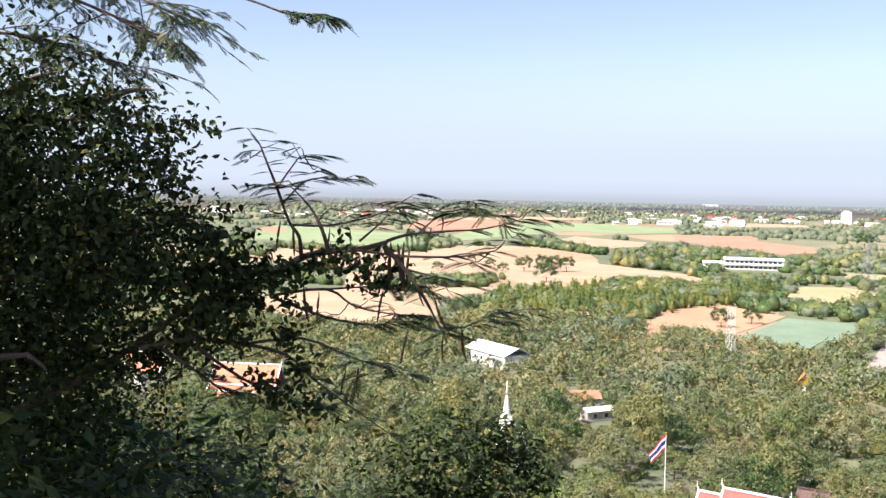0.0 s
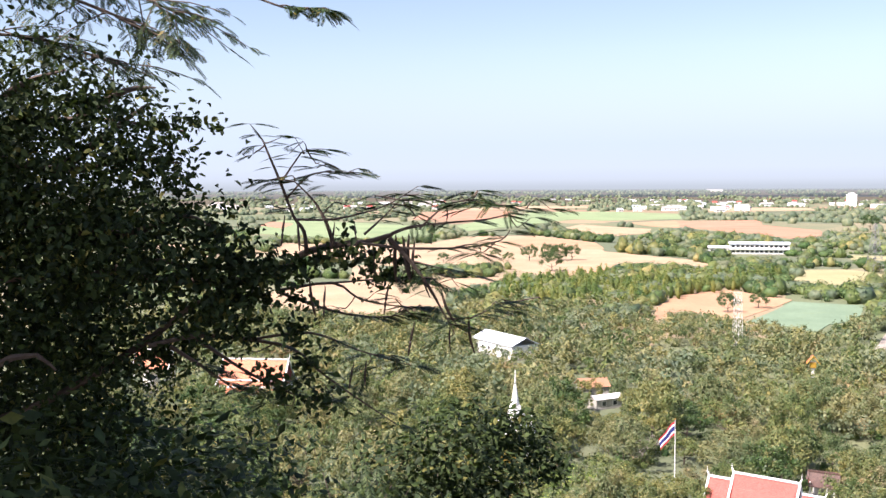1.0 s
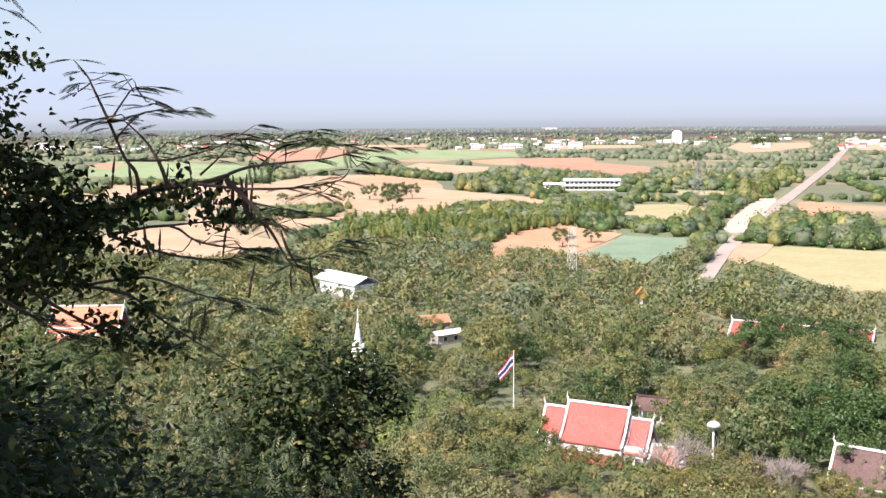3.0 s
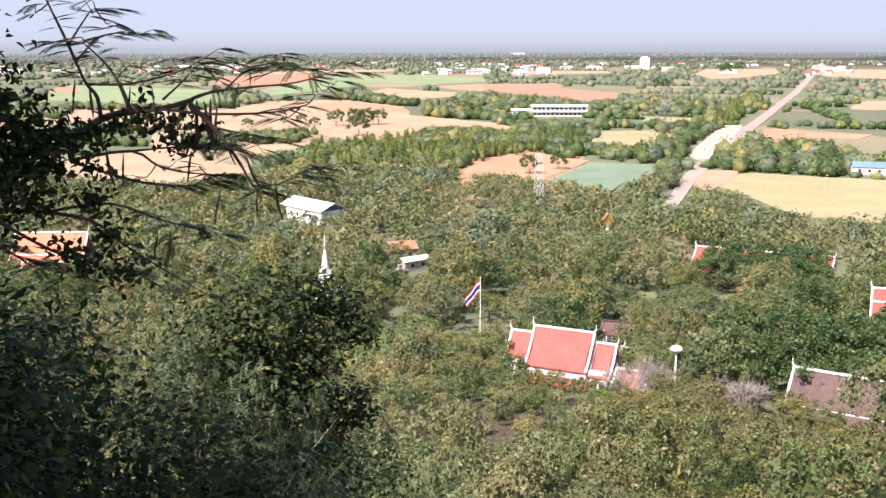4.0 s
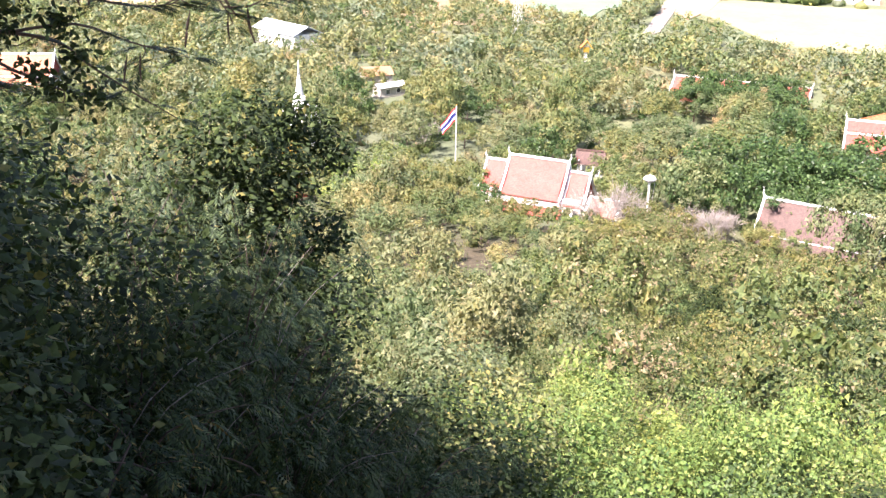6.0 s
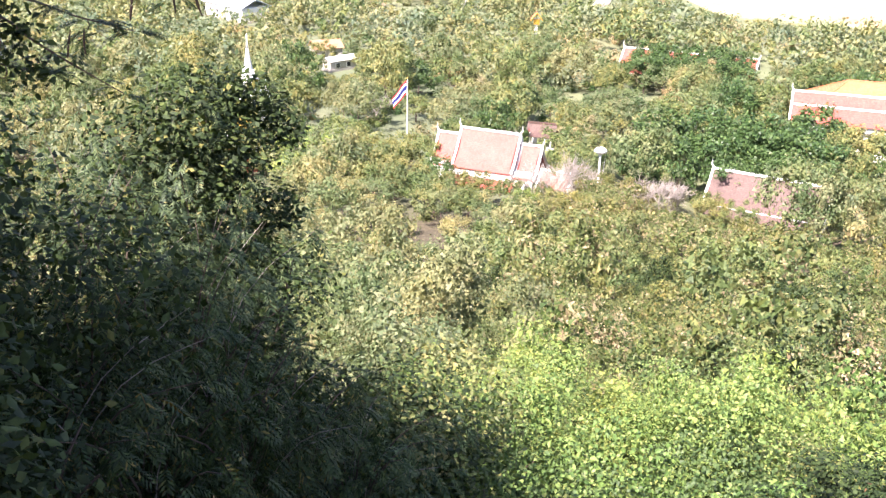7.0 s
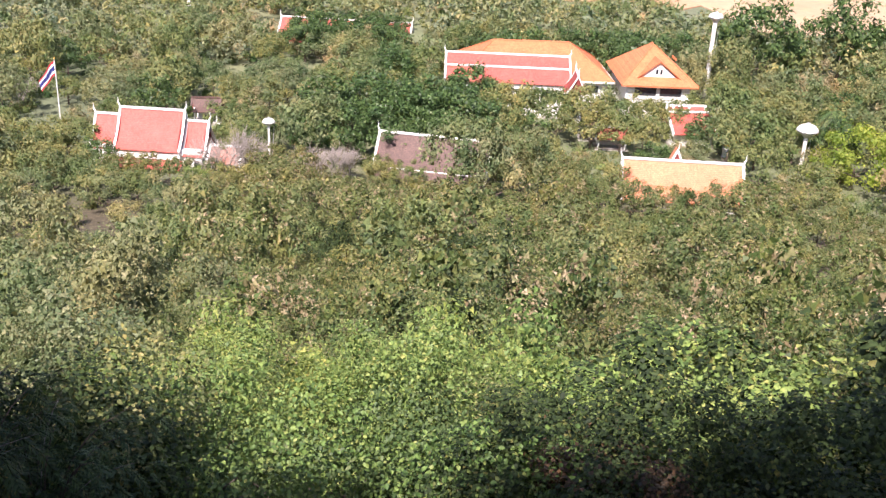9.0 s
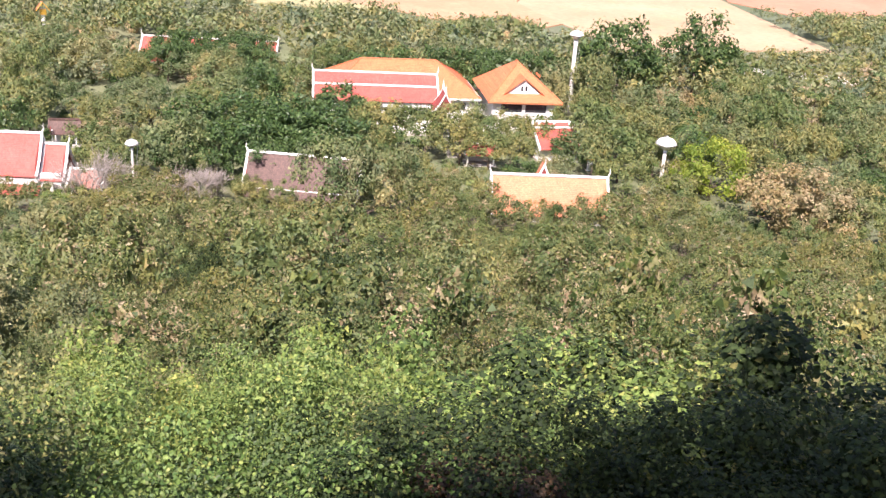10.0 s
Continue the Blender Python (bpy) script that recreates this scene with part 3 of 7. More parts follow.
def red_hall():
    h = thing("temple_hall", 48.25, 155.95, 0, -37.2, "red tiled temple hall with white ridges and horned finials", "temple hall")
    thai_roof(h, -5.2, 5.2, 0, 8.4, 9.5, 4.0, M_RED, M_WHITE)
    thai_roof(h, -9.4, -5.4, 0.3, 7.4, 8.2, 3.7, M_RED, M_WHITE)
    thai_roof(h, 5.4, 8.9, 0.2, 7.6, 7.9, 3.3, M_RED, M_WHITE)
    walls(h, -9.0, 8.5, -3.3, 3.3, 0, 4.2)
    part("cornice", box(-0.1, -3.55, 3.1, 10.6, 0.7, 1.1, edge=0.08), M_WHITE, h)
    part("lower_roof", plate([(-5.6, -3.7, 2.5), (5.6, -3.7, 2.5), (5.6, -5.4, 1.5), (-5.6, -5.4, 1.5)], 0.15), M_RED, h)
    openings(h, 5.6, 8.4, -3.32, 2.0, 2, 0.8, 1.3)


def side_pavilion(x, y, rz, length, width, zr, ze, tiles, label, name="pavilion", horns=False, group="", trim=None):
    p = thing(name, x, y, 0, rz, label, "pavilion", group)
    thai_roof(p, -length / 2, length / 2, 0, width, zr, ze, tiles, trim or M_WHITE, horns=horns)
    for sx in (-1, 1):
        for sy in (-1, 1):
            part("post", rod((sx * (length / 2 - 0.6), sy * (width / 2 - 0.7), 0), (sx * (length / 2 - 0.6), sy * (width / 2 - 0.7), ze + 0.6), 0.16, 0.14), M_WHITE, p)
    part("back_wall", box(0, width / 2 - 0.9, (ze + 0.3) / 2, length - 1.4, 0.2, ze + 0.3), M_WHITE, p)
    part("floor_slab", box(0, 0, 0.15, length, width, 0.4, edge=0.04), M_CONCRETE, p)
    return p


def brown_hall():
    h = thing("assembly_hall", 83.75, 128.55, 0, -44.5, "long hall with a dark brown roof and white ridge", "temple hall")
    thai_roof(h, -8.9, 8.9, 0, 10, 8.0, 2.4, M_BROWN, M_WHITE, curve=0.05)
    walls(h, -8.4, 8.4, -3.9, 3.9, 0, 3.6)
    openings(h, -7.5, 7.5, -3.92, 1.9, 5, 1.0, 1.2)


def salmon_hall():
    h = thing("ordination_hall", 110.95, 102.2, 0, -36.2, "hall with a faded salmon-orange tiled roof and white trim", "temple hall")
    thai_roof(h, -9.0, 9.0, 0, 8.4, 8.0, 3.0, M_SALMON, M_WHITE, curve=0.03)
    walls(h, -8.5, 8.5, -3.2, 3.2, 0, 4.0)
    openings(h, -7.5, 7.5, -3.22, 2.0, 5, 0.9, 1.3)
    d = part("cross_gable", plate([(-1.9, 0.4, 7.2), (-0.9, 0.4, 9.5), (-0.9, 2.6, 9.5), (-1.9, 2.6, 7.2)], 0.14), M_SALMON, h)
    part("cross_slope", plate([(0.1, 0.4, 7.2), (-0.9, 0.4, 9.5), (-0.9, 2.6, 9.5), (0.1, 2.6, 7.2)], 0.14), M_SALMON, h)
    part("pediment", plate([(-1.75, 0.55, 7.4), (-0.05, 0.551, 7.4), (-0.9, 0.55, 9.3)], 0.1), M_DARKRED, h)
    part("gable_edge", rod((-2.0, 0.35, 7.1), (-0.9, 0.35, 9.6), 0.17, 0.17), M_WHITE, h)
    part("gable_edge", rod((0.2, 0.35, 7.1), (-0.9, 0.35, 9.6), 0.17, 0.17), M_WHITE, h)
    horn(h, -0.9, 0.4, 9.6, 0.5, 0.8)


def orange_hip_house():
    h = thing("monastery_house", 131.95, 167.5, 0, -31.0, "large house with an orange hipped roof behind a red one", "house")
    a, b, zr, ze, wy = 7.8, 16.0, 11.5, 6.0, 10.8
    L, R = (-a, 0, zr), (a, 0, zr)
    c = [(-b, -wy, ze), (b, -wy, ze), (b, wy, ze), (-b, wy, ze)]
    for k, loop in enumerate(([c[0], c[1], R, L], [c[2], c[3], L, R], [c[1], c[2], R], [c[3], c[0], L])):
        part("roof_slope", plate(loop, 0.16), M_ORANGE, h)
    for p, q in ((L, R), (L, c[0]), (L, c[3]), (R, c[1]), (R, c[2])):
        part("ridge_tile", rod((p[0], p[1], p[2] + 0.04), (q[0], q[1], q[2] + 0.04), 0.16, 0.16), M_ORANGE, h)
    part("fascia", box(0, -wy, ze - 0.15, 2 * b, 0.12, 0.35), M_WHITE, h)
    part("fascia", box(b, 0, ze - 0.15, 0.12, 2 * wy, 0.35), M_WHITE, h)
    walls(h, -b + 1.2, b - 1.2, -wy + 1.2, wy - 1.2, 0, ze)
    openings(h, -b + 2, b - 2, -wy + 1.18, 4.2, 8, 1.5, 1.4)


def red_long_house():
    h = thing("cloister_house", 121.05, 160.8, 0, -33.4, "long red-roofed house with white ridge and tier bands", "temple hall")
    thai_roof(h, -12.2, 12.2, 0, 13.6, 11.0, 7.0, M_RED, M_WHITE, bands=(0.45,), curve=0.02)
    walls(h, -11.6, 11.6, -5.6, 4.0, 0, 7.2)
    part("cornice", box(0, -6.0, 6.3, 23.6, 0.8, 1.0, edge=0.06), M_WHITE, h)
    openings(h, -11, 11, -5.62, 4.4, 9, 1.4, 1.5)


def gable_house():
    h = thing("abbot_house", 143.7, 141.0, 0, -32.4, "two-storey white house with an orange half-hipped roof", "house")
    w, ze, zr = 7.6, 7.0, 13.0
    A, B = (0, 10.2, zr), (0, 12.2, zr)
    c = [(-w, 0, ze), (w, 0, ze), (w, 20, ze), (-w, 20, ze)]
    for loop in ([c[0], c[1], A], [c[1], c[2], B, A], [c[2], c[3], B], [c[3], c[0], A, B]):
        part("roof_slope", plate(loop, 0.16), M_ORANGE, h)
    for p, q in ((A, B), (A, c[0]), (A, c[1])):
        part("ridge_tile", rod((p[0], p[1], p[2] + 0.05), (q[0], q[1], q[2] + 0.05), 0.15, 0.15), M_ORANGE, h)
    g0, g1, gz, gb = 1.7, 8.2, 11.4, 8.1
    part("gablet_slope", plate([(-4.3, g0, gb), (0, g0, gz), (0, g1, gz), (-4.3, g1, gb)], 0.14), M_ORANGE, h)
    part("gablet_slope", plate([(4.3, g0, gb), (0, g0, gz), (0, g1, gz), (4.3, g1, gb)], 0.14), M_ORANGE, h)
    ped = part("pediment", plate([(-3.6, g0 + 0.6, gb), (3.6, g0 + 0.601, gb), (0, g0 + 0.6, gz - 0.3)], 0.12), M_WHITE, h)
    for x in (-0.42, 0.42):
        part("attic_window", box(x, g0 + 0.5, 9.3, 0.55, 0.12, 1.1, edge=0.05), M_GLASS, ped)
    part("fascia", box(0, 0.02, ze - 0.16, 2 * w, 0.12, 0.34), M_ORANGE, h)
    walls(h, -w + 1.3, w - 1.3, 1.3, 18.5, 0, ze)
    part("string_course", box(0, 1.22, 4.2, 2 * w - 2.4, 0.2, 0.4), M_WHITE, h)
    openings(h, -5.0, 5.0, 1.28, 5.5, 2, 4.3, 1.6)
    openings(h, -5.6, 5.6, 1.28, 2.3, 4, 1.2, 1.5)
    for k in range(3):
        part("roof_fin", box(5.0, 11.0 + k * 1.3, 10.0, 0.3, 0.6, 0.5, edge=0.05), M_ORANGE, h)


def low_red_house():
    h = thing("prayer_hall", 139.0, 128.8, 0, -27, "low hall with a bright red roof edged in white", "temple hall")
    thai_roof(h, -4.1, 4.1, 0, 12, 6.6, 3.0, M_RED, M_WHITE, bands=(0.22,), horns=False, curve=0.02)
    walls(h, -3.7, 3.7, -4.8, 4.8, 0, 3.6)
    for x in (-3, 0, 3):
        part("roof_knob", lathe([(0.2, 6.2), (0.24, 6.5), (0.12, 6.75), (0.02, 7.0)], sides=8), M_WHITE, h).matrix_basis = pose(x, -0.9, 0.1)


def gate_building():
    h = thing("cloister_wing", 119.75, 226.0, 0, -36.6, "long brick-red building with a white ridge, half hidden by trees", "temple hall")
    thai_roof(h, -16.2, 16.2, 0, 9, 6.0, 3.0, M_RED, M_WHITE, curve=0.02)
    walls(h, -15.7, 15.7, -3.6, 3.6, 0, 3.4, M_DARKRED)


def mushroom_tank(x, y, top, r, z0, label, stem=0.3):
    """A domed steel water tank on a tapering column."""
    k = thing("water_tank", x, y, z0, 0, label, "water tank", "water tanks")
    t = top - z0
    smooth(part("stem", lathe([(stem * 1.5, 0), (stem * 1.1, t * 0.3), (stem, t - 2.2 * r), (stem * 1.2, t - 1.25 * r)], sides=14), M_CAP, k))
    smooth(part("tank_bowl", lathe([(stem * 1.2, t - 1.3 * r), (r * 0.62, t - 0.95 * r), (r * 0.95, t - 0.72 * r), (r, t - 0.6 * r)], sides=24), M_CAP, k))
    smooth(part("tank_roof", lathe([(r * 1.02, t - 0.6 * r), (r * 0.97, t - 0.45 * r), (r * 0.7, t - 0.16 * r), (r * 0.3, t - 0.02 * r), (r * 0.12, t)], sides=24), M_CAP, k))
    part("rim", lathe([(r * 1.0, t - 0.66 * r), (r * 1.05, t - 0.62 * r), (r * 1.0, t - 0.55 * r)], sides=24), M_STEEL, k)
    part("hatch", lathe([(r * 0.16, t - 0.05 * r), (r * 0.16, t + 0.12 * r), (0.03, t + 0.17 * r)], sides=10), M_STEEL, k)
    part("ladder", rod((stem * 1.4, 0, 0.2), (r * 0.95, 0, t - 0.7 * r), 0.035, 0.035, sides=4), M_STEEL, k)
    return k


def chedi():
    c = thing("stupa", 11.4, 185.5, 0, 20, "white bell-shaped stupa with a slender needle spire", "stupa")
    part("base_tier", lathe([(5.6, 0), (5.6, 1.6), (5.2, 1.7), (5.2, 3.0), (4.7, 3.1), (4.7, 4.4)], square=True), M_WHITE, c)
    part("base_tier", lathe([(4.2, 4.4), (4.2, 6.2), (3.6, 6.3), (3.6, 8.2), (3.9, 8.3), (3.9, 8.7)], square=True), M_WHITE, c)
    smooth(part("bell", lathe([(3.0, 8.7), (2.9, 9.4), (2.3, 10.4), (2.05, 11.6), (1.8, 12.8), (1.35, 13.5), (1.0, 13.8)], sides=28), M_WHITE, c))
    part("reliquary", lathe([(1.15, 13.8), (1.15, 14.6), (0.9, 14.7)], square=True), M_WHITE, c)
    rings = []
    for k in range(9):
        z, r = 14.7 + k * 0.42, 0.82 - k * 0.07
        rings += [(r * 0.8, z), (r, z + 0.18), (r * 0.8, z + 0.38)]
    smooth(part("ringed_spire", lathe(rings, sides=18), M_WHITE, c))
    smooth(part("needle", lathe([(0.22, 18.5), (0.16, 19.3), (0.1, 20.2), (0.14, 20.4), (0.02, 21.2)], sides=10), M_WHITE, c))
    for a in range(4):
        x, y = 3.3 * math.cos(a * math.pi / 2), 3.3 * math.sin(a * math.pi / 2)
        part("corner_spire", lathe([(0.75, 8.7), (0.75, 9.6), (0.5, 10.2), (0.28, 11.2), (0.1, 12.2), (0.02, 12.8)], sides=10), M_WHITE, c).matrix_basis = pose(x, y, 0)
    s = thing("gilded_shrine", 8.6, 170.5, 0, 12, "small shrine with a gilded tiered roof and red base", "shrine")
    part("red_base", lathe([(3.0, 0), (3.0, 2.0), (2.6, 2.2), (2.6, 4.4)], square=True), M_RED, s)
    part("shrine_room", lathe([(2.2, 4.4), (2.2, 8.4)], square=True), M_WHITE, s)
    for k in range(4):
        part("roof_tier", lathe([(2.9 - k * 0.62, 8.4 + k * 0.95), (2.0 - k * 0.5, 9.5 + k * 0.95)], square=True), M_GOLD, s)
    part("spire", lathe([(0.3, 12.2), (0.12, 13.0), (0.02, 13.8)], sides=8), M_GOLD, s)


def flag():
    f = thing("flagpole", 38.9, 177.5, 0, 0, "tall slim pole flying a striped national flag", "flagpole")
    part("pole", rod((0, 0, 0), (0, 0, 13.7), 0.11, 0.07, sides=10), M_WHITE, f)
    part("finial", lathe([(0.02, 13.6), (0.13, 13.75), (0.13, 13.85), (0.02, 14.0)], sides=8), M_GOLD, f)
    cloth = bmesh.new()
    cols, rows_ = 16, 12
    grid = []
    for i in range(cols + 1):
        u = i / cols
        line = []
        for j in range(rows_ + 1):
            v = j / rows_
            x = -0.1 - 2.7 * u + 0.4 * v * u
            z = 13.4 - 2.5 * v * (1 - 0.25 * u) - 3.3 * u ** 1.25
            y = 0.32 * math.sin(u * 7.5 + v * 1.3) * (0.3 + u)
            line.append(cloth.verts.new((x, y, z)))
        grid.append(line)
    for i in range(cols):
        for j in range(rows_):
            fc = cloth.faces.new((grid[i][j], grid[i + 1][j], grid[i + 1][j + 1], grid[i][j + 1]))
            fc.material_index = 0 if j < 2 or j > 9 else 1 if j < 4 or j > 7 else 2
    me = bpy.data.meshes.new("cloth")
    cloth.to_mesh(me)
    cloth.free()
    for m in (M_FLAGRED, M_FLAGWHITE, M_FLAGBLUE):
        me.materials.append(m)
    smooth(part("cloth", me, None, f, "red, white and blue striped cloth hanging in folds"))


def lattice(name, x, y, height, w0, w1, thick, bays, label, category, material):
    """A square lattice mast: four legs, and cross braces on every face."""
    k = thing(name, x, y, 0, 17, label, category)
    cs = ((-1, -1), (1, -1), (1, 1), (-1, 1))

    def at(c, u):
        w = (w0 + (w1 - w0) * u) / 2
        return (c[0] * w, c[1] * w, height * u)
    for c in cs:
        part("leg", rod(at(c, 0), at(c, 1), thick, thick * 0.8, sides=4), material, k)
    for i in range(bays):
        u, v = i / bays, (i + 1) / bays
        for a, b in zip(cs, cs[1:] + cs[:1]):
            for p, q in ((at(a, u), at(b, v)), (at(b, u), at(a, v)), (at(a, v), at(b, v))):
                part("brace", rod(p, q, thick * 0.6, thick * 0.6, sides=4), material, k)
    return k


def school():
    h = thing("school_building", 231, 789, 0, -13.4, "long white two-storey block with a pale metal roof", "building")
    walls(h, -17, 27, 0, 9, 0, 7.6)
    part("roof_sheet", plate([(-17.6, -1.2, 8.0), (27.6, -1.2, 8.0), (27.6, 4.6, 9.6), (-17.6, 4.6, 9.6)], 0.25), M_PALEBLUE, h)
    part("roof_sheet", plate([(-17.6, 10.2, 8.0), (27.6, 10.2, 8.0), (27.6, 4.6, 9.6), (-17.6, 4.6, 9.6)], 0.25), M_PALEBLUE, h)
    part("gallery", box(5, -0.9, 4.0, 44, 1.8, 0.35), M_WHITE, h)
    part("parapet", box(5, -1.7, 4.6, 44, 0.15, 0.9), M_WHITE, h)
    openings(h, -16, 26, -0.02, 2.2, 12, 2.4, 1.6)
    openings(h, -16, 26, -0.02, 6.2, 12, 2.4, 1.6)
    e = thing("school_wing", 214, 803, 0, -13.4, "lower white wing with a shallow roof", "building")
    walls(e, -13, 13, 0, 8, 0, 4.0)
    part("roof_sheet", plate([(-13.6, -1, 4.4), (13.6, -1, 4.4), (13.6, 4, 5.8), (-13.6, 4, 5.8)], 0.25), M_WHITE, e)
    part("roof_sheet", plate([(-13.6, 9, 4.4), (13.6, 9, 4.4), (13.6, 4, 5.8), (-13.6, 4, 5.8)], 0.25), M_WHITE, e)
    openings(e, -12, 12, -0.02, 2.3, 7, 2.0, 1.5)


def shed(x, y, rz, length, width, zr, ze, roof, wall, label, group=""):
    s = thing("shed", x, y, 0, rz, label, "shed", group)
    for side in (-1, 1):
        part("roof_sheet", plate([(-length / 2, 0, zr), (length / 2, 0, zr), (length / 2, side * width / 2, ze), (-length / 2, side * width / 2, ze)], 0.12), roof, s)
    walls(s, -length / 2 + 0.4, length / 2 - 0.4, -width / 2 + 0.5, width / 2 - 0.5, 0, ze, wall)
    openings(s, -length / 2 + 1, length / 2 - 1, -width / 2 + 0.48, ze * 0.55, max(2, int(length / 4)), 1.1, 1.1)
    return s


def spirit_house(x, y, rz, top, label, roof, base=3.0):
    s = thing("spirit_house", x, y, 0, rz, label, "shrine", "small shrines")
    part("pillar", lathe([(0.7, 0), (0.5, 0.4), (0.45, base - 0.3), (0.9, base)], sides=10), M_WHITE, s)
    part("room", box(0, 0, base + 0.7, 1.6, 1.6, 1.5, edge=0.05), M_GOLD, s)
    for side in (-1, 1):
        part("roof_slope", plate([(0, -1.5, top), (0, 1.5, top), (side * 1.6, 1.5, base + 1.2), (side * 1.6, -1.5, base + 1.2)], 0.1), roof, s)
        part("bargeboard", rod((0, -1.55, top + 0.1), (side * 1.7, -1.55, base + 1.15), 0.12, 0.1), M_GOLD, s)
    return s


red_hall()
side_pavilion(57.0, 147.5, -38, 5.2, 5.4, 4.6, 2.6, M_FADED, "low open pavilion with a faded pinkish roof")
brown_hall()
salmon_hall()
orange_hip_house()
red_long_house()
gable_house()
low_red_house()
gate_building()
side_pavilion(124.5, 137.0, -35, 6.5, 5, 5.2, 3.4, M_BROWN, "small pavilion with a dark brown roof", horns=False)
side_pavilion(123.0, 131.0, -35, 6.0, 4.4, 4.0, 2.4, M_RED, "small pavilion with a red roof and white ridge", horns=False)
side_pavilion(127.0, 146.5, 56, 5.0, 4.6, 10.0, 6.4, M_DARKRED, "tall narrow entrance porch with white bargeboards", "entrance_porch", horns=True)
side_pavilion(64.5, 176.0, -30, 5.2, 4.6, 4.6, 2.6, M_BROWN, "weathered brown-roofed pavilion among trees", trim=M_BROWN)
mushroom_tank(62.5, 143.6, 9.6, 1.0, 0, "small white domed water tank on a thin column", 0.16)
mushroom_tank(141.3, 104.0, 9.6, 1.75, 0, "white mushroom-shaped water tank with a rusty hatch", 0.3)
mushroom_tank(165.0, 148.6, 18.6, 1.5, 0, "tall slim white water tower above the trees", 0.42)
chedi()
flag()
lattice("radio_mast", 93.0, 333.0, 19.5, 2.6, 1.7, 0.05, 7, "pale grey square lattice radio mast", "mast", M_CAP)
lattice("power_pylon", 258.4, 627.7, 30, 8.0, 1.4, 0.13, 7, "tall steel lattice power pylon in the fields", "pylon", M_LATTICE)
school()
shed(37.5, 249.5, 28, 8.5, 4.2, 3.4, 2.6, M_WHITE, M_CONCRETE, "white sheet-roofed shelter in a clearing")
shed(36.0, 262.0, 10, 8.0, 6.0, 5.0, 3.2, M_REDSOIL, M_CONCRETE, "rusty-roofed hut beside the clearing")
shed(17.0, 328.0, -60, 24, 11, 7.0, 4.6, M_PALEBLUE, M_WHITE, "large barn with a pale blue sheet roof")
shed(263.0, 404.0, -24, 18, 9, 5.4, 3.4, M_BLUE, M_WHITE, "low building with a bright blue sheet roof")
spirit_house(95.6, 270.5, -15, 9.2, "orange-gilded shrine roof poking out of the trees", M_ORANGE, 6.0)
spirit_house(138.4, 118.0, -50, 4.6, "little shrine with a yellow gable", M_GOLD, 2.4)


def left_vihara():
    h = thing("vihara", -50.0, 249.5, 0, -7, "broad temple hall with a tiered salmon roof and white bands", "temple hall")
    thai_roof(h, -6.6, 10.0, 0, 15, 12.3, 5.4, M_SALMON, M_WHITE, bands=(0.6, 0.82), curve=0.05)
    walls(h, -6.2, 9.6, -6.0, 6.0, 0, 6.2)
    openings(h, -5, 9, -6.02, 3.2, 5, 1.1, 1.8)
    side_pavilion(-80.0, 272.0, -4, 10, 8, 11.0, 6.5, M_SALMON, "white pavilion with tall gables and pale roof", horns=True)


left_vihara()
FOOTPRINTS = [(48.2, 156, 9), (57, 147.5, 4), (83.7, 128.5, 9), (111, 102, 9.5), (132, 167.5, 17), (121, 160.8, 12), (146, 148, 12), (139, 128.8, 7), (119.7, 226, 8), (109, 234, 8), (130, 218, 8),
              (124, 134, 5), (127, 146.5, 4), (64.5, 176, 3.5), (62.5, 143.6, 2), (141.3, 104, 2.5), (165, 148.6, 2), (11.4, 185.5, 6), (8.6, 170.5, 4), (38.9, 177.5, 2), (93, 333, 2.5),
              (37.5, 250, 6), (36, 262, 5), (17, 328, 12), (95.6, 270.5, 2), (138.4, 118, 2), (-50, 249.5, 11), (-80, 272, 7), (263, 404, 11), (231, 790, 30)]
# trees kept low to fit the camera's view: (azimuth from, to, lowest angle kept clear, distance of what stands there)
SIGHT_WEDGES = [(14.2, 20.1, -18.3, 156), (20.1, 21.8, -18.6, 154), (22.9, 24.1, -17.15, 155), (29.6, 33.0, -19.2, 147), (43.7, 51.0, -19.3, 144), (36.0, 40.6, -14.2, 192), (33.3, 34.2, -13.2, 192), (40.6, 42.9, -13.6, 192),
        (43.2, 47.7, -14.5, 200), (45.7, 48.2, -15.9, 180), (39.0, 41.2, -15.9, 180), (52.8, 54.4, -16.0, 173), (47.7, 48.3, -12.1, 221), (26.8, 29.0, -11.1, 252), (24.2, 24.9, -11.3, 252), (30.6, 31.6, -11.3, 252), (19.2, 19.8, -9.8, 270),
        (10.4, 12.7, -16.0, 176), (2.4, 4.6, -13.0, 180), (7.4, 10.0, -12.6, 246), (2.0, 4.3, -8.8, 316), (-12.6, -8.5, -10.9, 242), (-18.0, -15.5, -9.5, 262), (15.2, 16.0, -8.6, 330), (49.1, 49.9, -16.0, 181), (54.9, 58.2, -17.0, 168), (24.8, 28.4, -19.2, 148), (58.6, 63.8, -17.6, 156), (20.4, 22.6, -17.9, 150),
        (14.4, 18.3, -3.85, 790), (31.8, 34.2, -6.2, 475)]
CELL = 3.0
GRID_X, GRID_Y = -420.0, 120.0


def field_map():
    """Which squares of the plain are open land."""
    gx, gy = np.meshgrid(GRID_X + CELL * (np.arange(760) + 0.5), GRID_Y + CELL * (np.arange(860) + 0.5), indexing="ij")
    out = np.zeros(gx.shape, bool)
    for loop in FIELD_LOOPS:
        hit = np.zeros(gx.shape, bool)
        for (x0, y0), (x1, y1) in zip(loop, np.roll(loop, 1, 0)):
            if y0 != y1:
                hit ^= ((y0 > gy) != (y1 > gy)) & (gx < (x1 - x0) * (gy - y0) / (y1 - y0) + x0)
        out |= hit
    return out


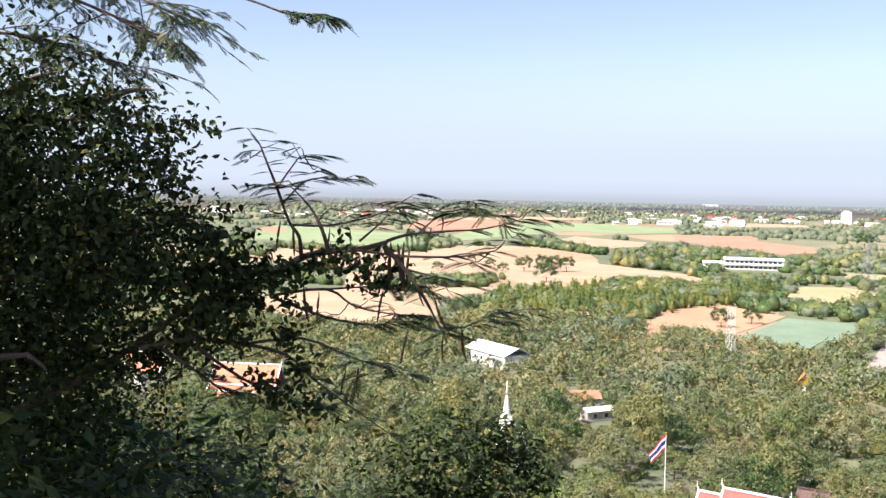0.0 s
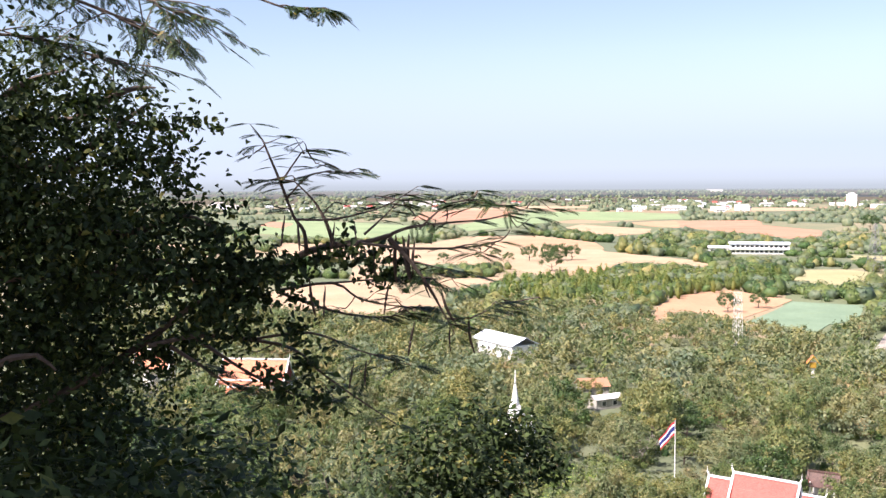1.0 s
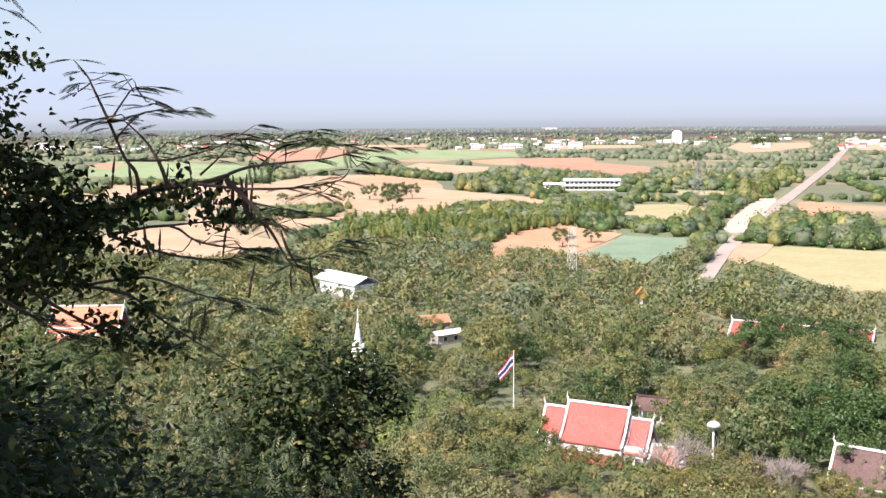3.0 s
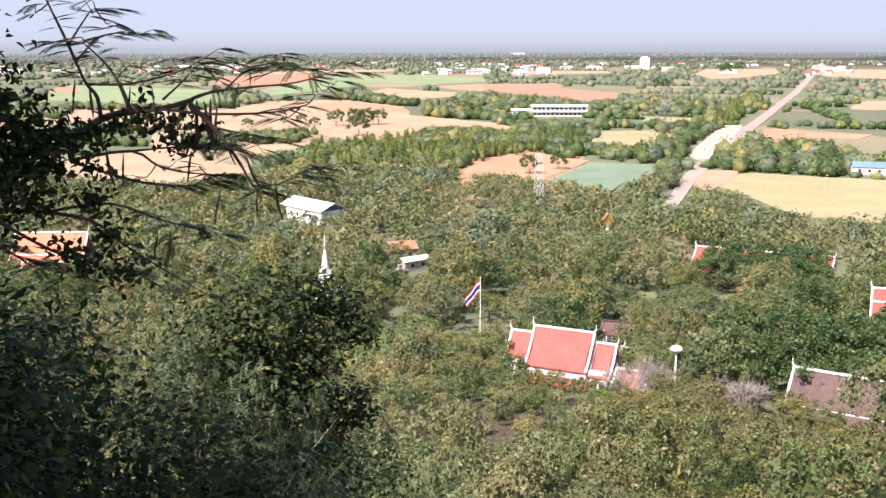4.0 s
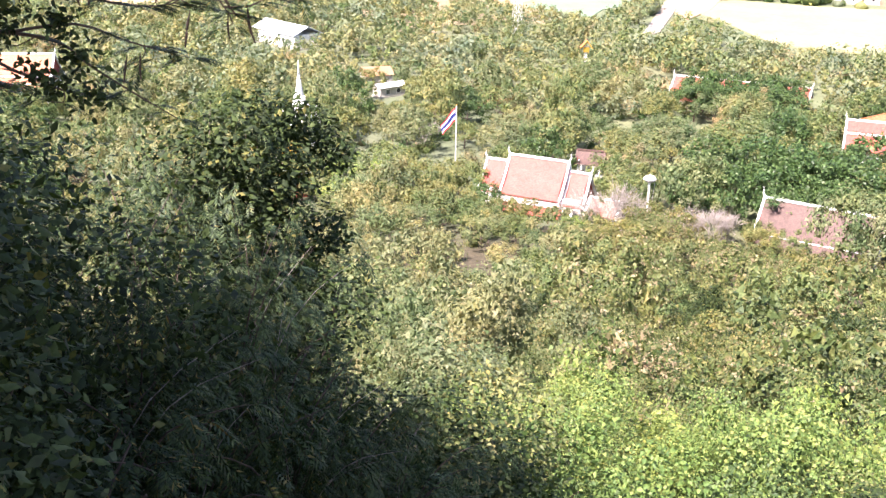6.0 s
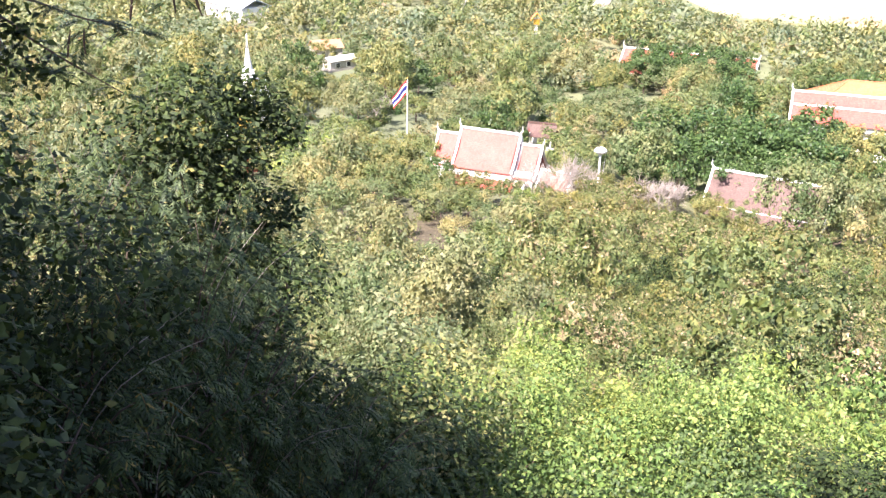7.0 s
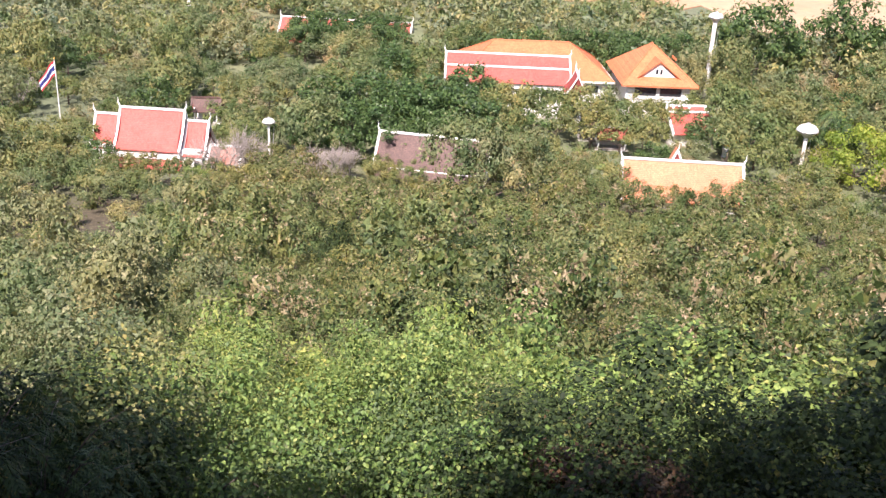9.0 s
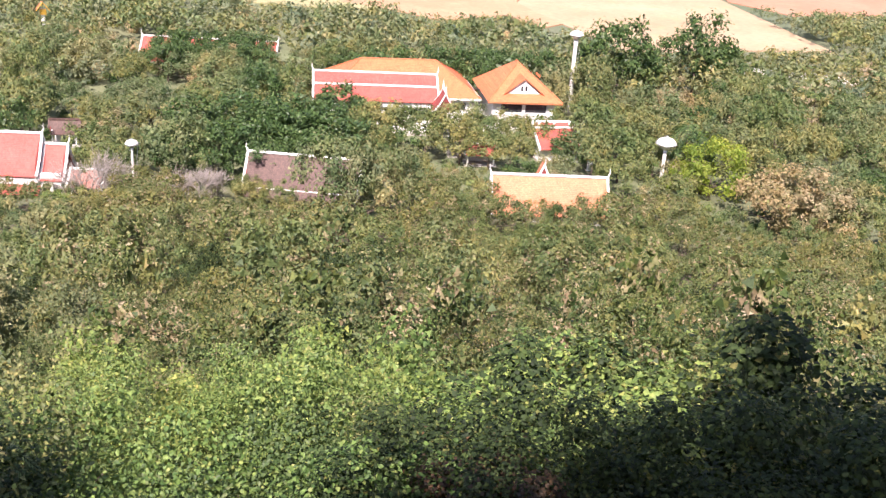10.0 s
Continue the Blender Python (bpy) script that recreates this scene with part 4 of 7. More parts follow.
OPEN_LAND = field_map()


def on_field(x, y):
    i, j = int((x - GRID_X) / CELL), int((y - GRID_Y) / CELL)
    return 0 <= i < 760 and 0 <= j < 860 and bool(OPEN_LAND[i, j])


def field_room(x, y, d, grow):
    """How high a plant may stand before it hides open land behind it from the camera."""
    z = land(x, y)
    side = grow * 0.6 / d
    for h in (1.2, 2.2, 3.2, 4.5, 6.0, 7.5, 9.0, 11.0, 13.0, 15.0):
        k = 55 / max(55 - z - h, 5)
        for u in (0.0, side, -side):
            if on_field((x + y * u) * k, (y - x * u) * k):
                return h
    return 99.0


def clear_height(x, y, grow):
    """How high a plant of radius grow may stand at (x, y): below the camera's sight lines, off roofs and fields."""
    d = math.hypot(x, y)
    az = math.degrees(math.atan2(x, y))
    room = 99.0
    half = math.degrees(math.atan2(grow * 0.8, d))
    for a0, a1, el, dist in SIGHT_WEDGES:
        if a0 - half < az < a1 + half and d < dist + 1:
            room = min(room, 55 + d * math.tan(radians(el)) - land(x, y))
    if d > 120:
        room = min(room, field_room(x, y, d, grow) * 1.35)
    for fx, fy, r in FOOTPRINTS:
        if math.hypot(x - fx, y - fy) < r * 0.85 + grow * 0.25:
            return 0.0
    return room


# ---- plants: shapes ----
rng = np.random.default_rng(7)


def unit(v):
    return v / (np.linalg.norm(v, axis=-1, keepdims=True) + 1e-9)


def leaf_cards(pos, nrm, size, gen, wide=0.5, droop=0.25, single=False):
    """A folded, pointed leaf at each place; returns vertices and two-triangle faces."""
    n = len(pos)
    size = np.broadcast_to(np.asarray(size, float), (n,))[:, None]
    t = unit(np.cross(nrm, gen.normal(size=(n, 3))))
    b = np.cross(nrm, t)
    base, tip = pos - t * size * 0.5, pos + t * size * 0.5 - nrm * size * droop * 0.4
    l, r = pos + b * size * wide * 0.5 - nrm * size * droop, pos - b * size * wide * 0.5 - nrm * size * droop
    if single:
        v = np.stack([base + b * size * wide * 0.5, base - b * size * wide * 0.5 - nrm * size * droop, tip], 1).reshape(-1, 3)
        return v, np.arange(n)[:, None] * 3 + [0, 1, 2]
    v = np.stack([base, r, tip, l], 1).reshape(-1, 3)
    i = np.arange(n)[:, None] * 4
    return v, np.concatenate([i + [0, 1, 2], i + [0, 2, 3]])


def round_body(k, m):
    """A unit ball of k columns and m rows."""
    ring = [(0.0, 0.0, 1.0)] + [(math.sin(math.pi * j / m) * math.cos(math.tau * (i + 0.5 * (j % 2)) / k), math.sin(math.pi * j / m) * math.sin(math.tau * (i + 0.5 * (j % 2)) / k), math.cos(math.pi * j / m)) for j in range(1, m) for i in range(k)] + [(0.0, 0.0, -1.0)]
    cf = [(0, 1 + i, 1 + (i + 1) % k) for i in range(k)]
    for j in range(m - 2):
        for i in range(k):
            a, b = 1 + j * k + i, 1 + j * k + (i + 1) % k
            cf += [(a, a + k, b + k), (a, b + k, b)]
    e, t = len(ring) - 1, 1 + (m - 2) * k
    return np.array(ring), np.array(cf + [(e, t + (i + 1) % k, t + i) for i in range(k)])


def crown_shape(gen, radius, low, high, lobes, leaves, leaf, wide=0.5, core=0.8, up=0.6, single=True, rough=0.3, deep=0.8, tuft=0.15, fill=0.35, puffs=0):
    """An uneven dome of leaves between the heights low and high; puffs: in so many rounded bunches with hollows between. Also gives a tone for each vertex."""
    mid, half = low + (high - low) * 0.4, np.array([radius, radius, (high - low) * 0.6])
    shift = Vector(gen.uniform(-50, 50, 3))

    def bulge(d):
        return np.array([1 + rough * 1.5 * noise.noise(Vector(q) * 1.5 + shift) + rough * 0.9 * noise.noise(Vector(q) * (2.2 + lobes * 0.12) - shift) for q in d])

    def over(n):
        d = unit(gen.normal(size=(n, 3)))
        d[:, 2] = np.where(d[:, 2] < -0.3, -d[:, 2], d[:, 2])
        return d
    few = int(leaves * fill) if leaves > 1000 or puffs else leaves
    each = np.zeros(few)
    d = over(few)
    r = bulge(d) * gen.uniform(deep, 1.04, few)
    sprig = gen.uniform(size=few) < 0.12
    r[sprig] *= gen.uniform(1.03, 1.22, sprig.sum())
    p = d * half * r[:, None] + [0, 0, mid]
    if few < leaves:                                       # rounded bunches standing out of the dome
        count = puffs or (leaves - few) // (30 if leaves < 2200 else 46)
        per = (leaves - few) // count
        c = over(1)
        for _ in range(count - 1):                         # each new bunch takes the emptiest of some places
            q = over(10)
            c = np.concatenate([c, q[np.argmin(np.max(q @ c.T, 1))][None]]) if puffs else np.concatenate([c, q[:1]])
        cr = bulge(c) * gen.uniform(deep + 0.05, 1.05, len(c))
        o = unit(gen.normal(size=(len(c), per, 3)) + [0, 0, 0.25])
        size = gen.uniform(0.6, 1.35, (len(c), 1, 1)) * tuft * radius
        ragged = np.array([[1 + 0.45 * noise.noise(Vector(w) * 2.6 + shift * (k + 1)) for w in row] for k, row in enumerate(o)])[:, :, None] if puffs else 1.0
        q = (c * half * cr[:, None])[:, None] + o * size * ragged * gen.uniform(0.6, 1.02, (len(c), per, 1)) * [1, 1, 0.85] + [0, 0, mid]
        p = np.concatenate([p, q.reshape(-1, 3)])
        d = np.concatenate([d, unit(o + c[:, None] * 0.5).reshape(-1, 3)])
        shade = gen.uniform(-0.14, 0.14, len(c))
        each = np.concatenate([each, np.repeat(shade, per)])
    nr = unit(d + gen.normal(size=p.shape) * 0.34 + [0, 0, up * 0.6])
    v, f = leaf_cards(p, nr, leaf * gen.uniform(0.6, 1.35, len(p)), gen, wide, single=single)
    tone = np.repeat(each, 3 if single else 4)
    if puffs and single:                               # the close inner twigs and leaves of each bunch
        many = 300 if leaves > 10000 else 120 if leaves > 5000 else 55 if leaves > 1000 else 12
        q = gen.normal(size=(len(c), many, 3)) * 0.3 * size * [1, 1, 0.8] + (c * half * cr[:, None])[:, None] + [0, 0, mid]
        cv, cf = leaf_cards(q.reshape(-1, 3), unit(gen.normal(size=(len(c) * many, 3)) + [0, 0, 0.5]), np.repeat(size.ravel(), many) * gen.uniform(0.2, 0.4, len(c) * many) * (0.4 if leaves > 10000 else 0.7 if leaves > 5000 else 1.0 if leaves > 1000 else 1.6), gen, 0.8, single=True)
        f = np.concatenate([f, cf + len(v)])
        v = np.concatenate([v, cv])
        tone = np.concatenate([tone, np.repeat(shade, many * 3)])
    if core:
        c, cf = round_body(10, 7) if leaves > 200 else round_body(7, 4) if leaves > 25 else round_body(5, 3)
        cv = c * half * (bulge(c) * core)[:, None] + [0, 0, mid]
        f = np.concatenate([f, cf + len(v)])
        v = np.concatenate([v, cv])
        tone = np.concatenate([tone, np.zeros(len(cv))])
    return v, f, tone


def trunk_shape(gen, height, r, crown_r, limbs=4):
    bm = bmesh.new()
    top = (gen.uniform(-0.3, 0.3), gen.uniform(-0.3, 0.3), height * 0.8)
    tube([(0, 0, -0.6), (top[0] * 0.3, top[1] * 0.5, height * 0.35), top], [r * 1.3, r, r * 0.4], bm, 6, 2)
    for k in range(limbs):
        a = math.tau * (k + gen.uniform(0, 0.6)) / limbs
        z = height * gen.uniform(0.3, 0.5)
        tube([(0, 0, z), (crown_r * 0.35 * math.cos(a), crown_r * 0.35 * math.sin(a), z + height * 0.15), (crown_r * 0.7 * math.cos(a), crown_r * 0.7 * math.sin(a), z + height * 0.3)], [r * 0.5, r * 0.35, r * 0.12], bm, 4, 2)
    return bm


def twig_shape(gen, height, r, forks=4, depth=3):
    """A leafless crown: limbs that fork again and again."""
    bm = bmesh.new()

    def grow(p, way, length, rad, level):
        q = p + way * length
        tube([p, p + way * length * 0.5 + Vector(gen.normal(size=3) * length * 0.06), q], [rad, rad * 0.8, rad * 0.6], bm, 4, 1)
        if level:
            for _ in range(forks):
                w = (way + Vector(gen.normal(size=3)) * 0.45 + Vector((0, 0, 0.1))).normalized()
                grow(q - way * length * gen.uniform(0, 0.35), w, length * gen.uniform(0.6, 0.85), rad * 0.6, level - 1)
    for _ in range(5):
        grow(Vector((0, 0, 0.3)), Vector((gen.normal() * 0.35, gen.normal() * 0.35, 1)).normalized(), height * 0.3, r, depth)
    return bm


KINDS = {}


def plant_kind(key, name, label, category, material, radius, low, high, lobes, leaves, leaf, trunk_r, **more):
    """Keeps one plant's meshes (shared by its copies) and its raw crown (for joined woods)."""
    gen = np.random.default_rng(abs(sum(ord(c) * (i + 3) for i, c in enumerate(key))))
    v, f, tone = crown_shape(gen, radius, low, high, lobes, leaves, leaf, **more)
    me = mesh_of(name + "_crown", v, f)
    me.attributes.new("tone", "FLOAT", "POINT").data.foreach_set("value", tone.astype(np.float32))
    me.materials.append(material)
    tk = bpy.data.meshes.new(name + "_trunk")
    bm = trunk_shape(gen, high * (0.8 if more.get("core", 0.8) else 0.5), trunk_r, radius)
    bm.to_mesh(tk)
    bm.free()
    tk.materials.append(M_BARK)
    KINDS[key] = (name, label, category, me, tk, radius, high, v, f, material, tone)


def plant(key, x, y, scale, turn, group="", z=None, lean=0.0, label="", tall=1.0):
    name, text, category, crown, trunk, *_ = KINDS[key]
    e = new(name)
    e.empty_display_size = 0.3
    e.matrix_world = Matrix.Translation((x, y, land(x, y) - 0.1 if z is None else z)) @ pose(0, 0, 0, lean, 0, turn) @ Matrix.Diagonal((scale, scale, scale * tall, 1))
    tagged(e, label or text, category, group)
    part("trunk", trunk, None, e)
    part("crown", crown, None, e)
    return e


for k in "abc":
    plant_kind("olive_" + k, "shrub_tree", "olive-green thicket tree hung with brown seed pods", "tree", M_OLIVE, 3.2, 2.0, 5.8, 12, 2500, 0.22, 0.1, wide=0.58, rough=0.45, core=0.0, deep=0.82, tuft=0.34, fill=0.14, puffs=15)
    plant_kind("green_" + k, "thicket_tree", "fresh green small-leaved tree on the hillside", "tree", M_GREEN, 3.1, 2.0, 5.6, 12, 2500, 0.22, 0.1, wide=0.58, rough=0.45, core=0.0, deep=0.82, tuft=0.34, fill=0.14, puffs=15)
    plant_kind("deep_" + k, "broadleaf_tree", "dark green dense broadleaf tree", "tree", M_GLOSSY, 4.6, 2.4, 8.6, 14, 2300, 0.38, 0.2, wide=0.58, core=0.0, tuft=0.3, fill=0.12, puffs=20)
    plant_kind("plain_" + k, "grove_tree", "dusty green tree in the temple grove", "tree", M_GREEN, 4.4, 2.3, 8.0, 14, 2200, 0.35, 0.18, wide=0.58, rough=0.36, core=0.0, up=0.6, tuft=0.33, fill=0.14, puffs=16)
    plant_kind("grey_" + k, "grove_tree", "grey-olive dry-season tree in the grove", "tree", M_GREY, 4.4, 2.3, 7.8, 14, 2200, 0.34, 0.18, wide=0.58, rough=0.36, core=0.0, up=0.6, tuft=0.33, fill=0.14, puffs=16)
    plant_kind("low_" + k, "wood_clump", "", "tree", {"a": M_GREEN, "b": M_GREY, "c": M_HAZED}[k], 5.0, 1.6, 8.2, 12, 230, 0.72, 0.15, wide=0.58, rough=0.4, core=0.0, up=0.6, deep=0.8, tuft=0.4, fill=0.15, puffs=9)
    plant_kind("mid_" + k, "wood_clump", "", "tree", {"a": M_GREEN, "b": M_HAZED, "c": M_DEEP}[k], 5.0, -0.4, 7.0, 12, 96, 1.0, 0.15, wide=0.65, core=0.86, rough=0.42, deep=0.8, up=0.8)
for k in "ab":
    plant_kind("spray_" + k, "shrub_tree", "olive thicket tree of fine leaf sprays and brown pods", "tree", M_SLOPE, 2.9, 1.9, 5.4, 18, 7500, 0.1, 0.1, wide=0.58, rough=0.5, core=0.0, deep=0.82, tuft=0.34, fill=0.12, puffs=17)
plant_kind("spray_c", "thicket_tree", "fresh green tree of fine leaf sprays", "tree", M_GREEN, 2.9, 1.9, 5.2, 18, 7500, 0.1, 0.1, wide=0.58, rough=0.5, core=0.0, deep=0.82, tuft=0.34, fill=0.12, puffs=17)
plant_kind("spray_d", "shrub_tree", "pale olive thicket tree with tan seed pods", "tree", M_GREY, 2.9, 1.9, 5.4, 18, 7500, 0.1, 0.1, wide=0.58, rough=0.5, core=0.0, deep=0.82, tuft=0.34, fill=0.12, puffs=17)
for k in "ab":
    plant_kind("lite_" + k, "scrub_tree", "pale yellow-olive thicket tree in full sun", "tree", M_GREY, 3.2, 2.0, 5.8, 12, 2500, 0.22, 0.1, wide=0.58, rough=0.45, core=0.0, deep=0.82, tuft=0.34, fill=0.14, puffs=15)
plant_kind("hollow", "dark_shrub", "dark green shrub in a hollow of the thicket", "tree", M_SHADED, 2.4, 0.2, 3.6, 14, 4200, 0.15, 0.08, wide=0.58, rough=0.5, core=0.0, deep=0.7, tuft=0.34, fill=0.2, puffs=14)
plant_kind("bright", "lime_tree", "bright lime-green leafy tree", "tree", M_BRIGHT, 3.5, 0.4, 5.4, 12, 3000, 0.26, 0.14, wide=0.58, core=0.0, deep=0.78, tuft=0.3, fill=0.15, puffs=16)
plant_kind("yellow", "yellow_tree", "vivid yellow-green tree beside the water tank", "tree", M_YELLOW, 3.8, 0.4, 7.0, 12, 3000, 0.28, 0.16, wide=0.58, core=0.0, deep=0.78, tuft=0.3, fill=0.15, puffs=16)
plant_kind("dry", "dry_tree", "brown and tan tree with withered leaves", "tree", M_DRY, 3.4, 0.4, 5.4, 12, 3000, 0.24, 0.14, rough=0.4, wide=0.58, core=0.0, deep=0.75, tuft=0.3, fill=0.2, puffs=16)
plant_kind("vine", "vine_thicket", "sunlit heap of yellow-green vines", "shrub", M_BRIGHT, 2.7, -0.4, 2.9, 14, 15000, 0.052, 0.06, wide=0.7, rough=0.42, core=0.0, deep=0.7, up=0.8, tuft=0.3, fill=0.2, puffs=16)
plant_kind("vine2", "vine_thicket", "tangled green vine thicket on the slope", "shrub", M_GREEN, 2.7, -0.4, 3.0, 14, 15000, 0.052, 0.06, wide=0.7, rough=0.42, core=0.0, deep=0.7, up=0.8, tuft=0.3, fill=0.2, puffs=16)
# one vine heap in lit and shaded leaf colours, and a withered one darkened
for k, m, w in (("heap_d", M_RUST, "withered red-brown vine heap in shade"), ("heap_a", M_BRIGHT, "sunlit heap of broad-leaved vines"), ("heap_b", M_GREEN, "green heap of broad-leaved vines"), ("heap_c", M_SHADED, "dark heap of broad-leaved vines in shade")):
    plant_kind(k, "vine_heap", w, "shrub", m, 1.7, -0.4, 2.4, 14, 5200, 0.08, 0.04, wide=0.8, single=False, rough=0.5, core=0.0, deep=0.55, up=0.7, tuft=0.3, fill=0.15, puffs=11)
# fine_a's deep leaf colour paints the shade in the gaps between crowns
plant_kind("fine_a", "wood_clump", "", "tree", M_DEEP, 3.2, -0.8, 3.6, 10, 190, 0.66, 0.1, wide=0.5, rough=0.4, core=0.55)
plant_kind("fine_b", "wood_clump", "", "tree", M_OLIVE, 3.2, -0.8, 3.6, 10, 190, 0.66, 0.1, wide=0.5, rough=0.4, core=0.55)
plant_kind("fine_c", "wood_clump", "", "tree", M_DRY, 3.2, -0.8, 4.6, 10, 260, 0.56, 0.1, wide=0.45, rough=0.4, core=0.45)
plant_kind("slim", "wood_clump", "", "tree", M_YOUNG, 1.6, 0.4, 7.4, 8, 90, 0.8, 0.12, wide=0.5)
# far clumps carry the haze in their leaf colour
plant_kind("far_a", "wood_clump", "", "tree", M_HAZED, 6.0, -2.0, 7.0, 4, 4, 2.0, 0.15, core=1.0)


def joined(name, placed, label, material):
    """Many plants of a wood, joined: placed holds (kind, x, y, scale, turn, height factor)."""
    vs, fs, tones, n = [], [], [], 0
    for key, x, y, s, turn, tall in placed:
        v, f = KINDS[key][7], KINDS[key][8]
        c, q = math.cos(turn), math.sin(turn)
        w = np.stack([v[:, 0] * c - v[:, 1] * q, v[:, 0] * q + v[:, 1] * c, v[:, 2] * tall], 1) * s + [x, y, land(x, y) - 0.2]
        vs.append(w), fs.append(f + n)
        tones.append((KINDS[key][10] + (x * 0.37 + y * 0.73 + turn) % 1.0).astype(np.float32))
        n += len(v)
    if vs:
        ob = tagged(part(name, mesh_of(name, np.concatenate(vs), np.concatenate(fs)), material), label, "trees", kind="stuff")
        ob.data.attributes.new("tone", "FLOAT", "POINT").data.foreach_set("value", np.concatenate(tones))


# ---- woods on the slope and in the temple grove ----
PLACED = []


def too_close(x, y, r, factor=1.0):
    for px, py, pr in PLACED:
        if abs(px - x) < 12 and abs(py - y) < 12 and math.hypot(px - x, py - y) < (r + pr) * factor:
            return True
    return False


def polar(az, d):
    return d * math.sin(radians(az)), d * math.cos(radians(az))


# small openings in the thicket, set where the camera should see dark shade
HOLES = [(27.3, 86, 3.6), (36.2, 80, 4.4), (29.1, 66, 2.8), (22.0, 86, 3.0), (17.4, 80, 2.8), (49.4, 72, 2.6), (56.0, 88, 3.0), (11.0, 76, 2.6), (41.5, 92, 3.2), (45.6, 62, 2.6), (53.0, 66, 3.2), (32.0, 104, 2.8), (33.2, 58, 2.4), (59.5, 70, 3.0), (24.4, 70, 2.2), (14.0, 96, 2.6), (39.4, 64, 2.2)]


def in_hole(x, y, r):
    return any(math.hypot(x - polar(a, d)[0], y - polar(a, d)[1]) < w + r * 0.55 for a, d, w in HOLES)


def scatter(count, az, dist, keys, scale, gap, group, tries=14000, bias=1.0):
    made = 0
    for _ in range(tries):
        if made >= count:
            break
        a = rng.uniform(*az)
        d = math.sqrt(dist[0] ** 2 + (dist[1] ** 2 - dist[0] ** 2) * rng.uniform() ** bias)
        x, y = polar(a, d)
        s = rng.uniform(*scale)
        key = keys[int(rng.integers(len(keys)))]
        r, h = KINDS[key][5] * s, KINDS[key][6] * s
        if on_field(x, y) or too_close(x, y, r, gap) or in_hole(x, y, r):
            continue
        # shrunk or left out to keep the camera's sight lines clear
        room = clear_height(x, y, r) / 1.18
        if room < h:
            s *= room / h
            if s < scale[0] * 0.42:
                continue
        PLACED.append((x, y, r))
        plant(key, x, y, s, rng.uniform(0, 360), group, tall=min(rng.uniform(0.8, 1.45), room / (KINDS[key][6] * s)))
        made += 1
    return made


def special(key, az, d, scale, label="", group="grove trees", tall=1.0):
    x, y = polar(az, d)
    PLACED.append((x, y, KINDS[key][5] * scale))
    return plant(key, x, y, scale, rng.uniform(0, 360), group, label=label, tall=tall)


# trees that stand out one by one
for a, d, s in ((-11.9, 233, 0.85), (-10.8, 234, 0.8), (-9.7, 234, 0.82), (-8.7, 233, 0.85), (-12.8, 236, 0.9)):
    special("plain_" + "abc"[int(-a) % 3], a, d, s)
special("yellow", 56.4, 172, 1.55)
special("yellow", 55.2, 172, 0.9)
special("dry", 59.9, 160, 1.9)
special("dry", 61.4, 158, 2.0, "large rounded tree with withered tan and brown leaves")
special("dry", 62.8, 163, 1.6)
special("dry", 27.3, 150, 1.0, "pale leafless-looking tree with tan foliage")
special("dry", 25.3, 147, 0.8)
for a, d, s in ((7.3, 166, 1.35), (6.3, 173, 1.3), (8.3, 172, 1.2), (5.4, 167, 1.15)):
    special("bright", a, d, s)
special("bright", 5.7, 158, 1.0)
special("bright", 9.2, 158, 0.9)
special("olive_a", 20.4, 149, 0.7)
for a, d, s in ((12.6, 170, 0.8), (13.4, 166, 0.8), (11.2, 166, 0.75), (9.6, 172, 0.9), (8.6, 178, 0.9), (22.2, 160, 0.9), (21.4, 172, 0.9), (22.8, 166, 0.95), (12.8, 152, 0.75), (11.6, 148, 0.8), (13.6, 146, 0.7), (10.4, 152, 0.8), (14.0, 140, 0.7), (16.0, 140, 0.6)):
    special("plain_" + "abc"[int(d) % 3], a, d, s)
special("green_a", 30.1, 144.5, 0.82, "bright green bush below the brown roof")
special("green_b", 31.6, 144, 0.78, "bright green bush below the brown roof")
special("bright", 19.2, 146, 0.75, "bright green bush in front of the red hall")
special("deep_a", 14.1, 158.5, 0.62, "dark bush against the red hall's wing")
for a, d, s in ((27.0, 172, 1.3), (29.5, 176, 1.35), (31.8, 172, 1.35), (34.0, 170, 1.3), (28.0, 160, 1.05), (31.0, 158, 1.0), (33.6, 161, 1.05), (36.0, 166, 1.1), (37.8, 170, 0.9), (26.0, 164, 1.0), (32.6, 166, 1.2), (30.4, 167, 1.2)):
    special("deep_" + "abc"[int(d) % 3], a, d, s, "large dark green shade tree with glossy leaves")
special("deep_b", 35.2, 184, 1.35, "tall leafy tree in front of the red-roofed house")
special("dry", 41.6, 168, 0.5, "pale yellow flowering bush")
for a, d, s in ((49.6, 172, 1.15), (51.2, 176, 1.2), (50.6, 184, 1.2), (49.0, 193, 1.2), (50.8, 198, 1.15), (52.6, 196, 1.1), (55.2, 196, 1.1), (57.6, 193, 1.1), (60, 196, 1.1), (51.6, 164, 0.9), (54.6, 160, 0.85)):
    special("plain_" + "abc"[int(d) % 3], a, d, s)
for a, d, s in ((34.9, 136, 1.5), (36.9, 135, 1.45), (38.2, 138, 1.3)):
    special("lite_" + "ab"[int(d) % 2], a, d, s, "tall grey-olive tree before the brown-roofed hall", tall=1.5)
for a, d, s in ((50.3, 240, 1.85), (51.4, 246, 1.3), (54.6, 250, 1.9), (55.8, 254, 1.4), (38.0, 222, 1.4), (40.5, 226, 1.3), (36.5, 224, 1.2), (42.5, 228, 1.3), (43.8, 236, 1.2), (46.3, 240, 1.2)):
    special("deep_" + "abc"[int(d) % 3], a, d, s, "large spreading tree at the field's edge", tall=1.15 if s > 1.8 else 1.0)
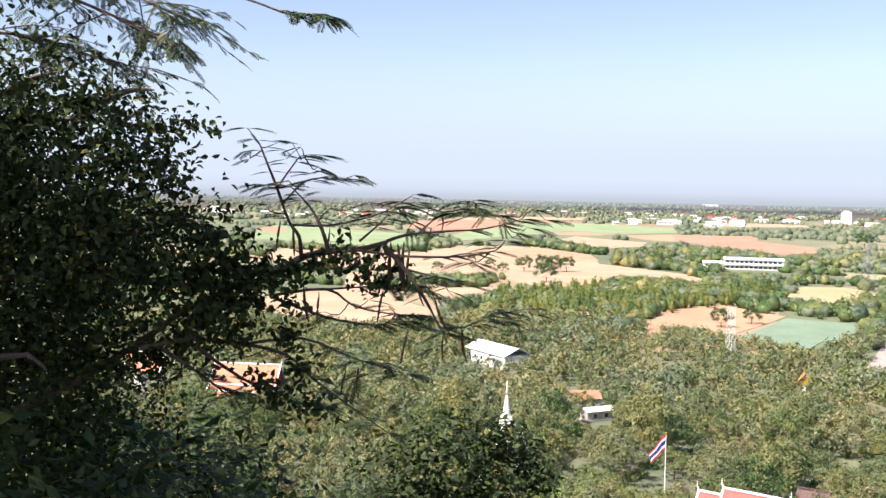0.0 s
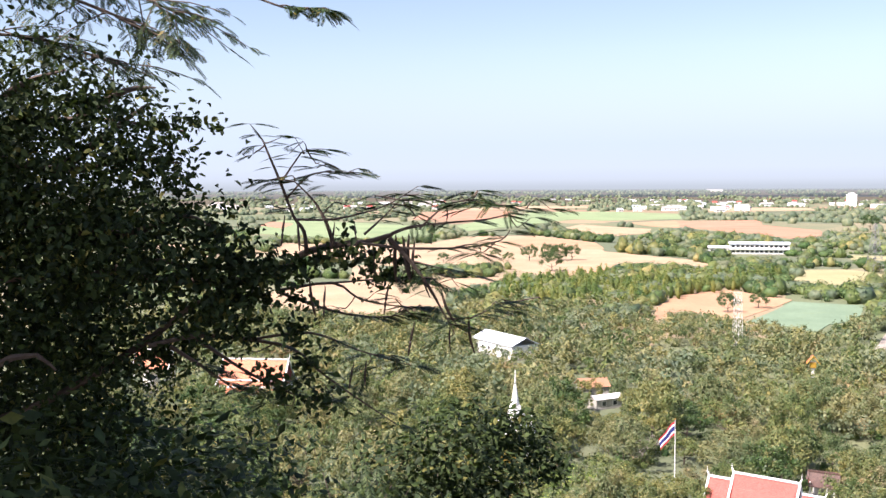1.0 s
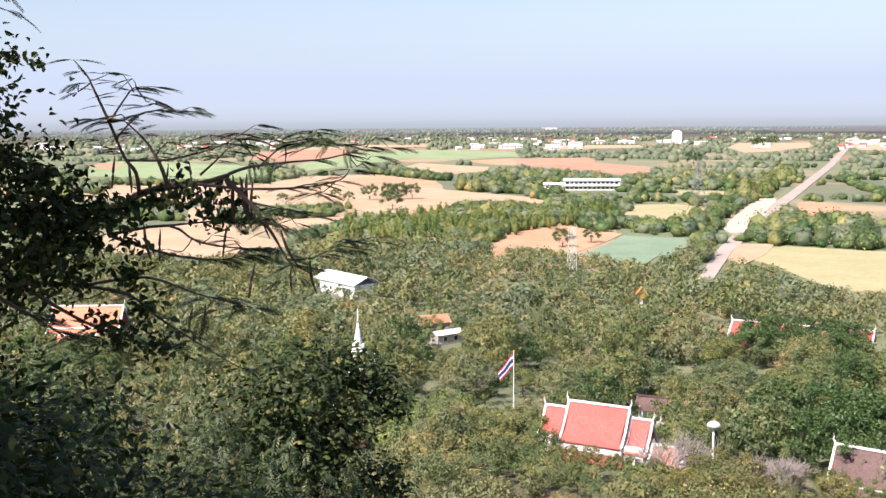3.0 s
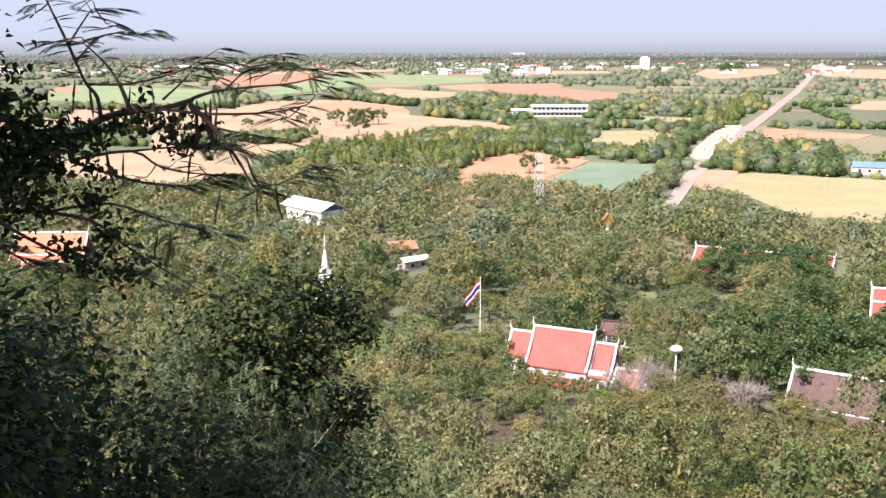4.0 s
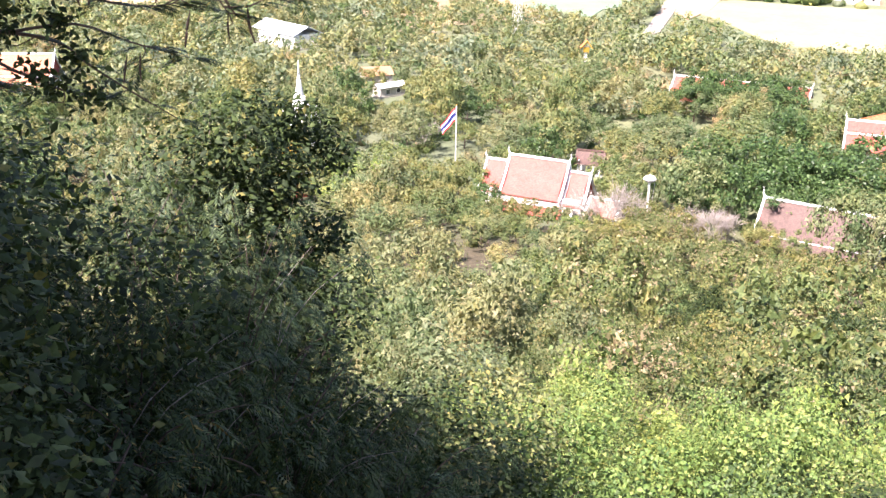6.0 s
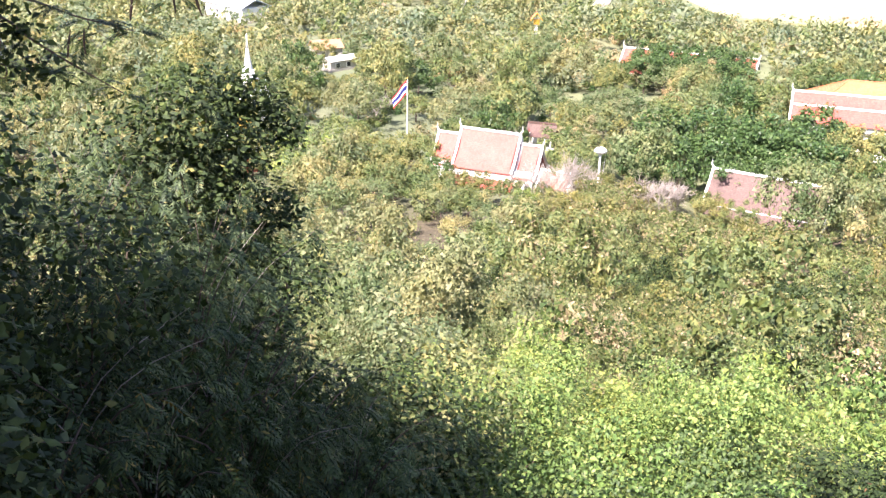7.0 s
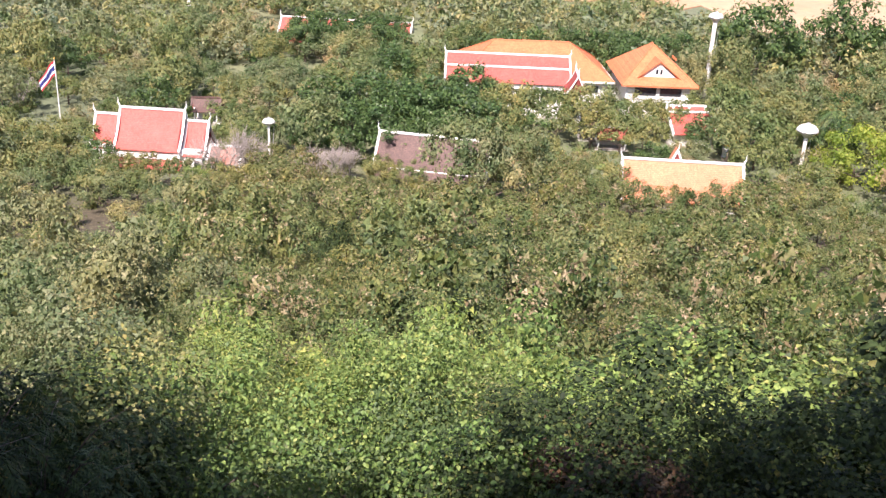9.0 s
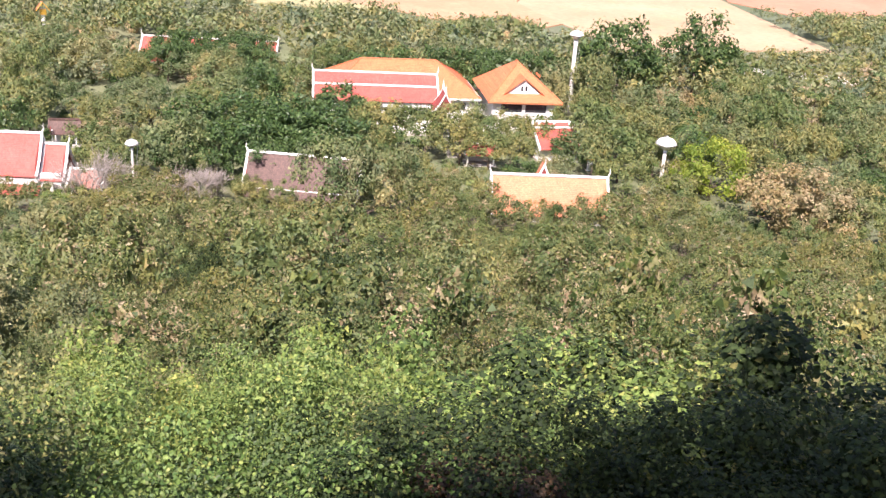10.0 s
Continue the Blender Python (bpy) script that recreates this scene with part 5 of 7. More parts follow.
for a, d, s in ((26.0, 246, 1.1), (27.1, 246, 1.06), (28.2, 247, 1.06), (29.2, 246, 1.04), (30.2, 246, 1.1)):
    special("deep_" + "abc"[int(d) % 3], a, d, s)
for a, d, s in ((37.0, 181, 1.2), (38.6, 183, 1.15), (40.0, 181, 1.1), (41.6, 184, 1.2), (43.0, 187, 0.95), (44.4, 188, 0.93), (45.6, 187, 0.92), (46.6, 189, 0.92), (42.0, 178, 1.0), (36.0, 188, 1.05), (45.0, 174, 0.95), (43.7, 176, 0.9)):
    special("plain_" + "abc"[int(d) % 3], a, d, s)
for a, d, s in ((43.6, 135, 1.1), (45.2, 134, 1.05), (46.9, 136, 1.1), (48.4, 135, 1.05), (49.9, 137, 1.15), (51.4, 139, 1.3), (29.8, 137, 0.5), (31.4, 137, 0.45), (15.3, 149, 0.95), (16.9, 148, 0.95), (18.3, 148, 0.85)):
    special("olive_" + "abc"[int(d) % 3], a, d, s, group="hillside trees")
for a, d, s in ((25.6, 236, 1.1), (26.8, 239, 0.92), (28.0, 238, 0.94), (29.2, 239, 0.92), (30.4, 236, 1.0)):
    special("deep_" + "abc"[int(d) % 3], a, d, s)
for a, d, s in ((23.4, 150, 1.0), (24.2, 147, 1.0), (20.2, 168, 0.75), (19.2, 166, 0.65), (24.7, 140, 1.1), (24.0, 134, 1.1), (23.0, 139, 1.0)):
    special("olive_" + "abc"[int(d) % 3], a, d, s, group="hillside trees")
special("dry", 29.3, 243, 1.25, "tree with rust-red withered leaves")
# low growth round the shelter and before the far shed
for a, d, s in ((8.0, 233, 0.36), (8.7, 229, 0.4), (9.4, 234, 0.38), (8.3, 224, 0.5), (9.3, 225, 0.5), (9.9, 238, 0.42), (8.9, 238, 0.24), (7.5, 257, 0.72), (9.4, 258, 0.6), (7.2, 246, 0.6), (10.0, 249, 0.7), (10.8, 246, 0.75), (11.6, 244, 0.8), (10.4, 238, 0.7), (11.2, 236, 0.75), (12.2, 238, 0.85), (11.8, 252, 0.8)):
    special("plain_" + "abc"[int(d) % 3], a, d, s, "low leafy tree beside the clearing")
for a, d, s in ((1.8, 334, 0.68), (2.4, 336, 0.62), (3.0, 335, 0.6), (3.6, 337, 0.66), (1.2, 336, 0.7)):
    special("plain_" + "abc"[int(a * 10) % 3], a, d, s, "dusty green tree before the far shed")
for a, d, s in ((23.6, 196, 0.8), (24.6, 200, 0.85), (24.2, 208, 0.9), (25.2, 206, 0.9), (23.2, 206, 0.85), (15.2, 206, 0.85), (16.0, 210, 0.85), (15.6, 202, 0.75), (61.4, 172, 0.85), (62.6, 176, 0.9), (61.8, 182, 0.9), (63.2, 184, 0.95), (63.8, 174, 0.9), (62.4, 168, 0.8)):
    special("grey_" + "abc"[int(d) % 3], a, d, s)
# lone trees standing in the fields
for x, y, s in ((32, 759, 0.8), (39, 718, 0.8), (55, 731, 1.25), (70, 739, 1.3), (77, 734, 1.35), (86, 735, 1.25), (63, 645, 1.45), (19, 745, 0.6), (-6, 718, 0.8), (117, 434, 0.95), (134, 448, 0.8), (480, 1180, 2.0), (880, 1850, 2.4), (930, 1960, 2.2), (1010, 2060, 2.2)):
    plant("deep_a", x, y, s, rng.uniform(0, 360), "lone field trees", label="round dark bush standing alone in a dry field")

# paler leaf colours on the left of the slope, darker ones on the right
scatter(120, (-24, 19), (60, 152), ["lite_a", "lite_b", "green_a", "lite_a", "lite_b"], (0.6, 1.3), 0.9, "hillside trees")
scatter(40, (-18, 20), (20, 64), ["spray_d", "spray_d", "spray_c", "spray_d"], (0.5, 1.05), 0.9, "hillside trees")
scatter(230, (19, 70), (60, 152), ["olive_a", "olive_b", "green_a", "olive_c", "green_b", "olive_a"], (0.6, 1.35), 0.9, "hillside trees")
scatter(70, (18, 70), (20, 64), ["spray_a", "spray_b", "spray_a", "spray_b", "spray_c", "spray_a"], (0.5, 1.05), 0.9, "hillside trees")
scatter(22, (15, 42), (11.5, 20), ["vine", "vine2", "vine", "vine"], (0.5, 0.78), 0.36, "vine thickets")
scatter(250, (-22, 67), (150, 252), ["plain_a", "grey_a", "plain_b", "grey_b", "deep_b", "plain_c", "grey_c", "plain_a", "dry"], (0.65, 1.25), 0.42, "grove trees")


# near-black shrubs in the thicket's openings: shade painted as dark leaves
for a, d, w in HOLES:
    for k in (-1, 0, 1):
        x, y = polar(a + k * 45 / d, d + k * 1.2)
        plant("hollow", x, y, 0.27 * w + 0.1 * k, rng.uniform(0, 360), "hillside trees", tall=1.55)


for a, d, s in ((19.2, 60, 0.36), (19.9, 60.5, 0.3), (13.6, 48, 0.3)):
    x, y = polar(a, d)
    plant("yellow", x, y, s, rng.uniform(0, 360), "hillside trees", label="small bush with yellowing leaves on the slope", tall=1.4)


def wood(name, count, az, dist, keys, scale, gap, label, bias=1.0, thin=0.0):
    """Fills what is left with joined trees, thinned by a slow noise."""
    lists = {}
    for _ in range(count):
        a = rng.uniform(*az)
        d = math.sqrt(dist[0] ** 2 + (dist[1] ** 2 - dist[0] ** 2) * rng.uniform() ** bias)
        x, y = polar(a, d)
        if thin and noise.noise(Vector((x * 0.006, y * 0.004, 1.5))) < thin:
            continue
        s = rng.uniform(*scale)
        key = keys[int(rng.integers(len(keys)))]
        r, h = KINDS[key][5] * s, KINDS[key][6] * s
        if on_field(x, y) or (gap and too_close(x, y, r, gap)) or in_hole(x, y, r):
            continue
        # cut down or dropped where it would block the camera's view
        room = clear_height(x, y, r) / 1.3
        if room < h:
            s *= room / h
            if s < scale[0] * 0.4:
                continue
        if gap:
            PLACED.append((x, y, r))
        lists.setdefault(KINDS[key][9].name, []).append((key, x, y, s, rng.uniform(0, 6.3), rng.uniform(0.85, 1.15)))
    for mname, items in lists.items():
        joined(name, items, label, bpy.data.materials[mname])


wood("undergrowth", 1300, (-22, 68), (24, 250), ["fine_a", "fine_b", "fine_a"], (0.35, 0.7), 0.0, "low scrub filling the gaps between the trees")
wood("grove", 3200, (-22, 66), (228, 430), ["low_a", "low_b", "low_c", "low_a", "low_b", "fine_c"], (0.6, 1.3), 0.36, "close wood of mixed green and olive trees")
wood("field_trees", 4300, (-23, 62), (400, 1100), ["mid_a", "mid_b", "mid_c"], (0.7, 1.2), 0.0, "hedgerow and copse trees between the fields", thin=-0.12)
wood("field_trees", 420, (9, 31), (440, 760), ["mid_a", "mid_b", "mid_c", "fine_a"], (0.6, 1.05), 0.0, "copse trees round the school and the pastures")


def hedges(count, dist, key, name, label):
    """Lines of trees along the plots' edges, set along and across the road."""
    items = []
    for _ in range(count):
        a = rng.uniform(-22, 60)
        d = dist[0] + (dist[1] - dist[0]) * rng.uniform() ** 1.3
        x, y = polar(a, d)
        w = radians(58 if rng.uniform() < 0.35 else -32) + rng.normal() * 0.08
        ln = rng.uniform(60, 160) * (1 + d / 1500)
        step = 5 + d / 400
        for k in range(int(ln / step)):
            px, py = x + math.cos(w) * k * step + rng.normal() * 1.5, y + math.sin(w) * k * step + rng.normal() * 1.5
            if on_field(px, py) or clear_height(px, py, 3) < 7:
                continue
            items.append((key, px, py, rng.uniform(0.5, 1.15), rng.uniform(0, 6.3), rng.uniform(0.8, 1.2)))
    joined(name, items, label, KINDS[key][9])


def tree_line(name, ends, count, keys, scale, label, wander=3.0):
    """Trees in a row between two places, or along a bent line."""
    lists = {}
    for _ in range(count):
        u = rng.uniform(0, len(ends) - 1.001)
        i = int(u)
        (x0, y0), (x1, y1) = ends[i], ends[i + 1]
        x, y = x0 + (x1 - x0) * (u - i) + rng.normal() * wander, y0 + (y1 - y0) * (u - i) + rng.normal() * wander
        key = keys[int(rng.integers(len(keys)))]
        if not on_field(x, y):
            lists.setdefault(KINDS[key][9].name, []).append((key, x, y, rng.uniform(*scale), rng.uniform(0, 6.3), rng.uniform(0.85, 1.2)))
    for mname, items in lists.items():
        joined(name, items, label, bpy.data.materials[mname])


tree_line("hedgerow", [(88, 1130), (140, 965)], 26, ["mid_c", "mid_a"], (0.9, 1.5), "dark trees closing the stubble field", 8)
tree_line("hedgerow", [(120, 800), (150, 810), (190, 745)], 44, ["mid_c", "mid_a", "mid_b"], (0.9, 1.5), "copse of round dark trees beside the stubble", 9)
tree_line("hedgerow", [(146, 512), (165, 505), (190, 487)], 20, ["mid_c", "mid_c", "mid_a"], (0.9, 1.25), "line of dark round trees behind the crop", 3)
tree_line("hedgerow", [(307, 790), (352, 748)], 30, ["mid_c"], (0.3, 0.45), "clipped dark hedge", 1)
tree_line("hedgerow", [(300, 650), (371, 765), (500, 985)], 70, ["slim", "slim", "mid_a"], (1.0, 1.7), "tall pale trees along the road", 6)
tree_line("hedgerow", [(-3, 622), (34, 660)], 24, ["mid_a", "mid_b"], (0.6, 0.9), "row of green trees in the stubble", 5)
tree_line("hedgerow", [(212, 440), (245, 470), (285, 515)], 34, ["mid_c", "mid_a"], (0.8, 1.3), "dark trees beside the road", 7)
tree_line("hedgerow", [(190, 480), (215, 520), (235, 560)], 18, ["mid_c", "mid_a"], (0.7, 1.1), "trees along the gravel yard", 3)
hedges(50, (430, 1300), "mid_c", "hedgerow", "dark hedgerow trees along the plots")
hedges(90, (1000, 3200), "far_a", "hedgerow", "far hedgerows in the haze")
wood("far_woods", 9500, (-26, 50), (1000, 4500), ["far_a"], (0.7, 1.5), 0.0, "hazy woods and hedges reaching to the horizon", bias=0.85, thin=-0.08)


def plantation(loop, count, key, scale, name, label):
    items = []
    lo, hi = np.min(loop, 0), np.max(loop, 0)
    while len(items) < count:
        x, y = rng.uniform(lo[0], hi[0]), rng.uniform(lo[1], hi[1])
        if inside(x, y, loop):
            items.append((key, x, y, rng.uniform(*scale), rng.uniform(0, 6.3), rng.uniform(0.85, 1.2)))
    joined(name, items, label, KINDS[key][9])


plantation(np.array([(30, 560), (75, 590), (140, 600), (190, 590), (170, 540), (125, 505), (95, 470), (70, 440), (20, 470)], float), 420, "slim", (0.8, 1.15), "plantation", "close-set plantation of young slender trees")


# ---- far village ----
def village():
    protos = []
    for k, (w, d, h, roof) in enumerate(((11, 8, 4, M_WHITE), (18, 9, 4.5, M_PALEBLUE), (12, 9, 6, M_RED), (30, 12, 6, M_CONCRETE))):
        e = thing("village_house", 0, -900 - 40 * k, 0, 0, ("white house with a pale roof", "long white shed with a metal roof", "village house with a red roof", "large white hall in the far village")[k], "house", "far village houses")
        part("wall", box(0, 0, h / 2, w, d, h), M_WHITE, e)
        for side in (-1, 1):
            part("roof_slope", plate([(-w / 2 - 0.6, 0, h + 3), (w / 2 + 0.6, 0, h + 3), (w / 2 + 0.6, side * (d / 2 + 0.8), h - 0.3), (-w / 2 - 0.6, side * (d / 2 + 0.8), h - 0.3)], 0.3), roof, e)
        for i in range(3):
            part("window", box(-w / 3 + i * w / 3, -d / 2, h * 0.5, 2.0, 0.3, 1.8), M_GLASS, e)
        protos.append(e)
    spots = []
    for a0, a1, d0, d1, n in ((-6, 2, 2200, 3200, 18), (-14, -6, 2000, 3000, 12), (9, 16, 2000, 3100, 34), (16, 24, 2300, 3500, 24), (24, 34, 2000, 3300, 28), (3, 9, 2600, 3500, 10)):
        for _ in range(n):
            spots.append((rng.uniform(a0, a1), rng.uniform(d0, d1)))
    for i, (a, d) in enumerate(spots):
        x, y = polar(a, d)
        m = pose(x, y, 0, 0, 0, -a + rng.uniform(-30, 30))
        p = protos[int(rng.integers(4))]
        if i < 4:
            protos[i].matrix_world = m
        else:
            copy_thing(p, m)
    t = thing("grain_tower", *polar(21.2, 2500), 0, -20, "tall white block above the far roofs", "building")
    part("wall", box(0, 0, 14, 22, 16, 28, edge=0.3), M_WHITE, t)
    part("roof", box(0, 0, 28.5, 14, 10, 5, edge=0.3), M_WHITE, t)
    r = thing("hill_hall", *polar(14.3, 4200), 0, -14, "long red-roofed hall on the skyline", "building")
    part("wall", box(0, 0, 27, 64, 18, 12, edge=0.5), M_WHITE, r)
    part("roof", plate([(-34, -11, 33), (34, -11, 33), (28, 0, 40), (-28, 0, 40)], 1.0), M_RED, r)
    # mound added so that the hall meets the skyline from the camera
    part("knoll", lathe([(380, -2), (250, 8), (130, 17), (60, 21.2), (20, 21.6)], sides=24), M_HAZED, r, "added rise that lifts the hall to the skyline")


village()


# ---- around the lookout ----
def at(az, el, d):
    """The place d metres out from the lookout, at a compass angle and a height angle."""
    return np.array([d * math.sin(radians(az)), d * math.cos(radians(az)), 55 + d * math.tan(radians(el))])


def oval_leaves(pos, nrm, size, gen, wide=0.55, droop=0.15):
    """Pointed oval leaves folded along the midrib: two quads each."""
    n = len(pos)
    size = np.broadcast_to(np.asarray(size, float), (n,))[:, None]
    t = unit(np.cross(nrm, gen.normal(size=(n, 3))))
    t[:, 2] -= 0.35
    t = unit(t)
    b = unit(np.cross(nrm, t))
    base, tip = pos - t * size * 0.5, pos + t * size * 0.5 - nrm * size * 0.12
    v = []
    for side in (1, -1):
        v.append(pos - t * size * 0.2 + side * b * size * wide * 0.46 + nrm * size * droop)
        v.append(pos + t * size * 0.14 + side * b * size * wide * 0.4 + nrm * size * droop * 0.7)
    out = np.stack([base, v[0], v[1], tip, v[3], v[2]], 1).reshape(-1, 3)
    i = np.arange(n)[:, None] * 6
    return out, np.concatenate([i + [0, 1, 2, 3], i + [0, 3, 4, 5]])


def leafy_blobs(blobs, per, size, gen, wide=0.55, up=0.4, shell=0.6, loose=0.45, plain=False):
    """Leaves round blob centres (x, y, z, radius): thick inside, thinning outwards."""
    ps, ns = [], []
    for x, y, z, r in blobs:
        n = int(per * r * r)
        d = unit(gen.normal(size=(n, 3)))
        k = r * np.abs(gen.normal(shell, loose, (n, 1)))
        ps.append(np.array([x, y, z]) + d * k * [1, 1, 0.85])
        ns.append(unit(d * 0.5 + gen.normal(size=(n, 3)) * 0.6 + [0, 0, up]))
    p, nn = np.concatenate(ps), np.concatenate(ns)
    if plain:
        return leaf_cards(p, nn, size * gen.uniform(0.55, 1.3, len(p)), gen, wide, 0.1)
    return oval_leaves(p, nn, size * gen.uniform(0.55, 1.25, len(p)), gen, wide)


def frond_template(pairs, leaflets, gen, blade_w=0.026, lean=(0.5, -0.12)):
    """A feathery leaf of length 1 along x: side stalks in pairs, with rows of leaflets or as one blade each."""
    vs, fs, n = [], [], 0

    def blade(a, b, w):
        nonlocal n
        a, b = np.array(a), np.array(b)
        side = np.cross(b - a, [0, 0, 1.0])
        side = side / (np.linalg.norm(side) + 1e-9) * w
        m = a + (b - a) * 0.45
        vs.extend([a, m + side, b, m - side])
        fs.extend([(n, n + 1, n + 2), (n, n + 2, n + 3)])
        n += 4
    blade((0, 0, 0), (1, 0, 0), 0.008)
    for k in range(pairs):
        x = 0.22 + 0.76 * k / max(1, pairs - 1)
        ln = 0.42 * math.sin(math.pi * (0.2 + 0.62 * (k + 0.5) / pairs)) * gen.uniform(0.85, 1.1)
        for side in (-1, 1):
            way = np.array([lean[0], side, lean[1]])
            way = way / np.linalg.norm(way)
            a = np.array([x, 0, 0])
            if leaflets:
                blade(a, a + way * ln, 0.004)
                for i in range(leaflets):
                    c = a + way * ln * (0.12 + 0.88 * (i + 1) / leaflets)
                    for s2 in (-1, 1):
                        out = np.array([way[1] * s2, -way[0] * s2, -0.1]) + way * 0.5
                        blade(c, c + out / np.linalg.norm(out) * 0.066, 0.016)
            else:
                blade(a, a + way * ln, blade_w)
    return np.array(vs), np.array(fs)


def fronds(tmpl, pos, way, size, gen, droop=0.35, twist=0.25):
    """Feathery leaves set at pos, pointing along way, bending down under their weight."""
    v, f = tmpl
    n = len(pos)
    x = unit(way)
    y = unit(np.cross(np.array([0, 0, 1.0]) + gen.normal(size=(n, 3)) * twist, x))
    z = np.cross(x, y)
    s = np.broadcast_to(np.asarray(size, float), (n,))
    w = v[None, :, 0, None] * x[:, None] + v[None, :, 1, None] * y[:, None] + v[None, :, 2, None] * z[:, None]
    w = w * s[:, None, None]
    w[:, :, 2] -= (droop * s[:, None]) * (v[None, :, 0] ** 2)
    w = (w + pos[:, None]).reshape(-1, 3)
    return w, (f[None] + (np.arange(n) * len(v))[:, None, None]).reshape(-1, 3)


FINE = frond_template(7, 0, np.random.default_rng(3), 0.045, (0.8, -0.1))
FLAT = frond_template(10, 0, np.random.default_rng(5), 0.03, (0.7, -0.12))
COARSE = frond_template(8, 0, np.random.default_rng(4), 0.03, (0.55, -0.25))
SOFT = frond_template(6, 0, np.random.default_rng(6), 0.04, (0.6, -0.3))


def along(points, n, gen, start=0.3):
    """n places along a bent line, with the line's way there."""
    p = np.array(points, float)
    u = np.sort(gen.uniform(start, 1, n)) * (len(p) - 1)
    i = np.minimum(u.astype(int), len(p) - 2)
    k = (u - i)[:, None]
    return p[i] * (1 - k) + p[i + 1] * k, p[i + 1] - p[i]


def pod_mesh(bend):
    bm = tube([(0, 0, 0), (0.004, 0, -0.02), (bend * 0.4, 0, -0.07), (bend, 0, -0.125), (bend * 1.9, 0, -0.175)], [0.002, 0.005, 0.0092, 0.0088, 0.003], sides=6, fine=3)
    bmesh.ops.scale(bm, vec=(1, 0.6, 1), verts=bm.verts)
    me = bpy.data.meshes.new("pod")
    bm.to_mesh(me)
    bm.free()
    me.materials.append(M_POD)
    return me


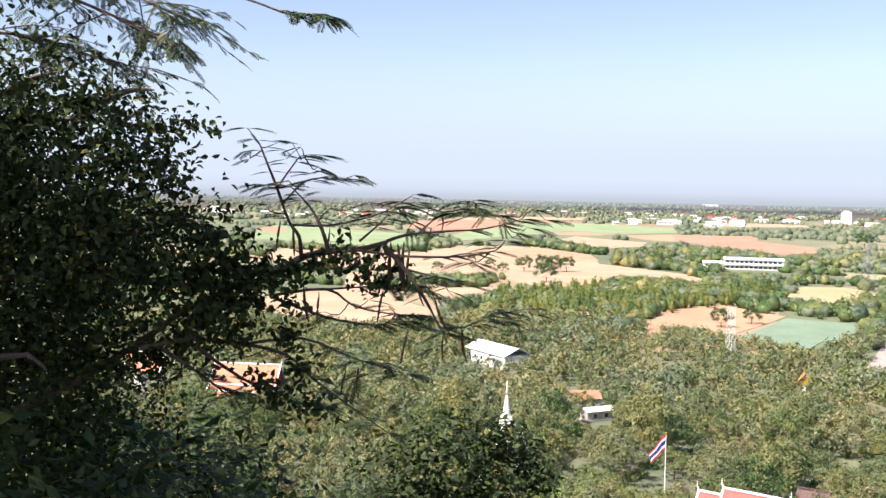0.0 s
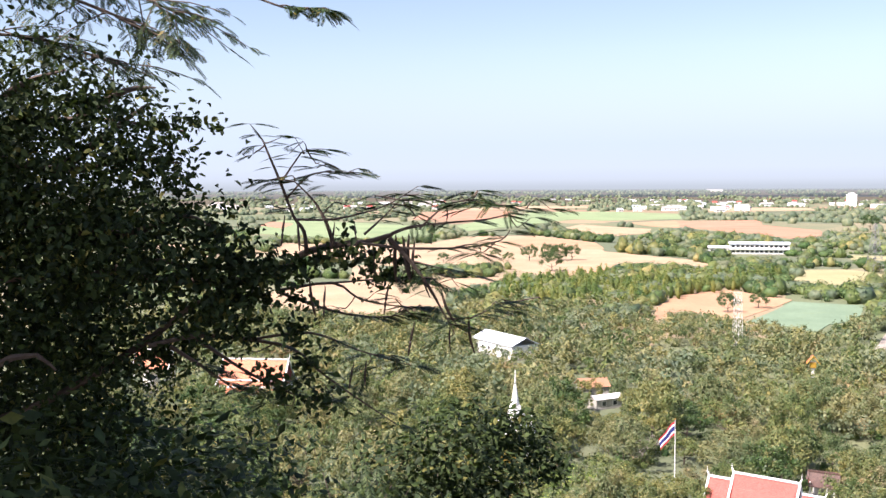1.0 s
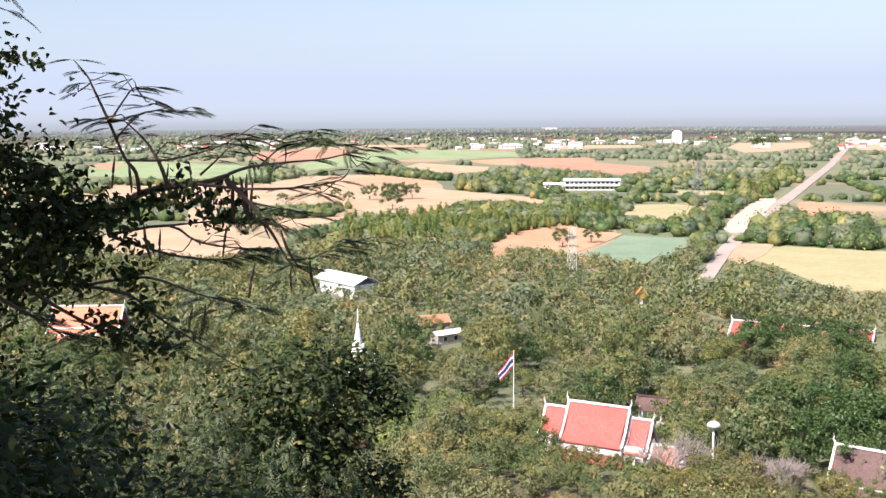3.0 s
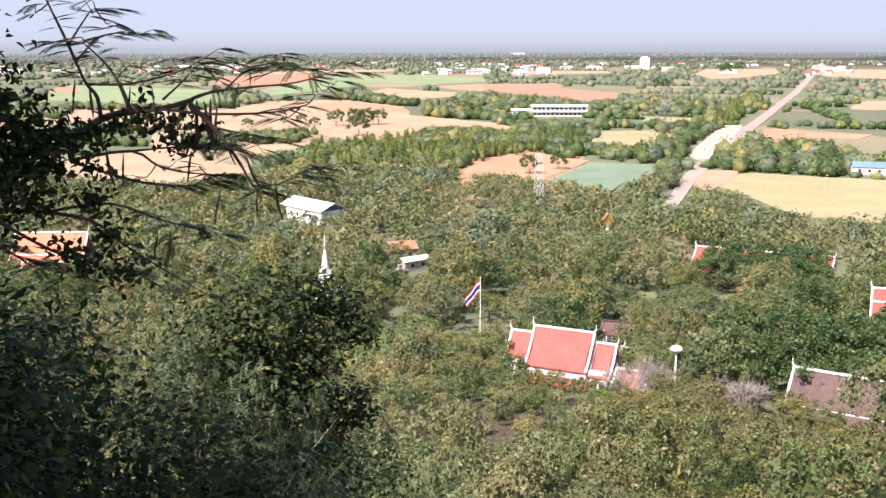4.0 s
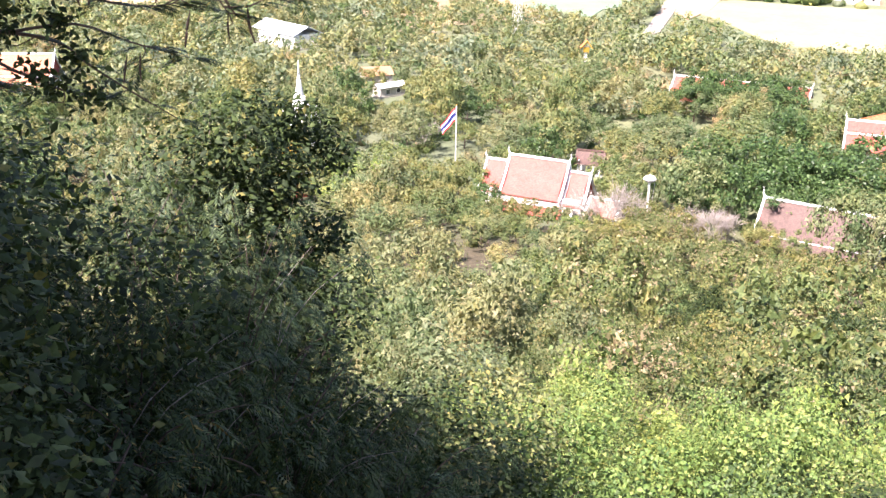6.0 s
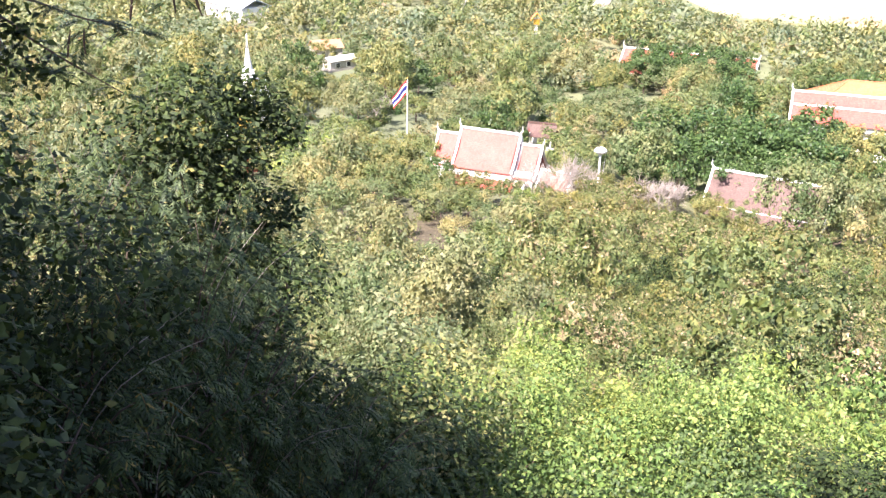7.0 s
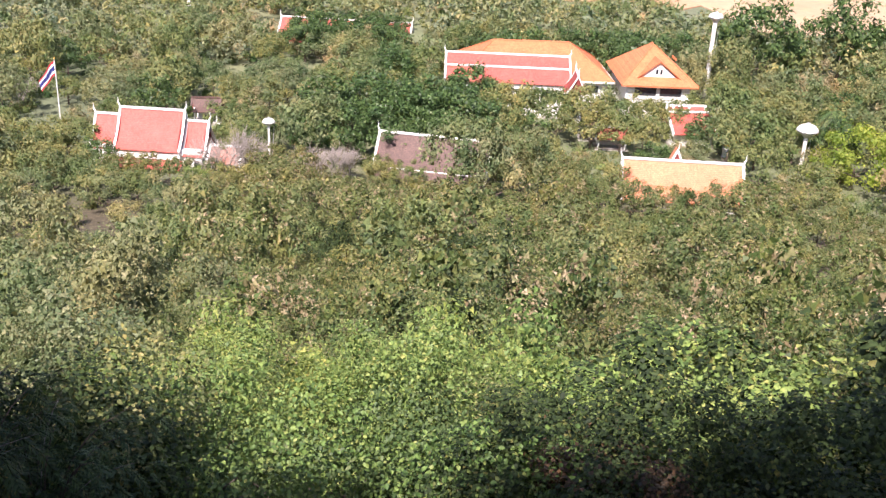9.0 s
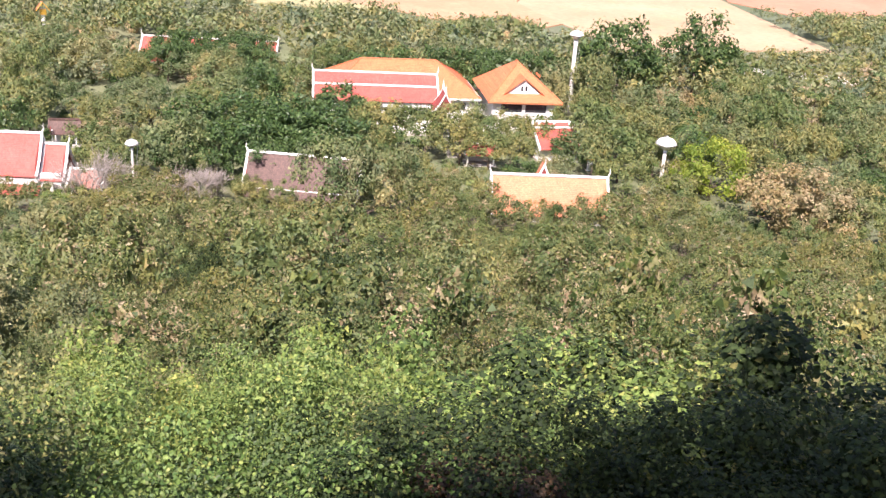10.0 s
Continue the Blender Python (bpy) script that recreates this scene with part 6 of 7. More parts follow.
def pod_tree():
    gen = np.random.default_rng(21)
    bx, by = -3.3, 4.3
    t = thing("pod_tree", bx, by, land(bx, by), 0, "slender feathery-leaved tree hung with dark seed pods", "tree")
    off = -np.array([bx, by, land(bx, by)])

    def rel(points):
        return [tuple(np.array(q) + off) for q in points]
    A = [at(-29, -7, 4.9), at(-17.85, -4.87, 4.9), at(-12.87, -5.27, 4.8), at(-9.94, -4.89, 4.7), at(-8.27, -3.81, 4.6), at(-6.6, -3.36, 4.5), at(-4.77, -3.18, 4.4), at(-3.38, -2.8, 4.3)]
    B = [at(-30, -14, 5.2), at(-22, -11.2, 4.9), at(-17.2, -8.6, 4.8), at(-14.2, -6.5, 4.6), at(-11.0, -5.1, 4.5)]
    part("trunk", tube(rel([(bx, by, land(bx, by) - 0.5), (-3.2, 4.3, 52.0), (-2.9, 4.3, 53.4), at(-30, -7.4, 5.0), at(-25.5, -5.4, 4.7)]), [0.085, 0.075, 0.06, 0.05, 0.036]), M_BARK, t)
    part("limb", tube(rel(A[1:]), [0.019, 0.018, 0.017, 0.016, 0.0145, 0.012, 0.009]), M_BARK, t)
    part("limb", tube(rel([(-3.05, 4.3, 52.9)] + B), [0.03, 0.022, 0.018, 0.016, 0.014, 0.01]), M_BARK, t)
    twigs = [
        ([at(-6.6, -3.36, 4.4), at(-7.02, -2.05, 4.4), at(-7.73, -0.82, 4.4), at(-8.73, 0.2, 4.4)], 0.011),
        ([at(-8.12, -3.75, 4.45), at(-8.23, -2.58, 4.4), at(-8.8, -1.72, 4.4), at(-9.47, 0.11, 4.4), at(-10.14, 1.77, 4.4), at(-10.49, 2.58, 4.4), at(-11.1, 3.34, 4.4)], 0.01),
        ([at(-9.47, 0.11, 4.4), at(-8.54, 1.47, 4.4), at(-8.09, 1.92, 4.4), at(-7.04, 1.98, 4.4)], 0.005),
        ([at(-9.21, -0.8, 4.4), at(-8.14, 0.34, 4.4), at(-7.23, 0.7, 4.4), at(-5.43, 0.69, 4.4)], 0.005),
        ([at(-8.72, -1.9, 4.4), at(-6.56, -1.91, 4.35), at(-4.11, -1.33, 4.35), at(-2.87, -0.72, 4.35), at(-1.86, -0.08, 4.35)], 0.006),
        ([at(-4.91, -2.77, 4.35), at(-3.82, -1.8, 4.35), at(-2.87, -0.82, 4.35)], 0.006),
        ([at(-3.38, -2.74, 4.3), at(-2.29, -2.38, 4.3), at(-0.41, -2.16, 4.3), at(2.1, -1.94, 4.3), at(4.15, -1.36, 4.3)], 0.008),
        ([at(-5.08, -3.26, 4.3), at(-2.31, -3.57, 4.3), at(0.81, -3.52, 4.3), at(2.71, -3.14, 4.3), at(3.22, -2.58, 4.3)], 0.007),
        ([at(-1.82, -2.45, 4.3), at(-0.4, -1.22, 4.3), at(0.86, -0.86, 4.3), at(1.43, -0.36, 4.3)], 0.005),
        ([at(0.86, -0.86, 4.3), at(2.42, -1.12, 4.3)], 0.003),
        ([at(-3.54, -2.98, 4.3), at(-2.33, -4.32, 4.3), at(-1.27, -5.81, 4.3), at(-0.51, -7.18, 4.3), at(-0.12, -7.81, 4.3)], 0.012),
        ([at(-0.33, -7.49, 4.3), at(1.06, -7.46, 4.3), at(2.66, -6.67, 4.3), at(3.36, -6.61, 4.3)], 0.005),
        ([at(-2.33, -4.25, 4.3), at(-0.78, -4.66, 4.3), at(0.79, -5.06, 4.3)], 0.004),
        ([at(-9.68, -5.81, 4.5), at(-6.67, -5.45, 4.5), at(-5.17, -6.37, 4.5), at(-3.01, -6.8, 4.5), at(-1.7, -6.83, 4.5)], 0.008),
        ([at(-6.67, -5.45, 4.45), at(-3.59, -5.23, 4.45), at(-1.97, -5.11, 4.45)], 0.005),
        ([at(-16.67, -8.59, 4.55), at(-14.13, -8.17, 4.55), at(-11.25, -8.48, 4.55), at(-8.9, -9.06, 4.55), at(-7.43, -10.35, 4.55), at(-5.62, -11.67, 4.55), at(-3.17, -13.31, 4.55)], 0.012),
        ([at(-9.68, -5.91, 4.5), at(-6.71, -7, 4.5), at(-4.27, -7.39, 4.5), at(-2.4, -7.19, 4.5)], 0.008),
        ([at(-14.14, -8.31, 4.6), at(-11.61, -10.12, 4.6), at(-8.98, -11.49, 4.6), at(-6.87, -11.91, 4.6)], 0.01),
        ([at(-11.25, -8.48, 4.5), at(-7.96, -8.18, 4.5), at(-5.25, -9.22, 4.5), at(-2.31, -10.1, 4.5)], 0.008),
        ([at(-15.56, -8.67, 4.6), at(-13.64, -9.98, 4.6), at(-11.95, -11.29, 4.6)], 0.012),
    ]
    ps, ws, ss = [], [], []
    for pts, r in twigs:
        line = [tuple(q) for q in pts]
        part("twig", tube(rel(line), [r * (1 - 0.8 * i / (len(line) - 1)) for i in range(len(line))], sides=5, fine=3), M_BARK, t)
        n = 13 if r < 0.015 else 4
        p, w = along(pts, n, gen, 0.35)
        end = np.array(pts[-1])[None]
        p = np.concatenate([p, np.repeat(end, 3, 0)])
        w = np.concatenate([unit(w) * 0.5, np.repeat(unit(w[-1:]), 3, 0)]) * [1, 1, 0.4] + gen.normal(size=(n + 3, 3)) * [0.8, 0.5, 0.07]
        ps.append(p), ws.append(w), ss.append(gen.uniform(0.06, 0.125, n + 3))
        for _ in range(3):                                 # hair-thin side twigs
            k = int(gen.integers(len(p)))
            q = p[k] + unit(unit(w[k]) * 0.4 + gen.normal(size=3) * [0.8, 0.4, 0.2] - [0, 0, 0.15]) * gen.uniform(0.05, 0.13)
            mid = (p[k] + q) / 2 + gen.normal(size=3) * 0.03
            part("twig", tube(rel([p[k], mid, q]), [0.0035, 0.0025, 0.0012], sides=4, fine=2), M_BARK, t)
            ps.append(np.stack([q, q, mid])), ws.append(unit(q - p[k]) + gen.normal(size=(3, 3)) * [0.5, 0.5, 0.2]), ss.append(gen.uniform(0.06, 0.12, 3))
    p, w, s = np.concatenate(ps), np.concatenate(ws) * [1, 0.45, 0.3], np.concatenate(ss)
    v, f = fronds(FLAT, p + off, w, s, gen, 0.2, 0.14)
    part("leaves", mesh_of("pod_tree_leaves", v, f), M_FROND, t, "fine feathery leaves, some turning yellow")
    kinds = [pod_mesh(b) for b in (-0.012, 0.0, 0.014, 0.03)]
    for az, el, turn, size, k in ((-9.3, -1.65, 0, 0.6, 1), (-8.65, -1.84, 0, 0.62, 0), (-5.47, -2.08, 0, 0.45, 1), (-4.42, -3.81, 0, 0.5, 1), (-3.16, -2.8, 0, 0.95, 2), (-2.79, -2.87, 0, 1, 2), (-2.42, -2.75, 0, 0.9, 3), (-2.12, -3.13, 0, 0.7, 2), (-0.91, -1.9, 0, 0.5, 1), (-0.68, -5.82, 0, 0.75, 3), (0.9, -7.36, 0, 0.7, 3), (-2.16, -7.61, 0, 0.7, 1), (-0.15, -7.87, 0, 0.5, 2), (-7.99, -5.17, 0, 0.75, 2), (-7.13, -5.59, 0, 0.6, 1), (-3.6, -5.54, 0, 0.6, 1), (-5.57, -9.82, 0, 0.55, 1), (-4.86, -9.79, 0, 0.5, 2), (-6.57, -2.06, 0, 0.5, 1), (-1.72, -4.95, 0, 0.5, 2)):
        c = at(az, el, 4.3) + off
        part("pod", kinds[k], None, t).matrix_basis = Matrix.Translation(c) @ pose(0, 0, 0, gen.uniform(-8, 8), gen.uniform(-12, 12), turn) @ Matrix.Diagonal((size * 1.05, size * 1.05, size * 1.25, 1))


pod_tree()


def shade_tree(bx, by, blobs, limbs, per, leaf, label, material, name="shade_tree", wide=0.6):
    gen = np.random.default_rng(int(abs(bx * 13 + by * 7)) + 5)
    z0 = land(bx, by)
    t = thing(name, bx, by, z0, 0, label, "tree")
    part("trunk", tube([(0, 0, -0.5), (0.1, 0.05, 1.6), (0.25, 0.1, 3.2), (0.4, 0.1, 5.0)], [0.24, 0.18, 0.15, 0.09]), M_BARK, t)
    for pts in limbs:
        part("limb", tube([tuple(np.array(q) - [bx, by, z0]) for q in pts], [0.026 - 0.022 * i / (len(pts) - 1) for i in range(len(pts))], sides=6, fine=3), M_BARK, t)
    v, f = leafy_blobs([(x - bx, y - by, z - z0, r) for x, y, z, r in blobs], per, leaf, gen, wide)
    part("crown", mesh_of(name + "_crown", v, f), material, t)
    return t


def blob(az, el, d, r):
    x, y, z = at(az, el, d)
    return (x, y, z, r)


NEAR_MASS = [blob(-25.5, 4.0, 5.0, 0.5), blob(-22.5, 3.4, 4.8, 0.42), blob(-19.5, 4.3, 4.7, 0.27), blob(-18.0, 1.6, 4.6, 0.33), blob(-15.8, 3.3, 4.7, 0.17), blob(-15.9, 1.0, 4.6, 0.17), blob(-23.5, -0.5, 4.8, 0.54), blob(-19.0, -1.5, 4.6, 0.38),
             blob(-15.5, -1.6, 4.6, 0.26), blob(-13.6, -2.6, 4.6, 0.15), blob(-25.0, -4.5, 4.8, 0.54), blob(-20.5, -4.6, 4.6, 0.38), blob(-16.8, -4.4, 4.5, 0.28), blob(-14.2, -4.6, 4.5, 0.16), blob(-23.0, -8.5, 4.9, 0.46), blob(-19.5, -8.6, 4.8, 0.32),
             blob(-11.6, -4.7, 4.4, 0.13), blob(-9.7, -4.9, 4.35, 0.11), blob(-8.7, -6.3, 4.35, 0.09), blob(-12.6, -6.6, 4.4, 0.12), blob(-8.8, -8.2, 4.4, 0.1), blob(-8.2, -10.0, 4.4, 0.11), blob(-7.6, -11.8, 4.4, 0.12), blob(-4.6, -4.3, 4.3, 0.08), blob(-5.6, -3.6, 4.3, 0.06),
             blob(-6.2, -4.2, 4.35, 0.09), blob(-7.6, -4.2, 4.4, 0.08), blob(-3.2, -4.8, 4.35, 0.06), blob(-4.0, -5.3, 4.35, 0.06), blob(-13.4, -6.6, 4.6, 0.14), blob(-11.0, -6.0, 4.5, 0.1), blob(-14.5, -8.2, 4.8, 0.2), blob(-12.25, -4.06, 4.45, 0.15), blob(-11.11, -4.7, 4.45, 0.13), blob(-9.92, -4.28, 4.45, 0.1), blob(-8.74, -4.47, 4.45, 0.08), blob(-7.53, -4.04, 4.45, 0.07), blob(-6.32, -3.92, 4.45, 0.07), blob(-5.4, -3.78, 4.45, 0.07), blob(-4.33, -3.81, 4.45, 0.06), blob(-3.55, -3.51, 4.45, 0.05), blob(-2.95, -4.3, 4.45, 0.06), blob(-4.51, -4.89, 4.45, 0.07), blob(-3.59, -5.07, 4.45, 0.06), blob(-5.98, -2.69, 4.45, 0.05), blob(-2.35, -5.1, 4.45, 0.05), blob(-12.76, -2.54, 4.45, 0.14), blob(-13.41, -4.62, 4.45, 0.2), blob(-11.75, -6.19, 4.45, 0.13), blob(-10.29, -6.25, 4.45, 0.08), blob(-11.82, -8, 4.45, 0.14), blob(-13.23, -7.02, 4.45, 0.2), blob(-8.86, -7.83, 4.45, 0.07), blob(-10.15, -10.51, 4.45, 0.1), blob(-9.58, -11.45, 4.45, 0.08), blob(-14.0, 3.4, 4.7, 0.08), blob(-13.0, 3.2, 4.7, 0.05), blob(-22, -3, 5.4, 0.55), blob(-20, -6, 5.4, 0.5), blob(-18.4, -2.5, 5.2, 0.36), blob(-24, 2, 5.4, 0.55), blob(-27, -1, 5.2, 0.7), blob(-27, -7, 5.2, 0.75), blob(-24, -12, 5.4, 0.6), blob(-20, -12.5, 5.6, 0.5), blob(-16, -9.0, 4.9, 0.22)]
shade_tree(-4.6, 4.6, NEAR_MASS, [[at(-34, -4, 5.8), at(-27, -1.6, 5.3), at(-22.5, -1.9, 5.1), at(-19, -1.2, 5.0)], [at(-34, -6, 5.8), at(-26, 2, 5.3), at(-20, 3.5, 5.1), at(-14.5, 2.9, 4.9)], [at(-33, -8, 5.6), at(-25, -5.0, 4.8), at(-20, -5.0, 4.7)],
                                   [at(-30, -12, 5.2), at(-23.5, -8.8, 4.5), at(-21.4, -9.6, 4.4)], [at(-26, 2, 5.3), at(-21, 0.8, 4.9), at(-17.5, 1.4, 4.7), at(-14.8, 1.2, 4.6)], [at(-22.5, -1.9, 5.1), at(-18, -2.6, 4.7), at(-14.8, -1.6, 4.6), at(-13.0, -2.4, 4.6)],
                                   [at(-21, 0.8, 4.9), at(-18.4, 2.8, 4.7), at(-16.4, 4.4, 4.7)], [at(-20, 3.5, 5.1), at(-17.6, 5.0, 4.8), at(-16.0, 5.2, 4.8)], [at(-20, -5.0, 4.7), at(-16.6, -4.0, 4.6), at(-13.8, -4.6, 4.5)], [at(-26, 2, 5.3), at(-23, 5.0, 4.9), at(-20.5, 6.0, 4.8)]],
           7000, 0.038, "dark broad-leaved tree crowding the lookout's edge", M_SHADED)


# added out of view to the left, only to keep sun off the shrubs
shade_tree(-7.6, 8.8, [(-6.6, 6.8, 54.0, 1.2), (-7.4, 8.2, 53.4, 1.3), (-6.2, 9.0, 52.4, 1.0), (-8.5, 9.5, 52.6, 1.4), (-7.8, 10.8, 51.4, 1.4), (-8.2, 12.4, 50.2, 1.4), (-9.4, 5.0, 58.6, 1.4), (-8.2, 6.2, 58.8, 1.3), (-9.6, 8.4, 56.8, 1.5), (-8.0, 9.6, 56.2, 1.3), (-9.8, 6.6, 60.0, 1.4)],
           [[(-7.5, 8.8, 50.0), (-7.0, 7.6, 52.4), (-6.6, 6.8, 54.0)], [(-7.5, 8.8, 49.5), (-6.4, 8.9, 51.6), (-5.9, 8.8, 52.8)]], 1300, 0.15, "unseen tree added on the slope to shade the shrubs", M_SHADED)


# a second added tree, never in view, that blocks sky light from the bank
shade_tree(6.4, 0.2, [(6.4, 2.4, 56.6, 1.2), (7.5, 3.5, 56.5, 1.3), (8.0, 1.6, 57.0, 1.3), (6.0, 1.0, 57.8, 1.3), (9.0, 2.8, 56.2, 1.2), (5.0, 0.0, 58.6, 1.3), (7.0, -0.6, 58.2, 1.4), (9.2, 4.4, 55.6, 1.0)],
           [[(6.6, 0.3, 56.0), (7.0, 1.8, 56.6), (7.6, 3.4, 56.8)], [(6.7, 0.3, 56.4), (6.2, 1.0, 57.4), (5.2, 0.2, 58.4)], [(6.8, 0.3, 56.6), (8.0, 1.4, 57.0), (9.0, 2.6, 56.4)]], 1100, 0.16, "leafy tree that shades the bank below the lookout", M_SHADED)


def sprays(pts, n, gen, t, off, reach, start=0.25):
    """Level side twigs along a bough, each with small feathery leaves on both sides; returns places, ways and sizes."""
    ps, ws, ss = [], [], []
    p, w = along(pts, n, gen, start)
    for k in range(n):
        way = unit(unit(w[k]) * 0.7 + gen.normal(size=3) * [0.75, 0.75, 0.22])
        ln = gen.uniform(*reach)
        q = p[k] + way * ln + [0, 0, -0.15 * ln]
        m = (p[k] + q) / 2 + [0, 0, 0.06 * ln]
        part("twig", tube([tuple(p[k] + off), tuple(m + off), tuple(q + off)], [0.004, 0.003, 0.0012], sides=4, fine=2), M_BARK, t)
        side = unit(np.cross(way, [0, 0, 1.0]))
        for i in range(7):
            u = 0.3 + 0.7 * i / 6
            c = p[k] * (1 - u) ** 2 + m * 2 * u * (1 - u) + q * u * u
            ps.append(c), ws.append(way * 0.7 + side * (1 if i % 2 else -1) * (0.0 if i == 6 else 0.8) + gen.normal(size=3) * 0.15), ss.append(gen.uniform(0.05, 0.1))
    return np.array(ps), np.array(ws), np.array(ss)


def overhang():
    """Feathery boughs that hang in from above."""
    gen = np.random.default_rng(33)
    bx, by = -5.5, 2.6
    z0 = land(bx, by)
    t = thing("overhanging_tree", bx, by, z0, 0, "tall feathery tree whose boughs hang over the lookout", "tree")
    off = -np.array([bx, by, z0])
    part("trunk", tube([(0, 0, -0.5), (0.2, 0.1, 3), (0.6, 0.3, 6), (0.9, 0.5, 8.5)], [0.26, 0.2, 0.15, 0.08]), M_BARK, t)
    ps, ws, ss = [], [], []
    for pts, r, n in (([at(-40, 16, 5.6), at(-28, 11.5, 5.4), at(-20, 9.6, 5.2), at(-15.5, 7.8, 5.1)], 0.018, 150), ([at(-40, 18, 5.6), at(-26, 14.5, 5.3), at(-17, 11.6, 5.1), at(-11.2, 10.2, 5.0), at(-8.8, 9.5, 5.0), at(-6.9, 9.6, 5.0)], 0.012, 34),
                      ([at(-38, 12, 5.6), at(-28, 8.0, 5.5), at(-22, 7.6, 5.3), at(-18, 6.4, 5.2)], 0.014, 150), ([at(-30, 14, 5.4), at(-22, 12, 5.2), at(-17, 10, 5.1), at(-14.5, 9.0, 5.0)], 0.013, 130), ([at(-36, 20, 5.4), at(-26, 17, 5.2), at(-18, 15, 5.0)], 0.018, 130)):
        part("bough", tube([tuple(q + off) for q in pts], [r * (1 - 0.8 * i / (len(pts) - 1)) for i in range(len(pts))], sides=5, fine=4), M_BARK, t)
        a, b, c = sprays(pts, n // 4, gen, t, off, (0.15, 0.42), 0.25) if n > 40 else sprays(pts, 8, gen, t, off, (0.05, 0.11), 0.74)
        ps.append(a), ws.append(b), ss.append(c)
    p, w, size = np.concatenate(ps), np.concatenate(ws), np.concatenate(ss)
    v, f = fronds(FINE, p + off, w, size, gen, 0.3)
    part("leaves", mesh_of("overhang_leaves", v, f), M_FROND, t)
    # unseen leaf clumps added above and behind the lookout, set along the sun's rays for shade
    blobs = [(x, y, 58.8, 0.72) for x, y in ((2.0, -1.8), (2.8, -1.1), (3.7, -0.5), (0.7, -1.8), (1.5, -1.1), (2.4, -0.5), (3.2, 0.2), (0.2, -1.1), (1.0, -0.5), (-0.3, -0.5), (0.5, 0.1), (-0.8, 0.1), (-1.3, 0.8), (-4.7, 0.1), (-3.9, 0.7), (-3.1, 1.4), (-6.0, 0.1), (-5.2, 0.7), (-4.4, 1.4), (-3.6, 2.0), (-6.5, 0.7), (-5.7, 1.3), (-4.9, 2.0), (-7.0, 1.3), (-6.2, 2.0), (-5.4, 2.6), (-6.7, 2.6), (-5.9, 3.3), (-5.0, 3.9), (-7.2, 3.2), (-6.4, 3.9))]
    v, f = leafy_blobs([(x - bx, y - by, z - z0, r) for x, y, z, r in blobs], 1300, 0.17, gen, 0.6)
    part("crown", mesh_of("unseen_shade_crown", v, f), M_SHADED, t)


overhang()


def feather_shrub(az, d, top_el, radius, count, label, seed, size=(0.08, 0.17), material=None):
    """A many-stemmed shrub of drooping feathery leaves."""
    gen = np.random.default_rng(seed)
    x, y = polar(az, d)
    z0 = land(x, y)
    top = 55 + d * math.tan(radians(top_el)) - z0
    t = thing("feathery_shrub", x, y, z0, 0, label, "shrub", "feathery shrubs")
    ps, ws = [], []
    for k in range(13):
        a = gen.uniform(0, math.tau)
        r = radius * gen.uniform(0.4, 1.1)
        h = top * gen.uniform(0.6, 1.0)
        pts = [(0.15 * math.cos(a), 0.15 * math.sin(a), -0.3), (r * 0.2 * math.cos(a + 0.6), r * 0.2 * math.sin(a + 0.6), h * 0.4), (r * 0.6 * math.cos(a + 0.2), r * 0.6 * math.sin(a + 0.2), h * 0.8), (r * 1.2 * math.cos(a), r * 1.2 * math.sin(a), h)]
        thin = [0.016, 0.011, 0.006, 0.002]
        part("stem", tube(pts, thin if k % 5 else [r * 0.6 for r in thin], sides=5, fine=3), M_BARK if k % 5 else M_TWIG, t)
        n = count // 13
        p, w = along(pts, n, gen, 0.25)
        p = p + gen.normal(size=p.shape) * radius * [0.13, 0.13, 0.08]
        out = p * [1, 1, 0]
        ps.append(p), ws.append(unit(out + gen.normal(size=p.shape) * 0.5) + [0, 0, 0.15] + gen.normal(size=p.shape) * 0.35)
    p, w = np.concatenate(ps), np.concatenate(ws)
    v, f = fronds(SOFT, p, w, gen.uniform(*size, len(p)), gen, 0.6)
    part("leaves", mesh_of("feathery_leaves", v, f), material or M_SPRAY, t)


for i, (az, d, el, r) in enumerate(((-22, 8.4, -10.8, 1.5), (-17, 8.8, -11.5, 1.4), (-12.5, 9.2, -12.2, 1.3), (-8.5, 8.6, -12.6, 1.2), (-4.6, 9.0, -12.6, 1.1), (-1.2, 9.2, -12.0, 1.0), (0.6, 9.4, -12.0, 0.65), (-15, 7.0, -17, 1.2), (-8, 7.0, -18, 1.2), (-2.2, 7.2, -18, 0.95),
                                    (-20, 6.6, -17, 1.2), (1.4, 7.6, -21.0, 0.55), (-11, 5.8, -25, 1.0), (-4.5, 5.8, -26, 0.9), (1.5, 6.2, -26.5, 0.75), (5.0, 7.0, -29.0, 0.6), (9.0, 7.2, -30, 0.7))):
    # nearest and leftmost shrubs take the darker leaves in place of deeper shade
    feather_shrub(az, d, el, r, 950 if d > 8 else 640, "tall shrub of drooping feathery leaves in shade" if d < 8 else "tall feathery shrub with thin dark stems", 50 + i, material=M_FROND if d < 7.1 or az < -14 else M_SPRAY)


